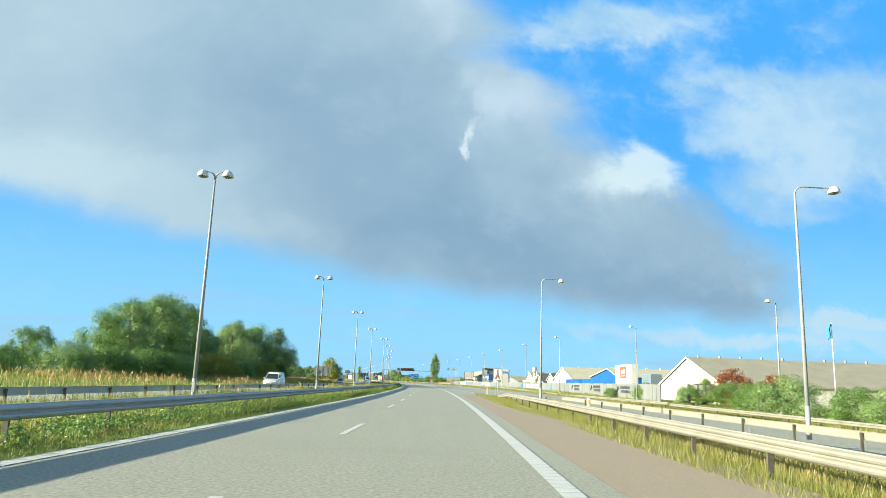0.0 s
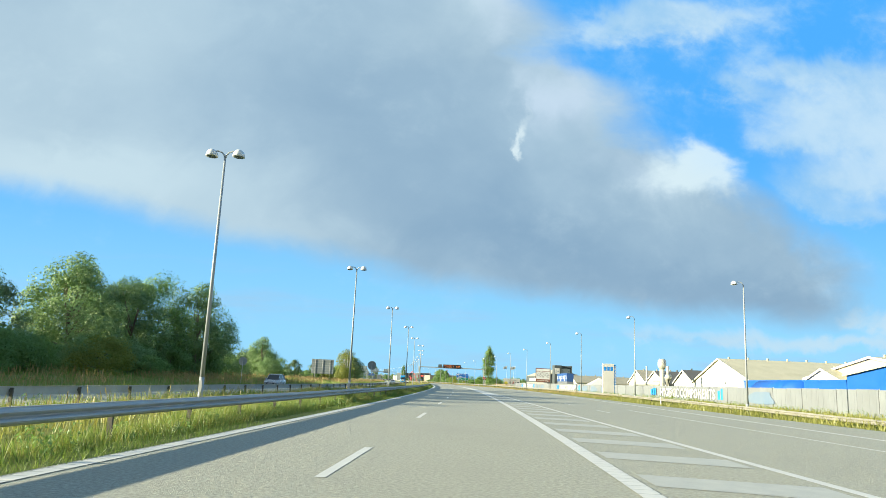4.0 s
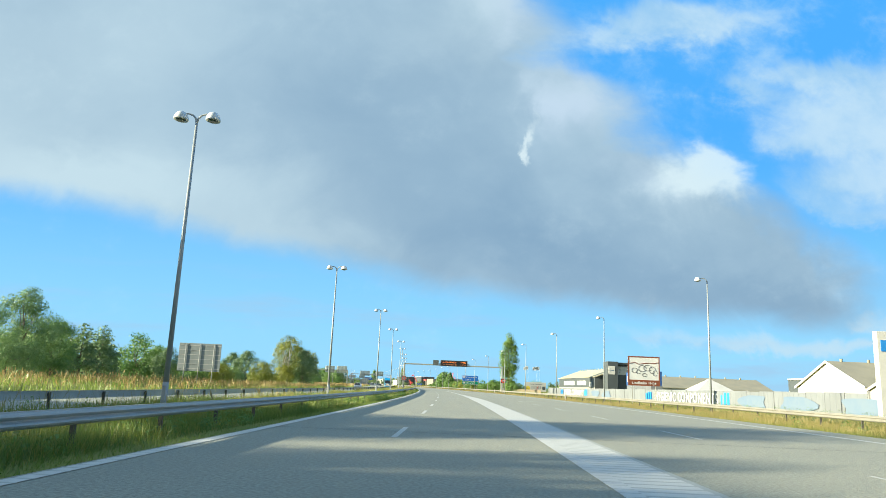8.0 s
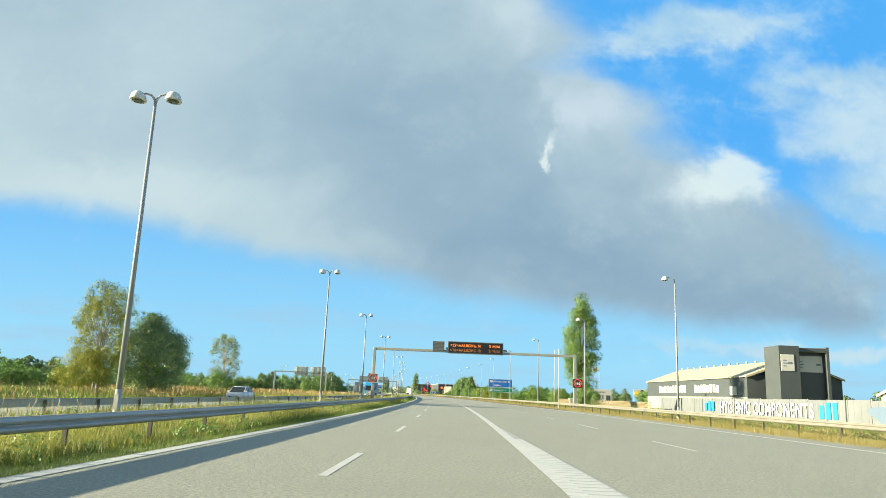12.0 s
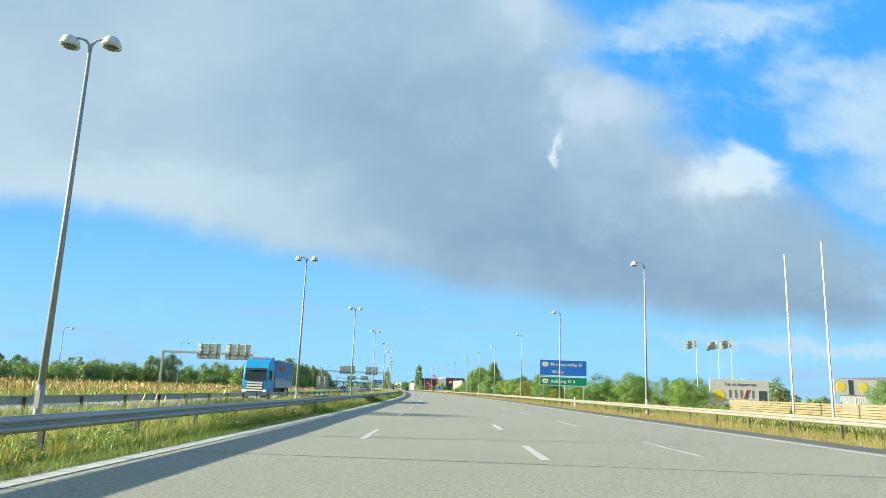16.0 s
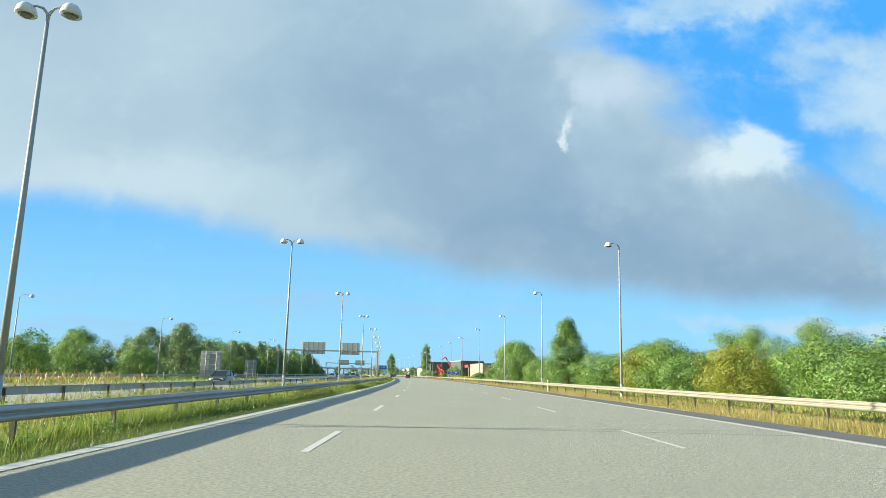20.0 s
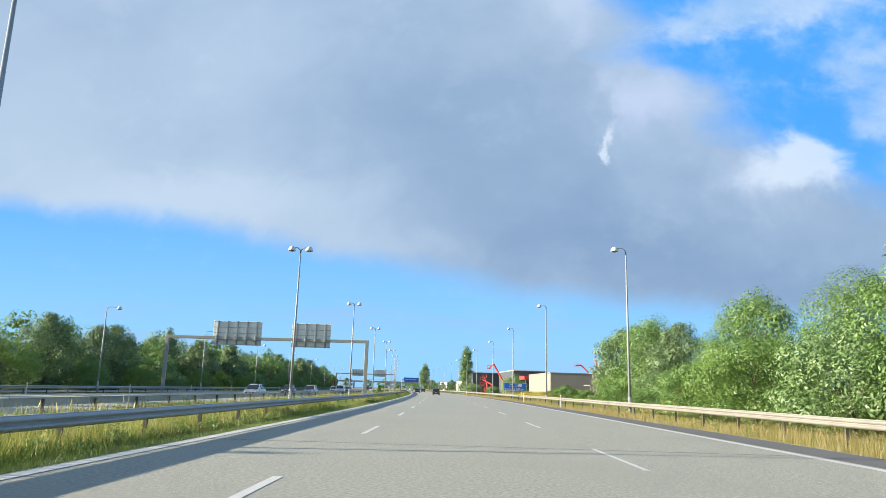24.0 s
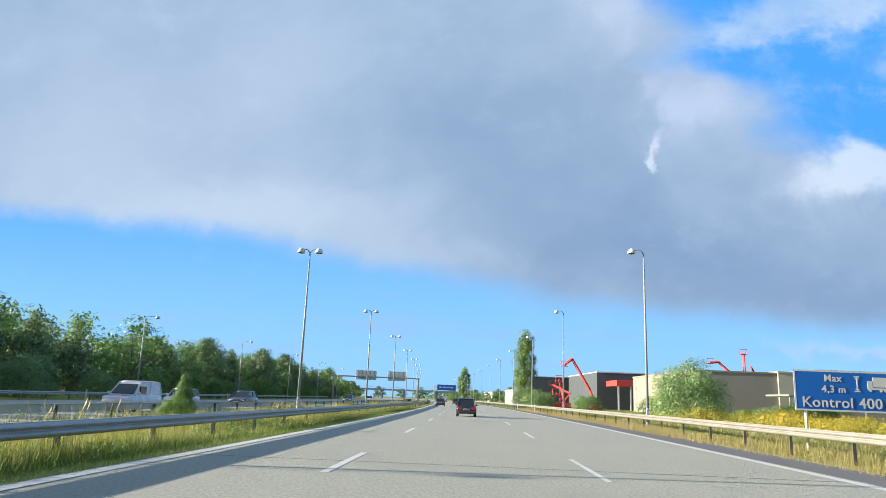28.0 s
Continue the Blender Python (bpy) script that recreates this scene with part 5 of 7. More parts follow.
def join_woods():
    """The far woods, that nobody could count, in one mesh."""
    keep = {}
    for w in WOODS:
        keep[w] = []
        for o in w.children:
            me = o.data
            co = np.empty(len(me.vertices) * 3, np.float32)
            me.vertices.foreach_get("co", co)
            li = np.empty(len(me.loops), np.int32)
            me.loops.foreach_get("vertex_index", li)
            tot = np.empty(len(me.polygons), np.int32)
            me.polygons.foreach_get("loop_total", tot)
            keep[w].append((co.reshape(-1, 3), li, tot, me.materials[0]))
    mats = [BARK, LEAF, LEAF_DARK, LEAF_GREY]
    vs, ls, ts, ms, base = [], [], [], [], 0
    for w, m in WOOD_ROWS:
        a = np.array(m, np.float32)
        for co, li, tot, mt in keep[w]:
            vs.append(co @ a[:3, :3].T + a[:3, 3])
            ls.append(li + base)
            ts.append(tot)
            ms.append(np.full(len(tot), mats.index(mt), np.int32))
            base += len(co)
    v, l, t_, mi = np.concatenate(vs), np.concatenate(ls), np.concatenate(ts), np.concatenate(ms)
    me = bpy.data.meshes.new("far_woods")
    me.vertices.add(len(v))
    me.vertices.foreach_set("co", v.astype(np.float32).ravel())
    me.loops.add(len(l))
    me.loops.foreach_set("vertex_index", l)
    me.polygons.add(len(t_))
    me.polygons.foreach_set("loop_start", np.concatenate(([0], np.cumsum(t_)[:-1])).astype(np.int32))
    me.polygons.foreach_set("loop_total", t_)
    me.polygons.foreach_set("material_index", mi)
    for mt in mats:
        me.materials.append(mt)
    me.update(calc_edges=True)
    tagged(new("far_woods", me), "dense far woods and hedges in mixed greens", "woods", kind="stuff")
    for w in WOODS:
        for o in (*w.children, w):
            bpy.data.objects.remove(o)


join_woods()


# ---- grass and straw: stuff nobody could count ----
def blades(name, rng, count, s0, s1, n0, n1, height, width, mat, label, lean=.35, heads=False, patch=0.0):
    """Bent blades scattered over a strip of the verge."""
    s = rng.uniform(s0, s1, count)
    f = rng.random(count)
    if patch:
        keep = np.array([noise.noise(Vector((a * .05, b * 3.0, patch))) > -.12 + .0 * a for a, b in zip(s, f)])
        s, f = s[keep], f[keep]
    lo = np.array([bend(n0, v) for v in s]) if isinstance(n0, tuple) else np.full(len(s), n0)
    hi = np.array([bend(n1, v) for v in s]) if isinstance(n1, tuple) else np.full(len(s), n1)
    n = lo + (hi - lo) * f
    q = s / 1000.0
    cx = 5.077 - 11.766 * q - 163.237 * q * q + 12.659 * q ** 3 - 6.543 * q ** 4
    k = (-11.766 - 326.474 * q + 37.977 * q * q - 26.172 * q ** 3) / 1000.0
    hyp = np.sqrt(1 + k * k)
    x, y = cx + n / hyp, s - n * k / hyp
    z = np.array([ground_height(a, b) for a, b in zip(s, n)]) - .02
    c = len(s)
    h = height * (.45 + .75 * rng.random(c)) * (.8 + .5 * np.sin(s * .21) * np.sin(n * 1.7 + s * .037))
    a = rng.uniform(0, 2 * np.pi, c)
    la = rng.uniform(0, 2 * np.pi, c)
    lx, ly = np.cos(la) * lean * h * rng.random(c), np.sin(la) * lean * h * rng.random(c)
    wx, wy = np.cos(a) * width, np.sin(a) * width
    base = np.stack([x, y, z], 1)
    W_ = np.stack([wx, wy, 0 * wx], 1)
    midp = base + np.stack([lx * .35, ly * .35, h * .55], 1)
    tip = base + np.stack([lx, ly, h], 1)
    if heads:
        v = np.stack([base - W_ * .35, base + W_ * .35, midp + W_ * .35, tip - np.array([0, 0, 1]) * (h * .18)[:, None] + W_ * 1.5, tip, tip - np.array([0, 0, 1]) * (h * .18)[:, None] - W_ * 1.5, midp - W_ * .35], 1)
    else:
        v = np.stack([base - W_, base + W_, tip], 1)
    w = v.shape[1]
    me = bpy.data.meshes.new(name)
    me.vertices.add(w * c)
    me.vertices.foreach_set("co", v.astype(np.float32).reshape(-1))
    me.loops.add(w * c)
    me.loops.foreach_set("vertex_index", np.arange(w * c, dtype=np.int32))
    me.polygons.add(c)
    me.polygons.foreach_set("loop_start", np.arange(0, w * c, w, dtype=np.int32))
    me.polygons.foreach_set("loop_total", np.full(c, w, dtype=np.int32))
    me.materials.append(mat)
    me.update(calc_edges=True)
    return tagged(new(name, me), label, "grass", kind="stuff")


rg = np.random.default_rng(11)
blades("grass_median_edge", rg, 170000, 2, 870, -5.2, -4.02, .17, .0075, BLADE, "short yellow-green grass along the median edge", lean=1.0)
blades("grass_median_green", rg, 200000, 2, 870, -6.6, -4.6, .46, .0095, BLADE_RICH, "fresh green grass below the barrier", lean=.8, patch=2.0)
blades("grass_median_dry", rg, 180000, 2, 870, -6.8, -4.7, .50, .008, BLADE_DRY, "dry yellowing grass below the barrier", lean=.8, patch=7.0)
for s0, s1, mat, count in ((60, 330, BLADE, 60000), (325, 545, BLADE_DRY, 50000), (535, 665, BLADE, 30000), (655, 870, BLADE_DRY, 50000)):
    blades("grass_median_tall", rg, count, s0, s1, -5.9, -5.05, .62, .009, mat, "tall grass standing against the barrier posts", lean=.5)
blades("straw_median", rg, 15000, 2, 900, -12.7, -6.2, .80, .007, STRAW, "tall dry straw in the central strip", heads=True, patch=5.0)
blades("grass_median_mid", rg, 150000, 2, 900, -12.8, -6.3, .62, .018, BLADE_DRY, "tall grass in the central strip", lean=.7)
blades("grass_median_far_edge", rg, 70000, 2, 900, -13.4, -11.6, .50, .02, BLADE, "tall grass below the farther barrier", lean=.6)
blades("straw_field_left", rg, 26000, 60, 480, -46, -26.5, 1.05, .022, REED, "dry ochre reeds beyond the opposite lanes", heads=True, patch=9.0)
blades("grass_field_left", rg, 60000, 40, 700, -60, -25.5, .7, .045, BLADE, "long grass beyond the opposite lanes", lean=.6)
blades("straw_field_left_far", rg, 14000, 480, 640, -75, -26, 1.0, .04, REED, "dry reeds beyond the opposite lanes", heads=True)
blades("grass_verge_right", rg, 230000, 235, 900, ((235, 21.0), (350, 21.0), (440, 19.0), (510, 16.2), (600, 15.0), (790, 13.0), (900, 12.0)), ((235, 26), (350, 23.6), (440, 22.0), (510, 20), (600, 18.4), (790, 16.4), (900, 15.4)), .26, .010, BLADE_DRY, "dry yellow-green grass along the outer verge", lean=.9)
blades("straw_verge_right", rg, 60000, 235, 900, ((235, 21.2), (350, 21.2), (440, 19.2), (510, 16.4), (600, 15.2), (790, 13.2), (900, 12.2)), ((235, 32), (350, 28), (440, 26.0), (510, 25), (600, 22.4), (790, 22.4), (900, 20.4)), .42, .010, STRAW, "dry straw along the outer verge", lean=.8)
blades("grass_rail_right", rg, 230000, 235, 900, tuple((a, b - 1.5) for a, b in RAIL_R), tuple((a, b + 1.0) for a, b in RAIL_R), .50, .0055, STRAW, "golden dry grass standing round the outer barrier", lean=.6)
blades("grass_island", rg, 240000, 8, 110, ((8, 8.0), (36, 7.7), (76, 6.95), (84, 7.2), (110, 7.6)), ((8, 21.0), (60, 15.0), (110, 9.6)), .34, .009, BLADE_DRY, "sunlit yellow-green grass on the island by the slip road", lean=.8)
blades("grass_island_tall", rg, 90000, 8, 80, 9.2, ((8, 21.0), (60, 14.6), (80, 12.4)), .62, .007, BLADE_DRY, "tall sunlit grass between the barriers", lean=.5)
blades("straw_island", rg, 12000, 8, 84, 9.6, ((8, 21.0), (60, 14.8), (84, 11.6)), .85, .0045, REED, "tall ochre straw on the island", heads=True)
blades("grass_slip_verge", rg, 60000, 30, 235, ((30, 30), (100, 26.5), (180, 22), (235, 20.6)), 37, .6, .03, BLADE_DRY, "rough grass between the slip road and the yard fence", lean=.6)
blades("grass_field_right", rg, 60000, 460, 900, 19, 46, .6, .035, BLADE, "long rough grass beyond the outer barrier", lean=.6)


def weeds(name, rng, count, s0, s1, n0, n1, mat, label, radius=.3):
    """Low leafy weeds in clumps of uneven size."""
    cl = []
    for _ in range(count):
        s = rng.uniform(s0, s1)
        n = bend(n0, s) + rng.uniform(0, n1) if isinstance(n0, tuple) else rng.uniform(n0, n1)
        r = radius * rng.uniform(.5, 1.25)
        q = at(s, n, ground_height(s, n) + r * .55)
        cl.append((q.x, q.y, q.z, r))
    return tagged(new(name, leaf_mesh(name, rng, cl, 60, 1.0, .045, mat)), label, "weeds", kind="stuff")


weeds("weeds_median", rg, 1500, 2, 870, -6.2, -4.75, LEAF, "low leafy weeds below the barrier", .30)
for s0, s1, count in ((2, 64, 260), (296, 345, 190), (478, 512, 120)):
    weeds("weeds_median_thick", rg, count, s0, s1, -6.2, -4.7, LEAF, "thick leafy weeds below the barrier", .42)
weeds("weeds_median_yellow", rg, 260, 2, 870, -6.4, -4.8, LEAF_YELLOW, "yellowing weeds below the barrier", .25)
weeds("weeds_median_mid", rg, 700, 2, 900, -12.4, -6.6, LEAF, "leafy weeds in the central strip", .5)
weeds("weeds_fence", rg, 260, 165, 345, 35.0, 36.4, LEAF_BRIGHT, "tall weeds growing along the yard fence", .55)
weeds("weeds_verge_right", rg, 500, 240, 900, ((235, 21.6), (350, 21.6), (440, 19.6), (510, 16.8), (600, 15.6), (790, 13.6), (900, 12.6)), 5.0, LEAF_BRIGHT, "leafy weeds near the outer barrier", .28)
# ---- buildings and yards on the right ----
WALL_WHITE = material("white_render", (.58, .57, .53), (.50, .49, .45), rough=0.8, scale=0.6, fine=6.0, stain=(.44, .43, .39), stain_scale=0.3)
WALL_CREAM = material("cream_sheet", (.40, .37, .28), (.35, .32, .245), rough=0.75, scale=0.5, fine=5.0)
WALL_BEIGE = material("beige_render", (.25, .23, .19), (.215, .2, .165), rough=0.8, scale=0.5, fine=6.0, stain=(.20, .185, .155), stain_scale=0.25)
WALL_DARK = material("dark_grey_sheet", (.075, .088, .092), (.055, .065, .068), rough=0.6, scale=0.6, fine=5.0)
WALL_BLUE = material("blue_sheet", (.012, .10, .42), (.010, .085, .34), rough=0.55, scale=0.5, fine=4.0)
WALL_RED = material("red_sheet", (.55, .05, .035), (.44, .04, .03), rough=0.6, scale=0.7)
ROOF_CREAM = material("pale_corrugated_roof", (.46, .43, .30), (.37, .345, .24), rough=0.85, scale=0.4, fine=4.0, stain=(.33, .31, .21), stain_scale=0.3)
ROOF_GREY = material("grey_fibre_roof", (.31, .285, .205), (.235, .22, .16), rough=0.9, scale=0.4, fine=4.0, stain=(.21, .20, .145), stain_scale=0.25)
ROOF_DARK = material("dark_roofing_felt", (.09, .09, .085), (.065, .065, .06), rough=0.9, scale=0.5)
GLASS_DARK = glass("dark_window_glass")
FENCE_GREY = material("grey_fence_sheet", (.185, .20, .21), (.155, .168, .178), rough=0.7, scale=0.7, fine=6.0, stain=(.145, .155, .16), stain_scale=0.4, vary=0.06)
WOOD = material("weathered_fence_wood", (.24, .19, .115), (.17, .135, .08), rough=0.85, scale=1.5, fine=18.0, vary=0.12)
NAVY = material("navy_container_steel", (.020, .075, .24), (.016, .06, .20), rough=0.55, scale=0.8, fine=5.0)
INK_WHITE = material("white_lettering", (.62, .62, .60), (.55, .55, .53), rough=0.6)
INK_BLUE = material("blue_lettering", (.02, .22, .62), (.02, .19, .54), rough=0.6)
INK_DARK = material("dark_lettering", (.06, .075, .08), rough=0.6)
INK_ORANGE = material("orange_red_plate", (.52, .10, .055), (.46, .085, .045), rough=0.6)
INK_FADED = material("faded_blue_paint", (.10, .16, .25), (.15, .185, .215), rough=0.8, scale=0.5, amount=0.6)


def window(parent, wall_x, s, z, w, h, frame=WALL_WHITE, name="window"):
    """A framed pane on a wall that faces the road (the wall's outer face at local x = wall_x)."""
    bm = bmesh.new()
    t = .07
    for a in ((s - w / 2, s + w / 2, z - h / 2, z - h / 2 + t), (s - w / 2, s + w / 2, z + h / 2 - t, z + h / 2), (s - w / 2, s - w / 2 + t, z - h / 2 + t, z + h / 2 - t), (s + w / 2 - t, s + w / 2, z - h / 2 + t, z + h / 2 - t)):
        box(bm, wall_x - .05, wall_x + .02, a[0], a[1], a[2], a[3])
    f = part(name, bm, frame, parent)
    bm = bmesh.new()
    box(bm, wall_x - .012, wall_x + .02, s - w / 2 + t, s + w / 2 - t, z - h / 2 + t, z + h / 2 - t)
    part("pane", bm, GLASS_DARK, f)
    return f


def gable_hall(s, n, width, depth, eave, ridge, wall, roof, label, z=0.0, turn=0.0, trim=None, peak=0.5, name="industrial_hall", openings=()):
    """A hall whose gable looks at the road; its ridge runs away from the road. width is along the road."""
    root = thing(name, spot(s, n, z, turn), label, "building")
    h = width / 2
    px = -h + width * peak
    for x0, x1, nm in ((0, .3, "front"), (depth - .3, depth, "rear")):
        bm = bmesh.new()
        a = [bm.verts.new(p) for p in ((x0, -h, -.5), (x0, h, -.5), (x0, h, eave), (x0, px, ridge), (x0, -h, eave))]
        b = [bm.verts.new(p) for p in ((x1, -h, -.5), (x1, h, -.5), (x1, h, eave), (x1, px, ridge), (x1, -h, eave))]
        bm.faces.new(a), bm.faces.new(b[::-1])
        for k in range(5):
            bm.faces.new((a[k], a[(k + 1) % 5], b[(k + 1) % 5], b[k]))
        part("gable_wall", bm, wall, root)
    for y0, y1 in ((-h, -h + .3), (h - .3, h)):
        bm = bmesh.new()
        box(bm, .3, depth - .3, y0, y1, -.5, eave)
        part("side_wall", bm, wall, root)
    for sgn in (-1, 1):
        bm = bmesh.new()
        e = Vector((0, sgn * h, eave))
        r = Vector((0, px, ridge))
        d = (e - r).normalized()
        e2 = e + d * .35
        up = Vector((0, 0, .16))
        vs = [Vector((-.35, 0, 0)), Vector((depth + .35, 0, 0))]
        lo = [bm.verts.new(v + q) for v in vs for q in (r, e2)]
        hi = [bm.verts.new(v + q + up) for v in vs for q in (r, e2)]
        for f in ((0, 1, 3, 2), ):
            bm.faces.new([lo[i] for i in f]), bm.faces.new([hi[i] for i in f][::-1])
        for a, b in ((0, 1), (1, 3), (3, 2), (2, 0)):
            bm.faces.new((lo[a], lo[b], hi[b], hi[a]))
        part("roof_slope", bm, roof, root)
        bm = bmesh.new()
        q0, q1 = r + Vector((-.4, 0, -.12)), e2 + Vector((-.4, 0, -.12))
        v = [bm.verts.new(p) for p in (q0, q1, q1 + Vector((0, 0, .34)), q0 + Vector((0, 0, .34)))]
        v2 = [bm.verts.new(p.co + Vector((.06, 0, 0))) for p in v]
        bm.faces.new(v), bm.faces.new(v2[::-1])
        for k in range(4):
            bm.faces.new((v[k], v[(k + 1) % 4], v2[(k + 1) % 4], v2[k]))
        part("verge_board", bm, trim or WALL_WHITE, root)
    bm = bmesh.new()
    for k in range(int(depth / 4)):
        rod(bm, (2 + 4 * k, px, ridge + .1), (2 + 4 * k, px, ridge + .55), .18, .22, 8)
    part("ridge_vents", bm, roof, root)
    for o in openings:
        window(root, 0, *o)
    return root


def flat_hall(s0, s1, n, depth, height, wall, roof, label, z=0.0, name="building", fascia=None):
    """A flat-roofed block along the road from s0 to s1."""
    mid_s, w = (s0 + s1) / 2, abs(s1 - s0)
    root = thing(name, spot(mid_s, n, z), label, "building")
    h = w / 2
    for nm, a in (("wall", (0, .3, -h, h)), ("wall", (depth - .3, depth, -h, h)), ("wall", (.3, depth - .3, -h, -h + .3)), ("wall", (.3, depth - .3, h - .3, h))):
        bm = bmesh.new()
        box(bm, a[0], a[1], a[2], a[3], -.5, height)
        part(nm, bm, wall, root)
    bm = bmesh.new()
    box(bm, -.12, depth + .12, -h - .12, h + .12, height, height + .28)
    part("roof", bm, fascia or roof, root)
    return root


def bars(root, x, y0, y1, z, h, mat, name="lettering", count=None, gap=.3):
    """Lettering that stands as plain blocks on a wall facing the road; y0 > y1 reads along the road towards the viewer."""
    count = count or max(2, round(abs(y1 - y0) / (h * .8)))
    bm = bmesh.new()
    for k in range(count):
        a = y0 + (y1 - y0) * (k + gap / 2) / count
        b = y0 + (y1 - y0) * (k + 1 - gap / 2) / count
        box(bm, x - .03, x, min(a, b), max(a, b), z, z + h * (.82 + .18 * ((k * 7) % 3 > 0)))
    return tagged(part(name, bm, mat, root), kind="stuff")


def wall_text(root, text, size, mat, x, y, z, width=1.0, bold=.01):
    """Text on a wall facing the road, read by one who looks to the right of the road."""
    m = Matrix.Translation((x, y, z)) @ Matrix.Rotation(radians(-90), 4, "Z") @ Matrix.Rotation(radians(90), 4, "X")
    return lettering(text, size, mat, root, m, width=width, bold=bold)


# first white hall, its long grey roof running away from the road
gable_hall(150, 50, 30, 75, 3.0, 7.9, WALL_WHITE, ROOF_GREY, "white rendered hall with a grey fibre roof behind bushes", openings=((-8, 1.6, 2.4, 1.2),), z=-.3)
gable_hall(112, 72, 26, 60, 3.2, 7.2, WALL_WHITE, ROOF_GREY, "second white hall with a long stained grey roof")
gable_hall(73, 42, 16, 18, 2.4, 4.9, material("ochre_brick", (.46, .31, .15), (.38, .25, .12), rough=0.9, scale=2.0, fine=20.0), ROOF_CREAM, "low ochre house with pale bargeboards", name="house", z=-.5, openings=((2, .9, 1.0, .9), (-2, .9, 1.0, .9)))
root = thing("stacked_goods", spot(133, 43.5, -.2), "dark rack with white boxes over yellow pallets", "storage rack")
for x in range(5):
    for z0, z1 in ((.95, 1.75), (1.9, 2.7)):
        bm = bmesh.new()
        box(bm, .1 + x * 1.25, 1.2 + x * 1.25, -.5, .6, z0, z1, .04)
        part("white_box", bm, WALL_WHITE, root)
for x in range(6):
    bm = bmesh.new()
    box(bm, -.04 + x * 1.25, .04 + x * 1.25, -.55, .65, 0, 2.85)
    part("rack_post", bm, WALL_DARK, root)
for z in (.85, 1.8, 2.75):
    bm = bmesh.new()
    box(bm, 0, 6.3, -.5, .6, z, z + .09)
    part("rack_shelf", bm, WALL_DARK, root)
bm = bmesh.new()
box(bm, .1, 6.2, -.5, .6, .05, .8, .05)
part("yellow_stack", bm, material("yellow_crates", (.62, .45, .04), rough=0.7), root)

# blue hall and billboard
gable_hall(208, 50, 27, 30, 4.4, 6.5, WALL_BLUE, ROOF_CREAM, "blue sheet-metal hall with a pale roof", peak=.32, trim=ROOF_CREAM)
flat_hall(222, 254, 50.5, 20, 3.6, WALL_BLUE, WALL_BLUE, "low blue sheet-metal shed behind the fence")
gable_hall(236, 62, 40, 60, 4.6, 7.6, WALL_CREAM, ROOF_CREAM, "wide cream hall with a pale corrugated roof")
root = thing("billboard", spot(184.2, 48), "white box billboard with an orange-red square emblem", "billboard")
bm = bmesh.new()
box(bm, 0, 1.6, -6.2, 6.2, 2.0, 7.05, .03)
part("white_box", bm, WALL_WHITE, root)
bm = bmesh.new()
box(bm, -.05, 0, -2.6, 2.6, 3.9, 6.6, .02)
plate = part("emblem", bm, INK_ORANGE, root, "orange-red square emblem with pale bars")
bars(plate, -.06, 1.5, -1.6, 4.9, 1.0, INK_WHITE, "emblem_bars", 2)
bars(plate, -.06, 1.8, -1.9, 4.35, .22, INK_WHITE, "emblem_line", 7)
for y in (-5, 0, 5):
    bm = bmesh.new()
    box(bm, .6, .9, y - .15, y + .15, -.3, 2.0)
    part("leg", bm, ZINC, root)


def container(s, n, z, length, height, mat, label, turn=0, windows=0, name="container"):
    root = thing(name, spot(s, n, z, turn), label, "container")
    bm = bmesh.new()
    box(bm, 0, 2.44, -length / 2, length / 2, 0, height, .03)
    part("shell", bm, mat, root)
    for k in range(int(length / .55)):
        y = -length / 2 + .3 + k * .55
        if windows:
            break
        bm = bmesh.new()
        box(bm, -.05, 0, y, y + .25, .15, height - .15)
        part("corrugation", bm, mat, root)
    for k in range(windows):
        y = -length / 2 + (k + .5) * length / windows
        if k % 3 == 1:
            bm = bmesh.new()
            box(bm, -.05, .0, y - .45, y + .45, .1, 2.15, .01)
            d = part("door", bm, WALL_WHITE, root)
            bm = bmesh.new()
            box(bm, -.06, -.045, y - .22, y + .22, 1.1, 1.9)
            part("pane", bm, GLASS_DARK, d)
        else:
            bm = bmesh.new()
            box(bm, -.05, .0, y - .5, y + .5, .85, 2.05, .01)
            part("shutter", bm, WALL_WHITE, root, "white closed shutter")
    return root


container(174, 50, 2.2, 6.0, 2.6, material("steel_blue_container", (.17, .22, .27), (.13, .17, .21), rough=0.6), "grey-blue shipping container standing on a stack")
container(174, 50, -.3, 6.0, 2.5, FENCE_GREY, "grey shipping container under another one")

# the works with gables and ducts
gable_hall(276, 55, 32, 60, 3.6, 8.4, WALL_WHITE, ROOF_CREAM, "large white works hall with a pale yellow roof", openings=((2, 2.2, 3.0, 1.4),))
gable_hall(246, 60, 18, 50, 3.0, 6.0, WALL_WHITE, ROOF_CREAM, "white lean-to hall with a pale roof")
gable_hall(303, 57, 14, 40, 3.6, 6.6, WALL_WHITE, ROOF_DARK, "small white gabled works building")
gable_hall(322, 56, 18, 45, 3.2, 6.6, WALL_WHITE, ROOF_DARK, "white gabled works building with a dark roof")
gable_hall(342, 57, 18, 45, 3.6, 7.2, WALL_WHITE, ROOF_GREY, "white gabled works building with a grey roof")
root = thing("blue_tank", spot(240, 47, -.6), "rounded blue tarpaulin shelter behind the fence", "shelter")
bm = bmesh.new()
tube(bm, [(4, -7, 1.8), (4, 7, 1.8)], 2.7, 20)
part("cover", bm, WALL_BLUE, root, smooth=True)
DUCT = material("duct_steel", (.46, .46, .40), (.38, .38, .33), rough=0.5, metal=0.1, scale=0.8)
root = thing("ventilation_duct", spot(288, 47), "silver ventilation ducts and a tall flue", "ducts")
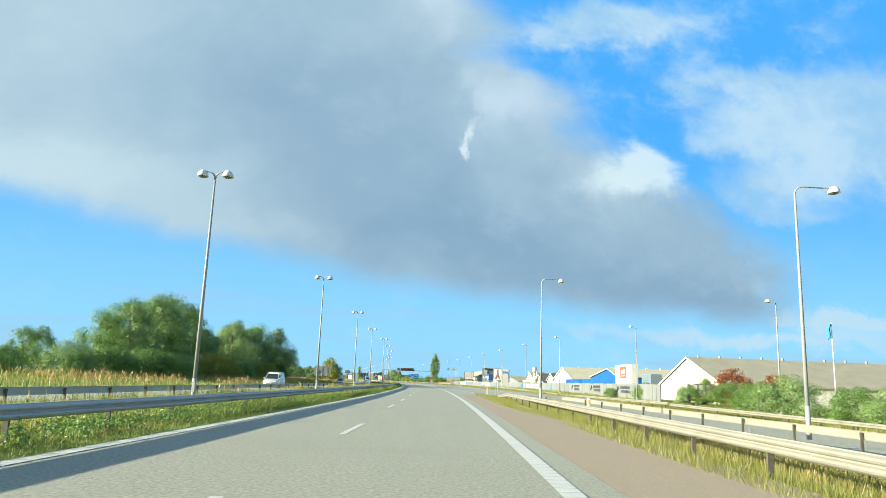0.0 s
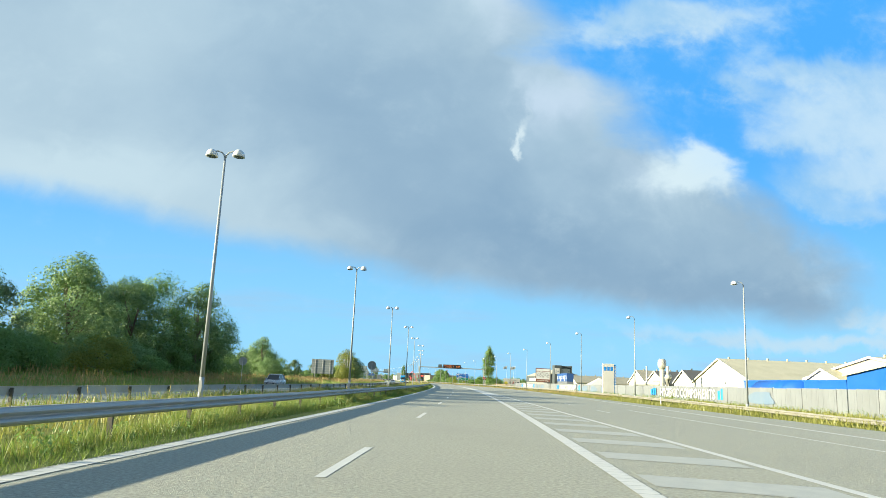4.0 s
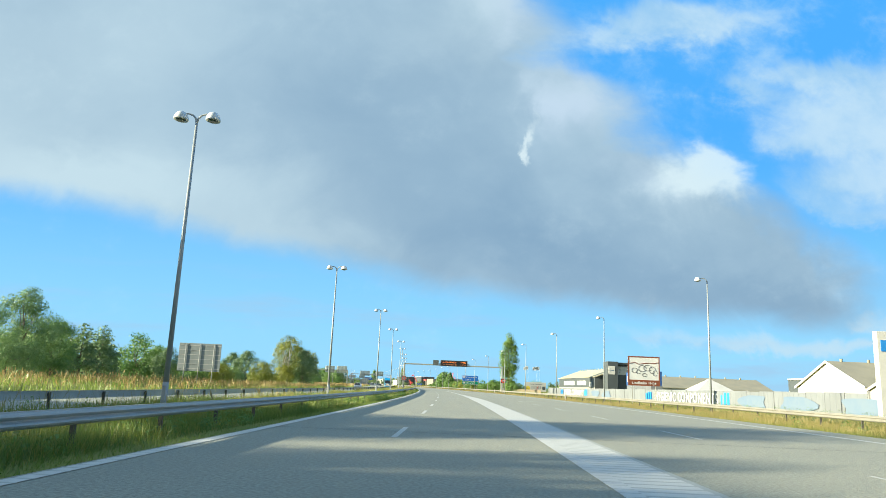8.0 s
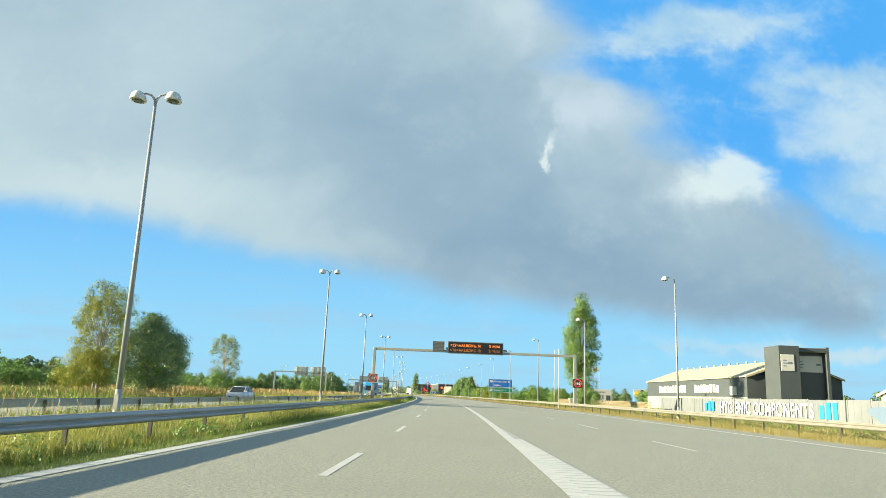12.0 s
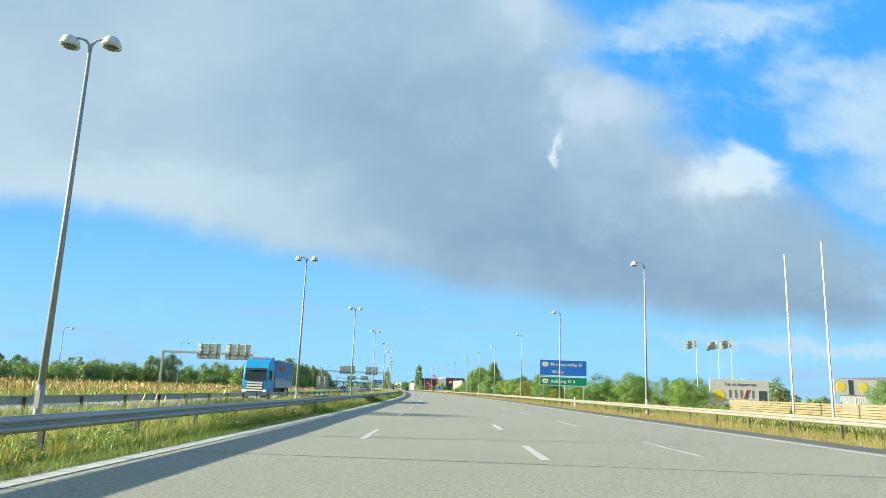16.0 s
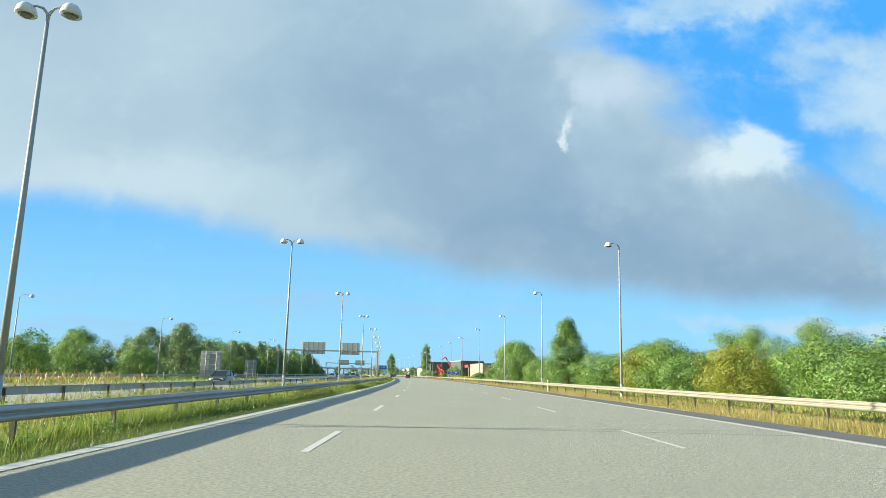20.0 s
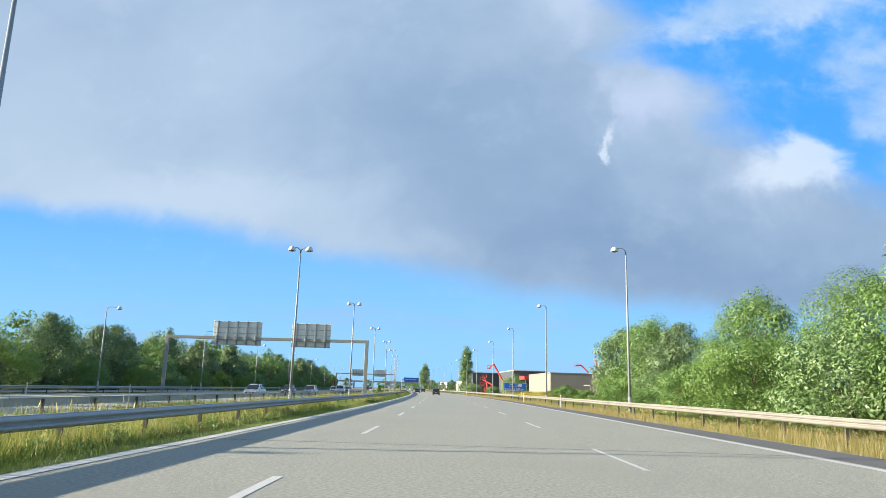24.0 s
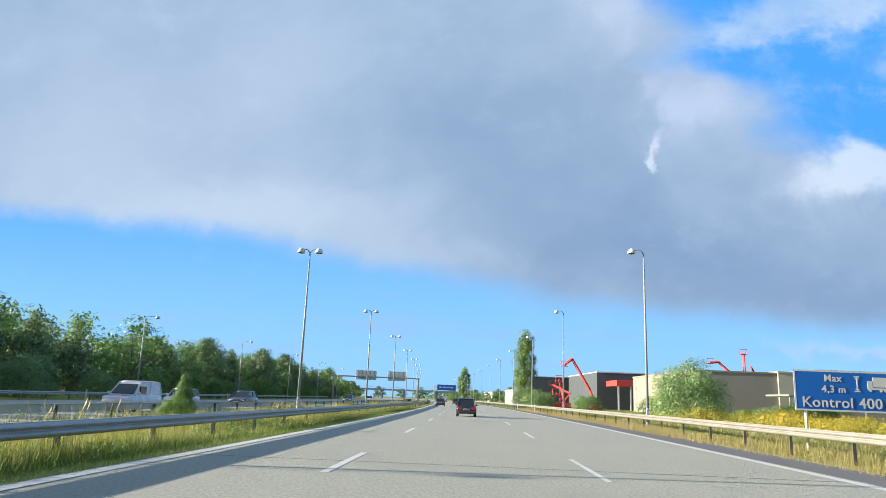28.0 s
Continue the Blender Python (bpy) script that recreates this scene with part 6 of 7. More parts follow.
for pts, r in (([(0, 0, 0), (0, 0, 6.2)], .55), ([(0, 0, 6.2), (0, 0, 6.9), (0, 0, 8.0), (0, 0, 8.5)], [.55, .95, .9, .6]), ([(0, 2, 3.0), (0, 8, 3.1), (0, 16, 3.0), (0, 22, 3.0)], .5), ([(0, -4, 0), (0, -4, 4.2), (0, -4.6, 4.6)], .75), ([(0, 12, 0), (0, 12, 7.2)], .2), ([(0, 1, 3.8), (0, 5, 3.9), (0, 6, 3.0)], .4), ([(0, -4, 4.2), (0, -4, 6.8)], .3)):
    bm = bmesh.new()
    tube(bm, pts, r, 14)
    part("duct", bm, DUCT, root, smooth=True)
root = thing("sign_pylon", spot(296, 35.6), "white advertising pylon with blue emblem bars", "pylon sign")
bm = bmesh.new()
box(bm, 0, 2.6, -.3, .3, -.3, 7.2, .02)
part("pylon", bm, WALL_WHITE, root)
bm = bmesh.new()
box(bm, 2.62, 3.1, -.25, .25, .2, 7.0)
part("side_strip", bm, INK_BLUE, root, "blue strip with small pale squares")
bm = bmesh.new()
for k in range(3):
    box(bm, .25 + k * .75, .8 + k * .75, -.33, -.3, 5.6, 6.5)
part("emblem", bm, INK_BLUE, root)
bm = bmesh.new()
for k in range(18):
    box(bm, 2.75, 2.97, -.28, -.25, .5 + k * .35, .72 + k * .35)
part("small_squares", bm, INK_WHITE, root)

# dark hall with a tower
root = gable_hall(464, 60.6, 16, 56, 6.4, 9.4, WALL_DARK, ROOF_CREAM, "long dark grey workshop hall with a pale roof", turn=90, trim=ROOF_CREAM)
for x0, x1, count in ((47, 29, 10), (24.5, 11.7, 8)):
    bm = bmesh.new()
    for k in range(count):
        c = x0 + (x1 - x0) * (k + .5) / count
        w = abs(x1 - x0) / count * .36
        box(bm, c - w, c + w, 8.0, 8.05, 3.8, 5.3 - .2 * (k % 3 == 1))
    part("lettering", bm, INK_WHITE, root)
bm = bmesh.new()
box(bm, 4.2, 7.0, 8.0, 8.06, 3.3, 4.8, .01)
part("sign_plate", bm, WALL_WHITE, root)
bm = bmesh.new()
box(bm, 0, 56, 8.0, 8.07, -.4, 3.0)
part("plinth", bm, WALL_CREAM, root, "pale plinth wall")
root = thing("tower_building", spot(457, 54.7), "black stair tower with white sign panels", "building")
for x0, x1, y0, z1, nm in ((0, 3.3, 0, 11.2, "slab"), (7.9, 8.4, .6, 11.2, "side_wall")):
    bm = bmesh.new()
    box(bm, x0, x1, y0, 5, -.3, z1, .03)
    part(nm, bm, WALL_DARK, root)
bm = bmesh.new()
box(bm, 3.3, 7.9, .6, 5, 10.3, 11.0, .03)
part("top_beam", bm, WALL_DARK, root)
bm = bmesh.new()
box(bm, 3.3, 7.9, 1.6, 5, -.3, 10.3)
part("core", bm, WALL_DARK, root)
for x0, x1, y in ((.3, 2.4, -.08), (3.6, 7.7, 1.5)):
    bm = bmesh.new()
    box(bm, x0, x1, y, y + .1, 7.2, 9.8, .02)
    pl = part("sign_panel", bm, WALL_WHITE, root, "white sign panel with faint bars")
    bm = bmesh.new()
    for k in range(3):
        box(bm, x0 + .3, x0 + .9 + .2 * (k % 2), y - .01, y, 7.9 + k * .45, 8.05 + k * .45)
    box(bm, x1 - 1.0, x1 - .3, y - .01, y, 8.3, 8.6)
    part("faint_lettering", bm, INK_FADED, pl)
gable_hall(424, 55, 18, 30, 3.4, 6.2, WALL_WHITE, ROOF_GREY, "white gabled house with grey fibre roof", openings=((0, 3.0, 2.2, 1.2),))
root = thing("party_tent", spot(383.6, 52), "white pointed tent roof behind the fence", "tent")
bm = bmesh.new()
c = [bm.verts.new(p) for p in ((0, -4, 2.6), (0, 4, 2.6), (8, 4, 2.6), (8, -4, 2.6), (4, 0, 5.2))]
b = [bm.verts.new((v.co.x, v.co.y, -.3)) for v in c[:4]]
for k in range(4):
    bm.faces.new((c[k], c[(k + 1) % 4], c[4]))
    bm.faces.new((b[k], b[(k + 1) % 4], c[(k + 1) % 4], c[k]))
part("canvas", bm, WALL_WHITE, root)
flat_hall(330, 372, 66, 30, 5.2, WALL_DARK, ROOF_CREAM, "low dark shed with a pale roof edge", fascia=ROOF_CREAM)
container(396, 45, 3.4, 18.2, 2.95, NAVY, "navy blue site office with white doors and shutters", windows=7, name="site_office")
container(396, 45.1, .3, 18.0, 3.1, FENCE_GREY, "grey container under the site office")

# works fence with large lettering
FENCE = ((128, 36.9), (300, 37.0), (461, 37.0))
for a, b in ((128, 290), (300, 461)):
    root = thing("works_fence", Matrix(), "tall grey sheet fence with painted lettering, weathered", "fence")
    k, step_ = 0, 3.4
    s = a
    while s < b - .1:
        w = min(step_, b - s)
        bm = bmesh.new()
        lo = -.5 if s > 230 else -.9
        hi = 2.32 + .025 * ((k * 5) % 3)
        box(bm, .0 if k % 2 else .03, .10, .02, w - .02, lo, hi, .01)
        for j in range(3):
            box(bm, -.012 + (.0 if k % 2 else .03), .0 + (.0 if k % 2 else .03), .35 + j * 1.05, .5 + j * 1.05, lo, hi - .05)
        pn = part("panel", bm, FENCE_GREY, root)
        pn.matrix_local = spot(s, 37.0)
        bm = bmesh.new()
        rod(bm, (.12, 0, lo), (.12, 0, hi + .05), .05, .05, 8)
        po_ = part("fence_post", bm, ZINC, root)
        po_.matrix_local = spot(s, 37.0)
        s += step_
        k += 1
    bm = bmesh.new()
SLOGANS = ((262.5, 256.4, 230.7, 226.2), (364.3, 358.9, 332.2, 328.2), (442.1, 436.8, 414.0, 409.6))
for e0, t0, t1, e1 in SLOGANS:
    root = thing("fence_lettering", spot(t0, 36.90), "painted white works slogan between blue emblem bars", "lettering")
    ob = wall_text(root, "HYGIENIC COMPONENTS", 1.95, INK_WHITE, -.03, 0, .62, bold=.03)
    bpy.context.view_layer.update()
    ob.matrix_local = ob.matrix_local @ Matrix.Diagonal(((t0 - t1) / ob.dimensions.x, 1, 1, 1))
    bars(root, 0, e0 - t0, e0 - t0 - 3.6, .75, 1.2, INK_BLUE, "emblem", 3)
    bars(root, 0, t1 - t0 - 1.0, e1 - t0, .6, 1.5, INK_BLUE, "emblem", 3)
for s, h in ((300.5, 1.4), (312, 1.6), (322, 1.3), (216, 1.3), (392, 1.5), (402, 1.2)):
    root = thing("faded_painting", spot(s, 36.92), "faded blue painted patch on the grey fence", "painting")
    bm = bmesh.new()
    c = [bm.verts.new((0, 3.6 * math.cos(a) * (1 + .25 * math.sin(3 * a + s)), 1.15 + .9 * math.sin(a) * (1 + .2 * math.cos(2 * a)))) for a in (2 * math.pi * k / 22 for k in range(22))]
    d = [bm.verts.new((.02, v.co.y, v.co.z)) for v in c]
    bm.faces.new(c)
    for k in range(22):
        bm.faces.new((c[k], d[k], d[(k + 1) % 22], c[(k + 1) % 22]))
    part("patch", bm, INK_FADED, root)
for s in (184, 166, 146):
    root = thing("fence_lettering", spot(s, 36.92), "dark company lettering on the grey fence", "lettering")
    bars(root, 0, 3.2, -2.6, 1.45, .5, INK_DARK, "upper_line", 8)
    bars(root, 0, 2.6, -2.6, .75, .5, INK_DARK, "lower_line", 7)
    bm = bmesh.new()
    tube(bm, [(-.02, 5.0, .9), (-.02, 4.5, 1.9), (-.02, 4.2, 1.2)], .09, 5)
    part("mark", bm, INK_DARK, root)
    bm = bmesh.new()

# machine shop, timber fence, storage site
root = thing("timber_fence", Matrix(), "weathered board fence with gaps between the rails", "fence")
s = 455.0
k = 0
first_board = None
while s < 530:
    bm = bmesh.new()
    rod(bm, (0, 0, -.2), (0, 0, 1.65), .06, .06, 8)
    o = part("fence_post", bm, WOOD, root)
    o.matrix_local = spot(s, 33.5)
    for j in range(7):
        if first_board is None:
            bm = bmesh.new()
            box(bm, -.07, -.045, 0, 2.6, 0, .15)
            first_board = part("board", bm, WOOD, root)
            first_board.matrix_local = spot(s, 33.5, .12 + j * .205)
        else:
            again(first_board, root, spot(s, 33.5, .12 + j * .205) @ Matrix.Rotation(radians(random.uniform(-.4, .4)), 4, "X"))
    s += 2.55
    k += 1
root = thing("storage_billboard", spot(577, 55.4, -.3) @ Matrix.Diagonal((1.265, 1, 1.22, 1)), "white storage billboard with a yellow figure patch", "billboard")
bm = bmesh.new()
box(bm, -4.15, 4.15, 0, .15, .9, 4.45, .02)
board = part("board", bm, WALL_WHITE, root)
lettering("Lej et depotrum", .62, INK_DARK, board, facing(0.2, -.02, 3.55), align="CENTER", bold=.004)
bm = bmesh.new()
for k in range(5):
    box(bm, -1.5 + k * .8, -1.22 + k * .8, -.03, 0, 1.85, 2.95)
part("emblem_bars", bm, material("flag_print_grey", (.20, .20, .19), (.16, .16, .15), rough=0.8), board)
bm = bmesh.new()
tube(bm, [(.5, -.035, 1.75), (1.1, -.035, 3.1)], .09, 5)
part("red_stroke", bm, INK_ORANGE, board)
bm = bmesh.new()
rod(bm, (-2.9, -.03, 2.1), (-2.9, 0, 2.1), .85, .85, 18)
part("yellow_patch", bm, material("yellow_paint", (.80, .62, .06), rough=0.6), board)
bm = bmesh.new()
box(bm, 2.7, 3.8, -.03, 0, 1.5, 2.9)
part("dark_patch", bm, INK_DARK, board)
posts(root, (-3.5, 0, 3.5), 4.2, .22, .08, WOOD)
for s, n, h in ((595, 55.4, 13.4), (595.6, 60.2, 13.4), (589.2, 59.9, 13.2)):
    root = thing("flagpole", spot(s, n), "white flagpole with a pale advertising flag", "flagpole", "flagpoles at the storage site")
    bm = bmesh.new()
    rod(bm, (0, 0, -.2), (0, 0, h), .07, .04, 8)
    part("pole", bm, INK_WHITE, root, smooth=True)
    bm = bmesh.new()
    grid_ = [[bm.verts.new((-.05 - 2.3 * i / 8, .09 * math.sin(i * 1.1 + s), h - .15 - 1.6 * j / 4 - .5 * (i / 8) ** 1.4)) for j in range(5)] for i in range(9)]
    for i in range(8):
        for j in range(4):
            bm.faces.new((grid_[i][j], grid_[i + 1][j], grid_[i + 1][j + 1], grid_[i][j + 1]))
    bmesh.ops.solidify(bm, geom=bm.faces[:], thickness=.012)
    fl = part("flag", bm, INK_WHITE, root, "pale flag blown to the left with dark bars")
    bm = bmesh.new()
    for k in range(5):
        box(bm, -2.0 + k * .36, -1.82 + k * .36, -.25, -.235, h - 1.3 + k * .05, h - 1.0 + k * .05)
    part("flag_bars", bm, material("flag_print_grey", (.32, .33, .35), (.27, .28, .30), rough=0.8), fl)
for s, n, h in ((507.7, 28, 12.5), (502.6, 28, 12.4)):
    root = thing("bare_mast", spot(s, n), "bare white flag mast behind the barrier", "flagpole", "bare masts")
    bm = bmesh.new()
    rod(bm, (0, 0, -.2), (0, 0, h), .085, .045, 10)
    part("pole", bm, INK_WHITE, root, smooth=True)
    bm = bmesh.new()
    rod(bm, (0, 0, h), (0, 0, h + .12), .07, .05, 8)
    part("cap", bm, ZINC, root)
root = thing("flagpole", spot(88, 41, -1), "white flagpole with a limp blue flag", "flagpole")
bm = bmesh.new()
rod(bm, (0, 0, 0), (0, 0, 9.6), .07, .04, 8)
part("pole", bm, INK_WHITE, root)
bm = bmesh.new()
tube(bm, [(-.1, 0, 9.5), (-.35, .05, 8.9), (-.25, 0, 8.2), (-.4, .04, 7.9)], [.08, .2, .16, .05], 6)
part("flag", bm, material("limp_flag_blue", (.05, .25, .42), rough=0.8), root)
container(572, 74, -.1, 13.0, 3.0, FENCE_GREY, "grey storage container under a darker one")
container(572, 74, 2.9, 13.0, 3.1, WALL_DARK, "dark storage container stacked behind the timber fence")
root = thing("storage_banner", spot(562, 66.5), "white banner with two yellow discs on a container end", "banner")
bm = bmesh.new()
box(bm, -3.4, 3.4, 0, .12, 2.9, 5.3, .02)
cloth = part("cloth", bm, WALL_WHITE, root)
for x in (-2.3, 1.2):
    bm = bmesh.new()
    rod(bm, (x, -.03, 4.1), (x, 0, 4.1), .72, .72, 18)
    part("yellow_disc", bm, MATS["yellow_paint"], cloth)
bm = bmesh.new()
box(bm, -1.1, -.4, -.03, 0, 3.0, 5.2)
part("dark_bar", bm, INK_DARK, cloth)
posts(root, (-3.2, 0, 3.2), 5.1, .2, .08)
root = thing("control_cabinet", spot(455.5, 21.8, 0), "pale roadside control cabinet on a plinth", "cabinet")
bm = bmesh.new()
box(bm, -.6, .6, -.3, .3, .25, 1.5, .02)
part("cabinet_body", bm, WALL_CREAM, root)
bm = bmesh.new()
box(bm, -.7, .7, -.38, .38, 1.5, 1.62, .02)
part("cabinet_roof", bm, WALL_WHITE, root)
bm = bmesh.new()
box(bm, -.55, .55, -.27, .27, -.2, .25)
part("plinth", bm, ASPHALT_DARK, root)

# the last stretch: beige block, red canopy, lifts
flat_hall(890, 930, 40.8, 13.7, 7.5, WALL_BEIGE, WALL_BEIGE, "long beige flat-roofed block", fascia=WALL_BEIGE)
flat_hall(889.6, 930, 54.6, 6.0, 7.7, WALL_CREAM, WALL_CREAM, "pale cream block beside the beige hall", fascia=WALL_CREAM)
blk = flat_hall(889.8, 930, 60.7, 24, 8.2, WALL_BEIGE, WALL_BEIGE, "beige office wing with a row of square windows", fascia=WALL_BEIGE)
for k in range(7):
    x = 2.0 + 3.35 * k
    bm = bmesh.new()
    for q in ((x - .75, x + .75, 5.15, 5.25), (x - .75, x + .75, 6.65, 6.75), (x - .75, x - .65, 5.25, 6.65), (x + .65, x + .75, 5.25, 6.65)):
        box(bm, q[0], q[1], -20.16, -20.09, q[2], q[3])
    f = part("window", bm, WALL_WHITE, blk)
    bm = bmesh.new()
    box(bm, x - .65, x + .65, -20.12, -20.09, 5.25, 6.65)
    part("pane", bm, GLASS_DARK, f)
root = thing("lean_to", spot(881, 50.5), "low open shelter with a grey-green sheet roof", "shelter")
bm = bmesh.new()
box(bm, 0, 16, -2, 6, 3.7, 4.0, .03)
part("roof", bm, material("grey_green_sheet", (.20, .235, .19), (.15, .18, .145), rough=0.8), root)
for k in range(5):
    bm = bmesh.new()
    box(bm, .3 + 3.7 * k, .55 + 3.7 * k, -1.6, -1.35, -.3, 3.7)
    part("column", bm, WALL_BEIGE, root)
flat_hall(968, 1010, 42, 14, 10.3, WALL_DARK, WALL_DARK, "dark grey hall behind a red canopy", fascia=WALL_WHITE)
root = thing("canopy", spot(961, 44, 0), "red flat canopy on white columns", "canopy")
bm = bmesh.new()
box(bm, 0, 10.6, -6, 6, 6.4, 7.9, .03)
part("red_roof", bm, WALL_RED, root)
for x in (.4, 3.6, 6.8, 10.0):
    bm = bmesh.new()
    box(bm, x, x + .35, -5.6, -5.25, -.2, 6.4)
    part("column", bm, WALL_WHITE, root)
bm = bmesh.new()
for k in range(6):
    box(bm, 4.5 + k * .9, 5.1 + k * .9, -6.05, -6.0, 6.8, 7.5)
part("lettering_bars", bm, INK_WHITE, root)
flat_hall(1012, 1060, 29.5, 30, 10.0, WALL_DARK, ROOF_GREY, "far dark flat-roofed hall")


def boom_lift(s, n, z, pts, label, deck=1.0):
    root = thing("boom_lift", spot(s, n, z), label, "boom lift", "red boom lifts")
    red = WALL_RED
    bm = bmesh.new()
    box(bm, -1.1, 1.1, -1.6, 1.6, .5, 1.3, .06)
    part("chassis", bm, red, root)
    for x in (-1.0, 1.0):
        for y in (-1.1, 1.1):
            bm = bmesh.new()
            rod(bm, (x - .18, y, .42), (x + .18, y, .42), .42, .42, 14)
            part("wheel", bm, ASPHALT_DARK, root)
    for a, b in zip(pts, pts[1:]):
        bm = bmesh.new()
        rod(bm, a, b, .24 * deck, .2 * deck, 4)
        part("boom", bm, red, root)
    e = Vector(pts[-1])
    bm = bmesh.new()
    for dx in (-.7, .7):
        for dy in (-.4, .4):
            rod(bm, e + Vector((dx, dy, -.2)), e + Vector((dx, dy, .9)), .04, .04, 5)
    box(bm, e.x - .75, e.x + .75, e.y - .45, e.y + .45, e.z - .3, e.z - .15)
    box(bm, e.x - .75, e.x + .75, e.y - .45, e.y - .38, e.z + .85, e.z + .95)
    part("basket", bm, red, root)
    return root


boom_lift(930, 32.6, 0, [(0, 0, 1.2), (-1.2, 0, 4.5), (-5.0, 1, 11.4), (-6.8, 1, 9.9)], "red boom lift with a long raised arm", 1.4)
boom_lift(920, 24, .2, [(0, 0, 1.2), (0, 5, 4.5), (-1, 1, 6.0)], "red boom lift with a folded arm")
boom_lift(935, 26, .2, [(0, 0, 1.2), (1, -5, 3.4), (-2, 2, 5.4)], "red boom lift with a half-raised arm")
boom_lift(915, 22, .1, [(0, 0, 1.2), (1, 4, 2.4), (-1, -3, 3.2)], "red boom lift, lowered")
boom_lift(935, 68.5, 0, [(0, 0, 1.2), (0, 0, 14.0), (0, .2, 14.4)], "red mast lift rising behind the block", 1.5)
boom_lift(934, 66, 0, [(0, 0, 1.2), (-1, 0, 9.5), (-3.5, 1, 12.2), (-5.5, 1, 12.0)], "red boom lift behind the block", 1.3)
boom_lift(936, 72, 0, [(0, 0, 1.2), (-1.5, 0, 11.5), (.5, 1, 8.9)], "red boom lift with a bent arm behind the block")
# far skyline across the motorway's end
for s, n, w, d, h, wall, label in ((1290, -130, 60, 30, 9, WALL_BEIGE, "far pale block on the skyline"), (1330, 60, 40, 30, 8, WALL_WHITE, "far white hall on the skyline"), (1250, 70, 30, 30, 7, WALL_CREAM, "far cream hall on the skyline"), (1100, 34, 30, 20, 6.5, WALL_WHITE, "white hall beside the road's end")):
    flat_hall(s - w / 2, s + w / 2, n, d, h, wall, ROOF_GREY, label)
root = thing("overpass", spot(1340, -13), "far grey bridge over the motorway", "bridge")
bm = bmesh.new()
box(bm, -60, 60, -4, 4, 6.2, 7.6, .1)
part("deck", bm, material("bridge_concrete", (.33, .34, .34), (.26, .27, .27), rough=0.85), root)
for x in (-42, -14, 4, 32):
    bm = bmesh.new()
    box(bm, x - .6, x + .6, -2, 2, -.3, 6.2)
    part("pier", bm, MATS["bridge_concrete"], root)
for x in range(-58, 60, 4):
    bm = bmesh.new()
    rod(bm, (x, -3.9, 7.6), (x, -3.9, 8.8), .06, .06, 5)
    part("railing_post", bm, ZINC, root)
bm = bmesh.new()
box(bm, -60, 60, -3.95, -3.85, 8.75, 8.85)
part("handrail", bm, ZINC, root)
# blue lane sign over the far road
root = thing("direction_sign", spot(1135, 6), "distant blue overhead direction sign", "road sign")
panel(root, "blue_panel", -5, 5, 5.6, 8.6, 0, SIGN_BLUE, SIGN_WHITE)
posts(root, (-6.5, 13), 8.6, .3, .2)
bm = bmesh.new()
box(bm, -6.5, 13, .2, .5, 7.0, 7.4)
part("beam", bm, GANTRY, root)
bm = bmesh.new()
for k in range(4):
    box(bm, -4 + k * 2, -2.6 + k * 2, -.03, 0, 6.9, 7.5)
part("lettering_bars", bm, SIGN_WHITE, root)

# ---- vehicles, standing where they are seen ----
TYRE = material("tyre_rubber", (.022, .022, .022), (.03, .03, .03), rough=0.9)
RIM = material("wheel_rim", (.45, .45, .45), (.36, .36, .36), rough=0.35, metal=0.7)
GLASS_CAR = glass("car_glass", (.018, .024, .028))
LAMP_RED = material("tail_lamp", (.40, .015, .012), (.33, .01, .01), rough=0.2)
LAMP_CLEAR = material("head_lamp", (.75, .76, .76), (.62, .63, .64), rough=0.15)
PLASTIC = material("black_plastic", (.02, .02, .021), (.028, .028, .028), rough=0.6)


def paint(name, c):
    return material(name, c, tuple(v * .88 for v in c), rough=0.28, scale=1.5, fine=9.0, coat=0.6)


def loft(bm, rings):
    vs = [[bm.verts.new(p) for p in ring] for ring in rings]
    w = len(rings[0])
    for a, b in zip(vs, vs[1:]):
        for k in range(w):
            bm.faces.new((a[k], a[(k + 1) % w], b[(k + 1) % w], b[k]))
    bm.faces.new(vs[0][::-1]), bm.faces.new(vs[-1])
    return bm


def wheels(root, half, axles, r=.33, w=.21):
    for y in axles:
        for sx in (-1, 1):
            bm = bmesh.new()
            x = sx * (half - w / 2)
            prof = [(w / 2, r * .6), (w / 2, r * .93), (w / 2 - .04, r), (-w / 2 + .04, r), (-w / 2, r * .93), (-w / 2, r * .6)]
            rings = [[(x + dx, y + rr * math.cos(a), r + rr * math.sin(a)) for a in (2 * math.pi * k / 20 for k in range(20))] for dx, rr in prof]
            loft(bm, rings)
            wheel = part("wheel", bm, TYRE, root, smooth=False)
            bm = bmesh.new()
            rod(bm, (x + sx * (w / 2 - .02), y, r), (x + sx * (w / 2 + .012), y, r), r * .62, r * .58, 16)
            part("rim", bm, RIM, wheel)


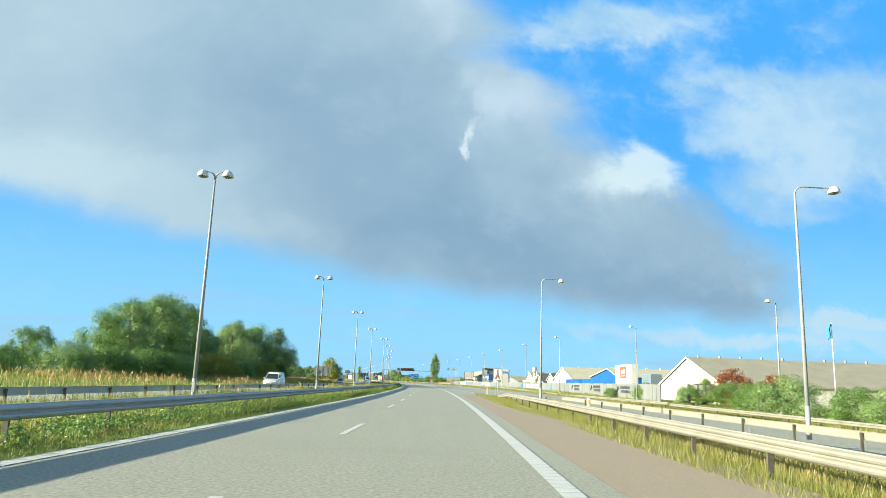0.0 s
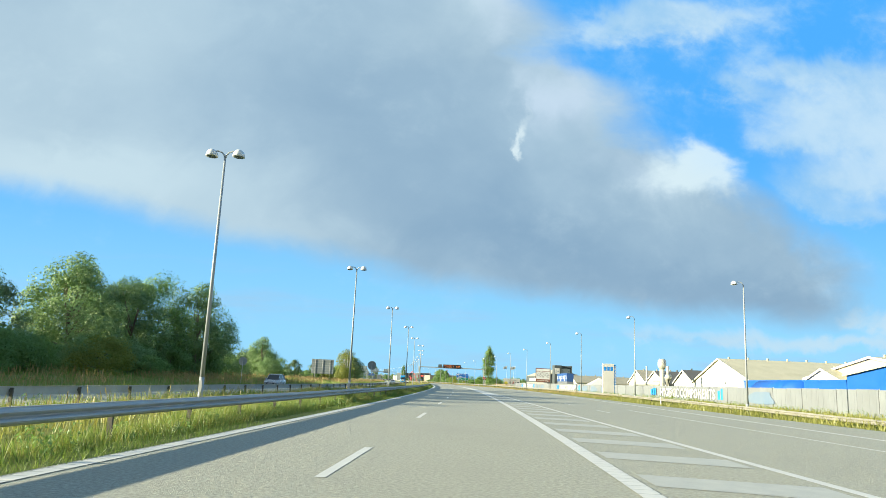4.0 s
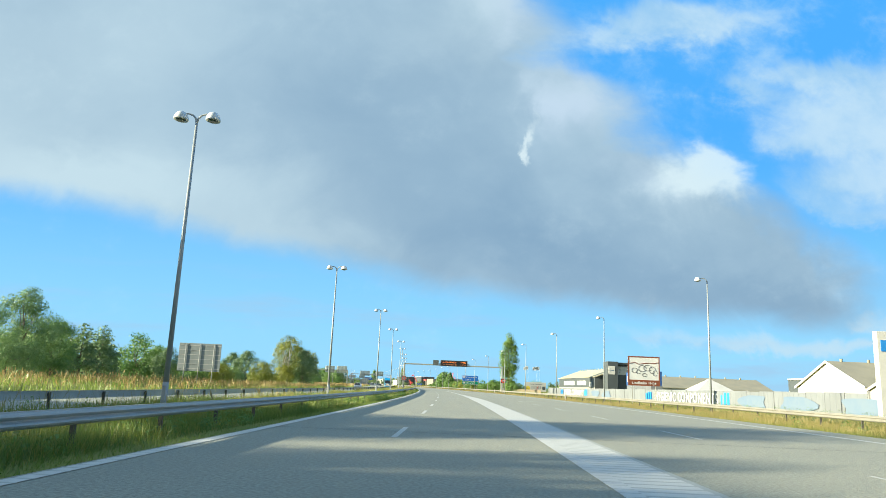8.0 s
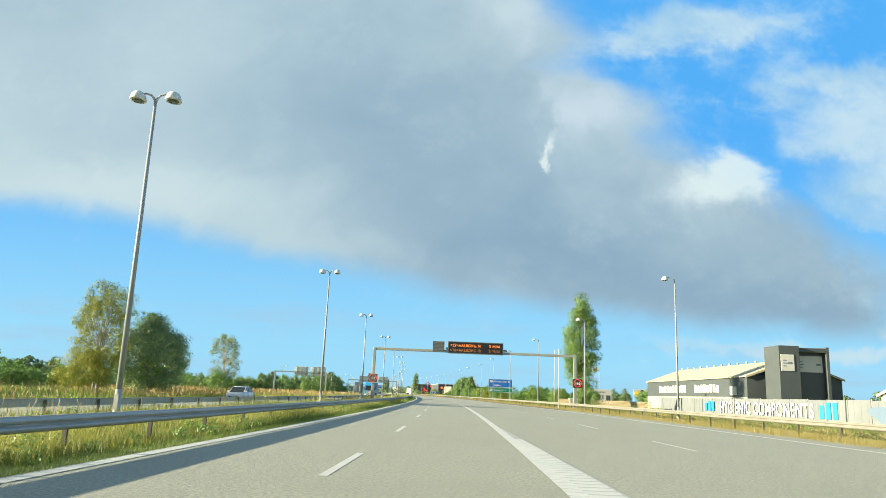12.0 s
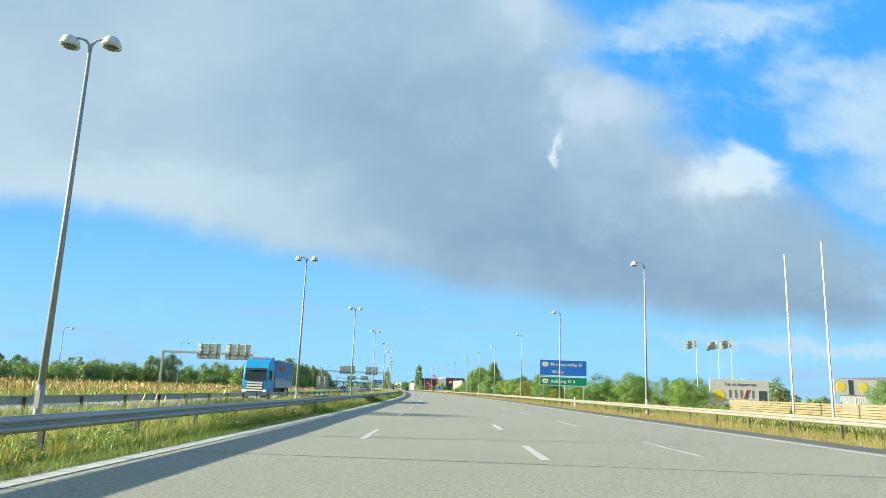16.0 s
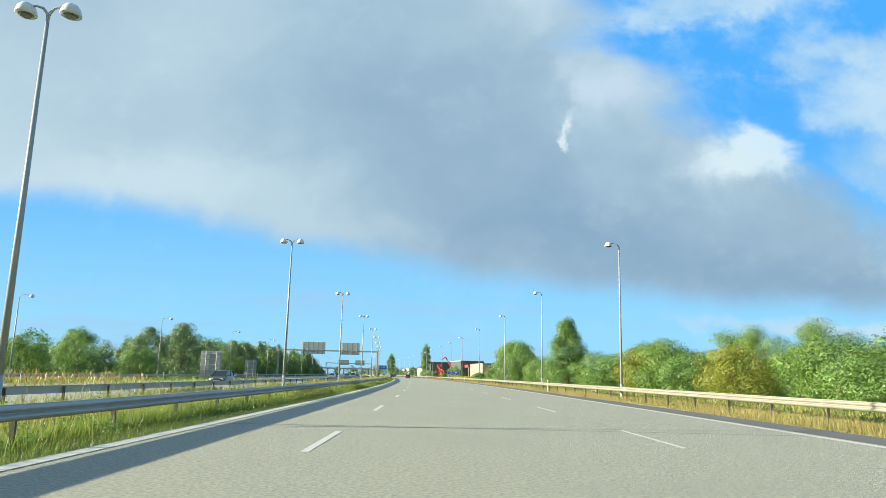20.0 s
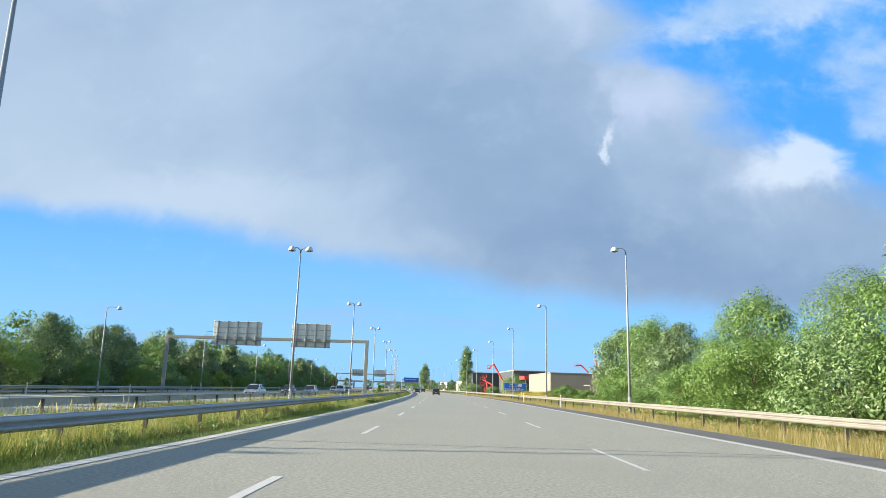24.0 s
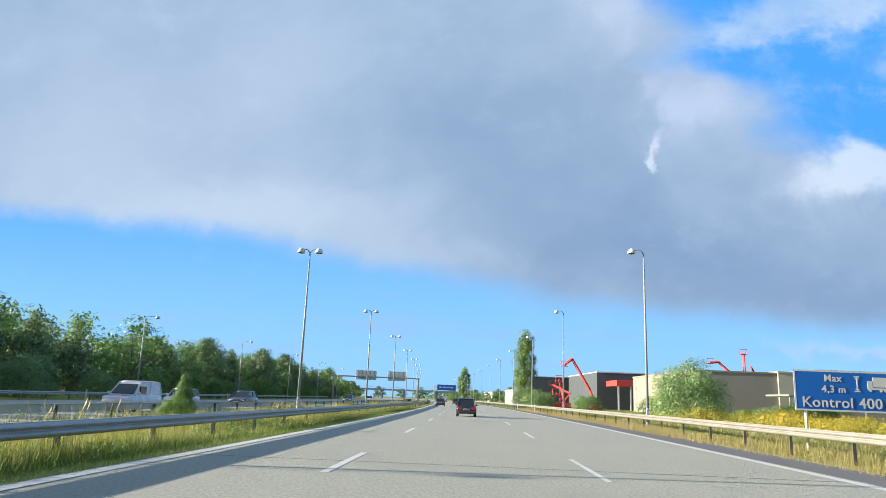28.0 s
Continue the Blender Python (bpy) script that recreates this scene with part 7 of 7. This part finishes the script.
def car(name, m, body_mat, label, length=4.4, width=1.8, height=1.5, belt=.92, style="hatch", group="", category="car"):
    """Rounded body lofted along its length, glass cabin, roof, lamps, wheels. Local y is ahead."""
    root = thing(name, m, label, category, group)
    L, h = length / 2, width / 2
    front_hood = .74 if style != "van" else .95
    stations = [(-L, .86, .38, belt - .12), (-L + .12, .95, .26, belt - .02), (-L * .55, 1.0, .22, belt), (0, 1.0, .22, belt - .01), (L * .42, 1.0, .22, belt - .03), (L * .72, .98, .24, belt - .12), (L * .93, .90, .28, front_hood - .04), (L, .78, .36, front_hood - .16)]
    rings = []
    for y, f, z0, z1 in stations:
        w = h * f
        rings.append([(-w * .9, y, z0), (-w, y, z0 + .14), (-w, y, z0 + (z1 - z0) * .6), (-w * .95, y, z1 - .04), (-w * .86, y, z1), (w * .86, y, z1), (w * .95, y, z1 - .04), (w, y, z0 + (z1 - z0) * .6), (w, y, z0 + .14), (w * .9, y, z0)])
    bm = bmesh.new()
    loft(bm, rings)
    body = part("body", bm, body_mat, root, smooth=True)
    if style == "van":
        ys = (-L + .03, -L + .16, L * .22, L * .62)
    elif style == "sedan":
        ys = (-L * .72, -L * .40, L * .16, L * .50)
    else:
        ys = (-L + .10, -L + .48, L * .14, L * .50)
    y0, y1, y2, y3 = ys
    top = height - .05
    bm = bmesh.new()
    cab = []
    for y, z, w in ((y0, belt - .06, .84), (y1, top, .70), (y2, top, .72), (y3, belt - .07, .84)):
        cab.append((y, z, w * h * 1.05))
    lo = [(-.86 * h, y0, belt - .06), (.86 * h, y0, belt - .06), (.86 * h, y3, belt - .08), (-.86 * h, y3, belt - .08)]
    hi = [(-.70 * h, y1, top), (.70 * h, y1, top), (.71 * h, y2, top), (-.71 * h, y2, top)]
    a, b = [bm.verts.new(p) for p in lo], [bm.verts.new(p) for p in hi]
    for k in range(4):
        bm.faces.new((a[k], a[(k + 1) % 4], b[(k + 1) % 4], b[k]))
    bm.faces.new(b)
    part("glasshouse", bm, GLASS_CAR if style != "van" else body_mat, root, "dark car glass" if style != "van" else "")
    bm = bmesh.new()
    rr = []
    for y, f, z in ((y1 - .06, .66, top - .03), (y1 + .12, .72, top + .035), ((y1 + y2) / 2, .74, top + .06), (y2 - .15, .72, top + .035), (y2 + .05, .68, top - .02)):
        w = h * f
        rr.append([(-w, y, top - .045), (-w * .9, y, z), (w * .9, y, z), (w, y, top - .045)])
    loft(bm, rr)
    part("roof", bm, body_mat, root, smooth=True)
    for sx in (-1, 1):
        for (ya, za), (yb, zb) in (((y0, belt - .06), (y1, top)), ((y3, belt - .08), (y2, top)), (((y0 + y3) / 2 - .1, belt - .06), ((y1 + y2) / 2 - .1, top))):
            bm = bmesh.new()
            rod(bm, (sx * h * .865, ya, za), (sx * h * .715, yb, zb), .045, .035, 5)
            part("pillar", bm, body_mat, root)
        bm = bmesh.new()
        box(bm, sx * h * 1.02 - .09, sx * h * 1.02 + .09, y3 - .28, y3 - .16, belt - .02, belt + .13, .03)
        part("wing_mirror", bm, body_mat, root)
        bm = bmesh.new()
        box(bm, sx * h * .70 - .16, sx * h * .70 + .16, -L - .012, -L + .14, belt - .34, belt - .1, .02)
        part("tail_lamp", bm, LAMP_RED, root)
        bm = bmesh.new()
        box(bm, sx * h * .60 - .2, sx * h * .60 + .2, L - .2, L - .015, front_hood - .24, front_hood - .1, .03)
        part("head_lamp", bm, LAMP_CLEAR, root)
        if style == "van":
            bm = bmesh.new()
            box(bm, sx * h * .83 - .012 - .03, sx * h * .83 + .03, y2 - .55, y2 + .25, belt + .02, top - .3)
            part("side_window", bm, GLASS_CAR, root)
    if style == "van":
        bm = bmesh.new()
        n_ = Vector((0, (top - belt), (y3 - y2))).normalized() * .03
        q = [Vector((-.74 * h, y3 - .06, belt + .02)), Vector((.74 * h, y3 - .06, belt + .02)), Vector((.64 * h, y2 + .05, top - .1)), Vector((-.64 * h, y2 + .05, top - .1))]
        vs = [bm.verts.new(p + n_) for p in q]
        v2 = [bm.verts.new(p - n_) for p in q]
        bm.faces.new(vs), bm.faces.new(v2[::-1])
        for k in range(4):
            bm.faces.new((vs[k], v2[k], v2[(k + 1) % 4], vs[(k + 1) % 4]))
        part("windscreen", bm, GLASS_CAR, root)
    bm = bmesh.new()
    box(bm, -h * .55, h * .55, L - .08, L + .01, .36, .52, .02)
    part("grille", bm, PLASTIC, root)
    bm = bmesh.new()
    box(bm, -h * .8, h * .8, -L - .03, -L + .1, .3, .5, .03)
    part("rear_bumper", bm, PLASTIC, root)
    for yy, zz in ((-L - .02, belt - .3), (L + .012, .42)):
        bm = bmesh.new()
        box(bm, -.26, .26, yy - .006, yy + .006, zz - .055, zz + .055)
        pl = part("number_plate", bm, INK_WHITE, root, "white plate with plain bars")
        bm = bmesh.new()
        for k in range(5):
            box(bm, -.21 + k * .088, -.15 + k * .088, yy - .010 if yy < 0 else yy + .004, yy - .004 if yy < 0 else yy + .010, zz - .035, zz + .035)
        part("plate_bars", bm, INK_DARK, pl)
    wheels(root, h - .02, (-L * .60, L * .62), .33 if height < 1.7 else .35)
    return root


BLACK, DARK, WHITE_P, SILVER, RED_P = paint("car_black", (.012, .013, .015)), paint("car_dark_grey", (.035, .04, .045)), paint("car_white", (.52, .52, .505)), paint("car_silver", (.30, .305, .305)), paint("car_red", (.35, .02, .02))
car("car", spot(836.5, 2.3), BLACK, "black compact car with upright tail lamps", 4.1, 1.75, 1.56, style="hatch")
car("car", spot(908, -1.8), DARK, "dark grey estate car further along the lane", 4.6, 1.8, 1.48)
car("car", spot(962, 2.0), DARK, "dark car far along the lane", 4.4, 1.8, 1.5)
lead = car("delivery_van", spot(1075, 1.8), WHITE_P, "white box van far along the lane", 5.6, 2.1, 2.5, belt=1.2, style="van", category="van")
# opposite carriageway, facing the camera
car("delivery_van", spot(114, -18.9, -.03, 180), WHITE_P, "white delivery van with roof bars in the opposite lane", 5.2, 2.0, 2.0, belt=1.12, style="van", category="van")
car("car", spot(215, -21.0, -.03, 180), SILVER, "silver hatchback with headlamps facing the camera", 4.2, 1.75, 1.5)
car("car", spot(420, -19.5, -.03, 180), WHITE_P, "white car in the opposite lane", 4.4, 1.8, 1.48)
car("car", spot(756, -20.8, -.03, 180), WHITE_P, "white saloon car in the opposite lane", 4.6, 1.8, 1.46, style="sedan")
car("car", spot(779, -21.5, -.03, 180), DARK, "dark grey hatchback in the opposite lane", 4.2, 1.8, 1.5)
car("car", spot(781, -18.4, -.03, 180), SILVER, "silver-white hatchback in the opposite lane", 4.3, 1.8, 1.52)
car("delivery_van", spot(818, -18.4, -.03, 180), WHITE_P, "small white van in the opposite lane", 4.6, 1.85, 1.85, belt=1.05, style="van", category="van")
car("car", spot(833, -21.6, -.03, 180), WHITE_P, "white compact car in the opposite lane", 4.1, 1.75, 1.5)
car("car", spot(843, -19.6, -.03, 180), DARK, "dark car in the opposite lane", 4.3, 1.8, 1.48)
car("car", spot(905, -19, -.03, 180), DARK, "distant dark car in the opposite lane", 4.3, 1.8, 1.48)
car("car", spot(940, -19, -.03, 180), WHITE_P, "distant white car in the opposite lane", 4.3, 1.8, 1.48)
car("car", spot(640, -20, -.03, 180), DARK, "dark car in the opposite lane beyond the straw", 4.3, 1.8, 1.48)


def lorry(m):
    root = thing("lorry", m, "blue curtain-sided lorry with a white lower side", "lorry")
    blue = material("lorry_blue", (.02, .28, .56), (.017, .24, .50), rough=0.4, scale=1.0)
    curtain = material("curtain_blue_grey", (.07, .25, .46), (.055, .21, .40), rough=0.6, scale=0.6, fine=4.0)
    bm = bmesh.new()
    rings = []
    for y, z1, f in ((-2.4, 3.55, 1.0), (-.6, 3.6, 1.0), (-.25, 3.05, .99), (0, 2.3, .97), (.12, 1.3, .95), (.1, .5, .93)):
        w = 1.22 * f
        rings.append([(-w, y, .45), (-w, y, z1 - .12), (-w * .92, y, z1), (w * .92, y, z1), (w, y, z1 - .12), (w, y, .45)])
    loft(bm, rings)
    cab = part("cab", bm, blue, root)
    bm = bmesh.new()
    q = [(-1.02, .16, 1.78), (1.02, .16, 1.78), (.98, -.12, 2.72), (-.98, -.12, 2.72)]
    v = [bm.verts.new(p) for p in q]
    v2 = [bm.verts.new((p[0], p[1] - .1, p[2])) for p in q]
    bm.faces.new(v), bm.faces.new(v2[::-1])
    for k in range(4):
        bm.faces.new((v[k], v2[k], v2[(k + 1) % 4], v[(k + 1) % 4]))
    part("windscreen", bm, GLASS_CAR, cab)
    bm = bmesh.new()
    for k in range(4):
        box(bm, -.75, .75, .12, .2, .72 + k * .24, .88 + k * .24, .02)
    part("grille", bm, WALL_WHITE, cab, "pale grille bars")
    bm = bmesh.new()
    box(bm, -.8, .8, .1, .16, .68, 1.66, .02)
    part("grille_backing", bm, PLASTIC, cab)
    bm = bmesh.new()
    box(bm, -1.16, 1.16, -.02, .2, .38, .58, .04)
    part("bumper", bm, blue, cab)
    bm = bmesh.new()
    loft(bm, [[(-1.1, y, 3.5), (-1.1, y, z), (1.1, y, z), (1.1, y, 3.5)] for y, z in ((-2.5, 4.0), (-1.8, 3.98), (-1.1, 3.8), (-.65, 3.55))])
    wing = part("roof_deflector", bm, blue, cab)
    bm = bmesh.new()
    for k in range(6):
        box(bm, -.72 + k * .25, -.56 + k * .25, -1.12, -1.0, 3.76, 3.92)
    part("roof_bars", bm, INK_ORANGE, wing)
    bm = bmesh.new()
    box(bm, -1.04, 1.04, -.02, .12, 2.74, 2.9, .03)
    part("sun_visor", bm, PLASTIC, cab)
    for sx in (-1, 1):
        bm = bmesh.new()
        box(bm, sx * .95 - .2, sx * .95 + .2, .06, .18, .62, .9, .03)
        part("head_lamp", bm, LAMP_CLEAR, cab)
        bm = bmesh.new()
        box(bm, sx * 1.38 - .1, sx * 1.38 + .1, -.35, -.2, 1.9, 2.7, .03)
        part("wing_mirror", bm, PLASTIC, cab)
        bm = bmesh.new()
        box(bm, sx * 1.2 - .04, sx * 1.2 + .04, -1.3, -.45, 1.75, 2.5)
        part("side_window", bm, GLASS_CAR, cab)
    bm = bmesh.new()
    box(bm, -1.27, 1.27, -11.0, -2.7, 1.1, 3.75, .04)
    part("load_box", bm, curtain, root, "blue-grey curtain side")
    bm = bmesh.new()
    for sx in (-1.29, 1.29):
        box(bm, sx - .012, sx + .012, -10.9, -2.8, 1.1, 1.75)
        for k in range(14):
            y = -10.6 + k * .57
            box(bm, sx - .02, sx + .02, y, y + .3, 1.75, 2.05)
    for sx in (-1.27, 1.27):
        box(bm, sx - .05, sx + .05, -11.05, -10.9, 1.0, 3.8)
        box(bm, sx - .05, sx + .05, -11.0, -2.7, 3.7, 3.82)
    part("lower_skirt", bm, WALL_WHITE, root, "white lower side with a zigzag edge")
    bm = bmesh.new()
    for k in range(5):
        box(bm, -1.31, -1.285, -4.4 - k * .62, -4.0 - k * .62, 2.75, 3.3)
        box(bm, 1.285, 1.31, -4.4 - k * .62, -4.0 - k * .62, 2.75, 3.3)
    part("lettering_bars", bm, INK_ORANGE, root)
    bm = bmesh.new()
    box(bm, -1.0, 1.0, -10.8, -.2, .6, 1.08)
    part("frame", bm, PLASTIC, root)
    wheels(root, 1.22, (-1.2, -7.6, -8.9), .5, .32)
    return root


lorry(spot(522.8, -15.5, -.03, 180))
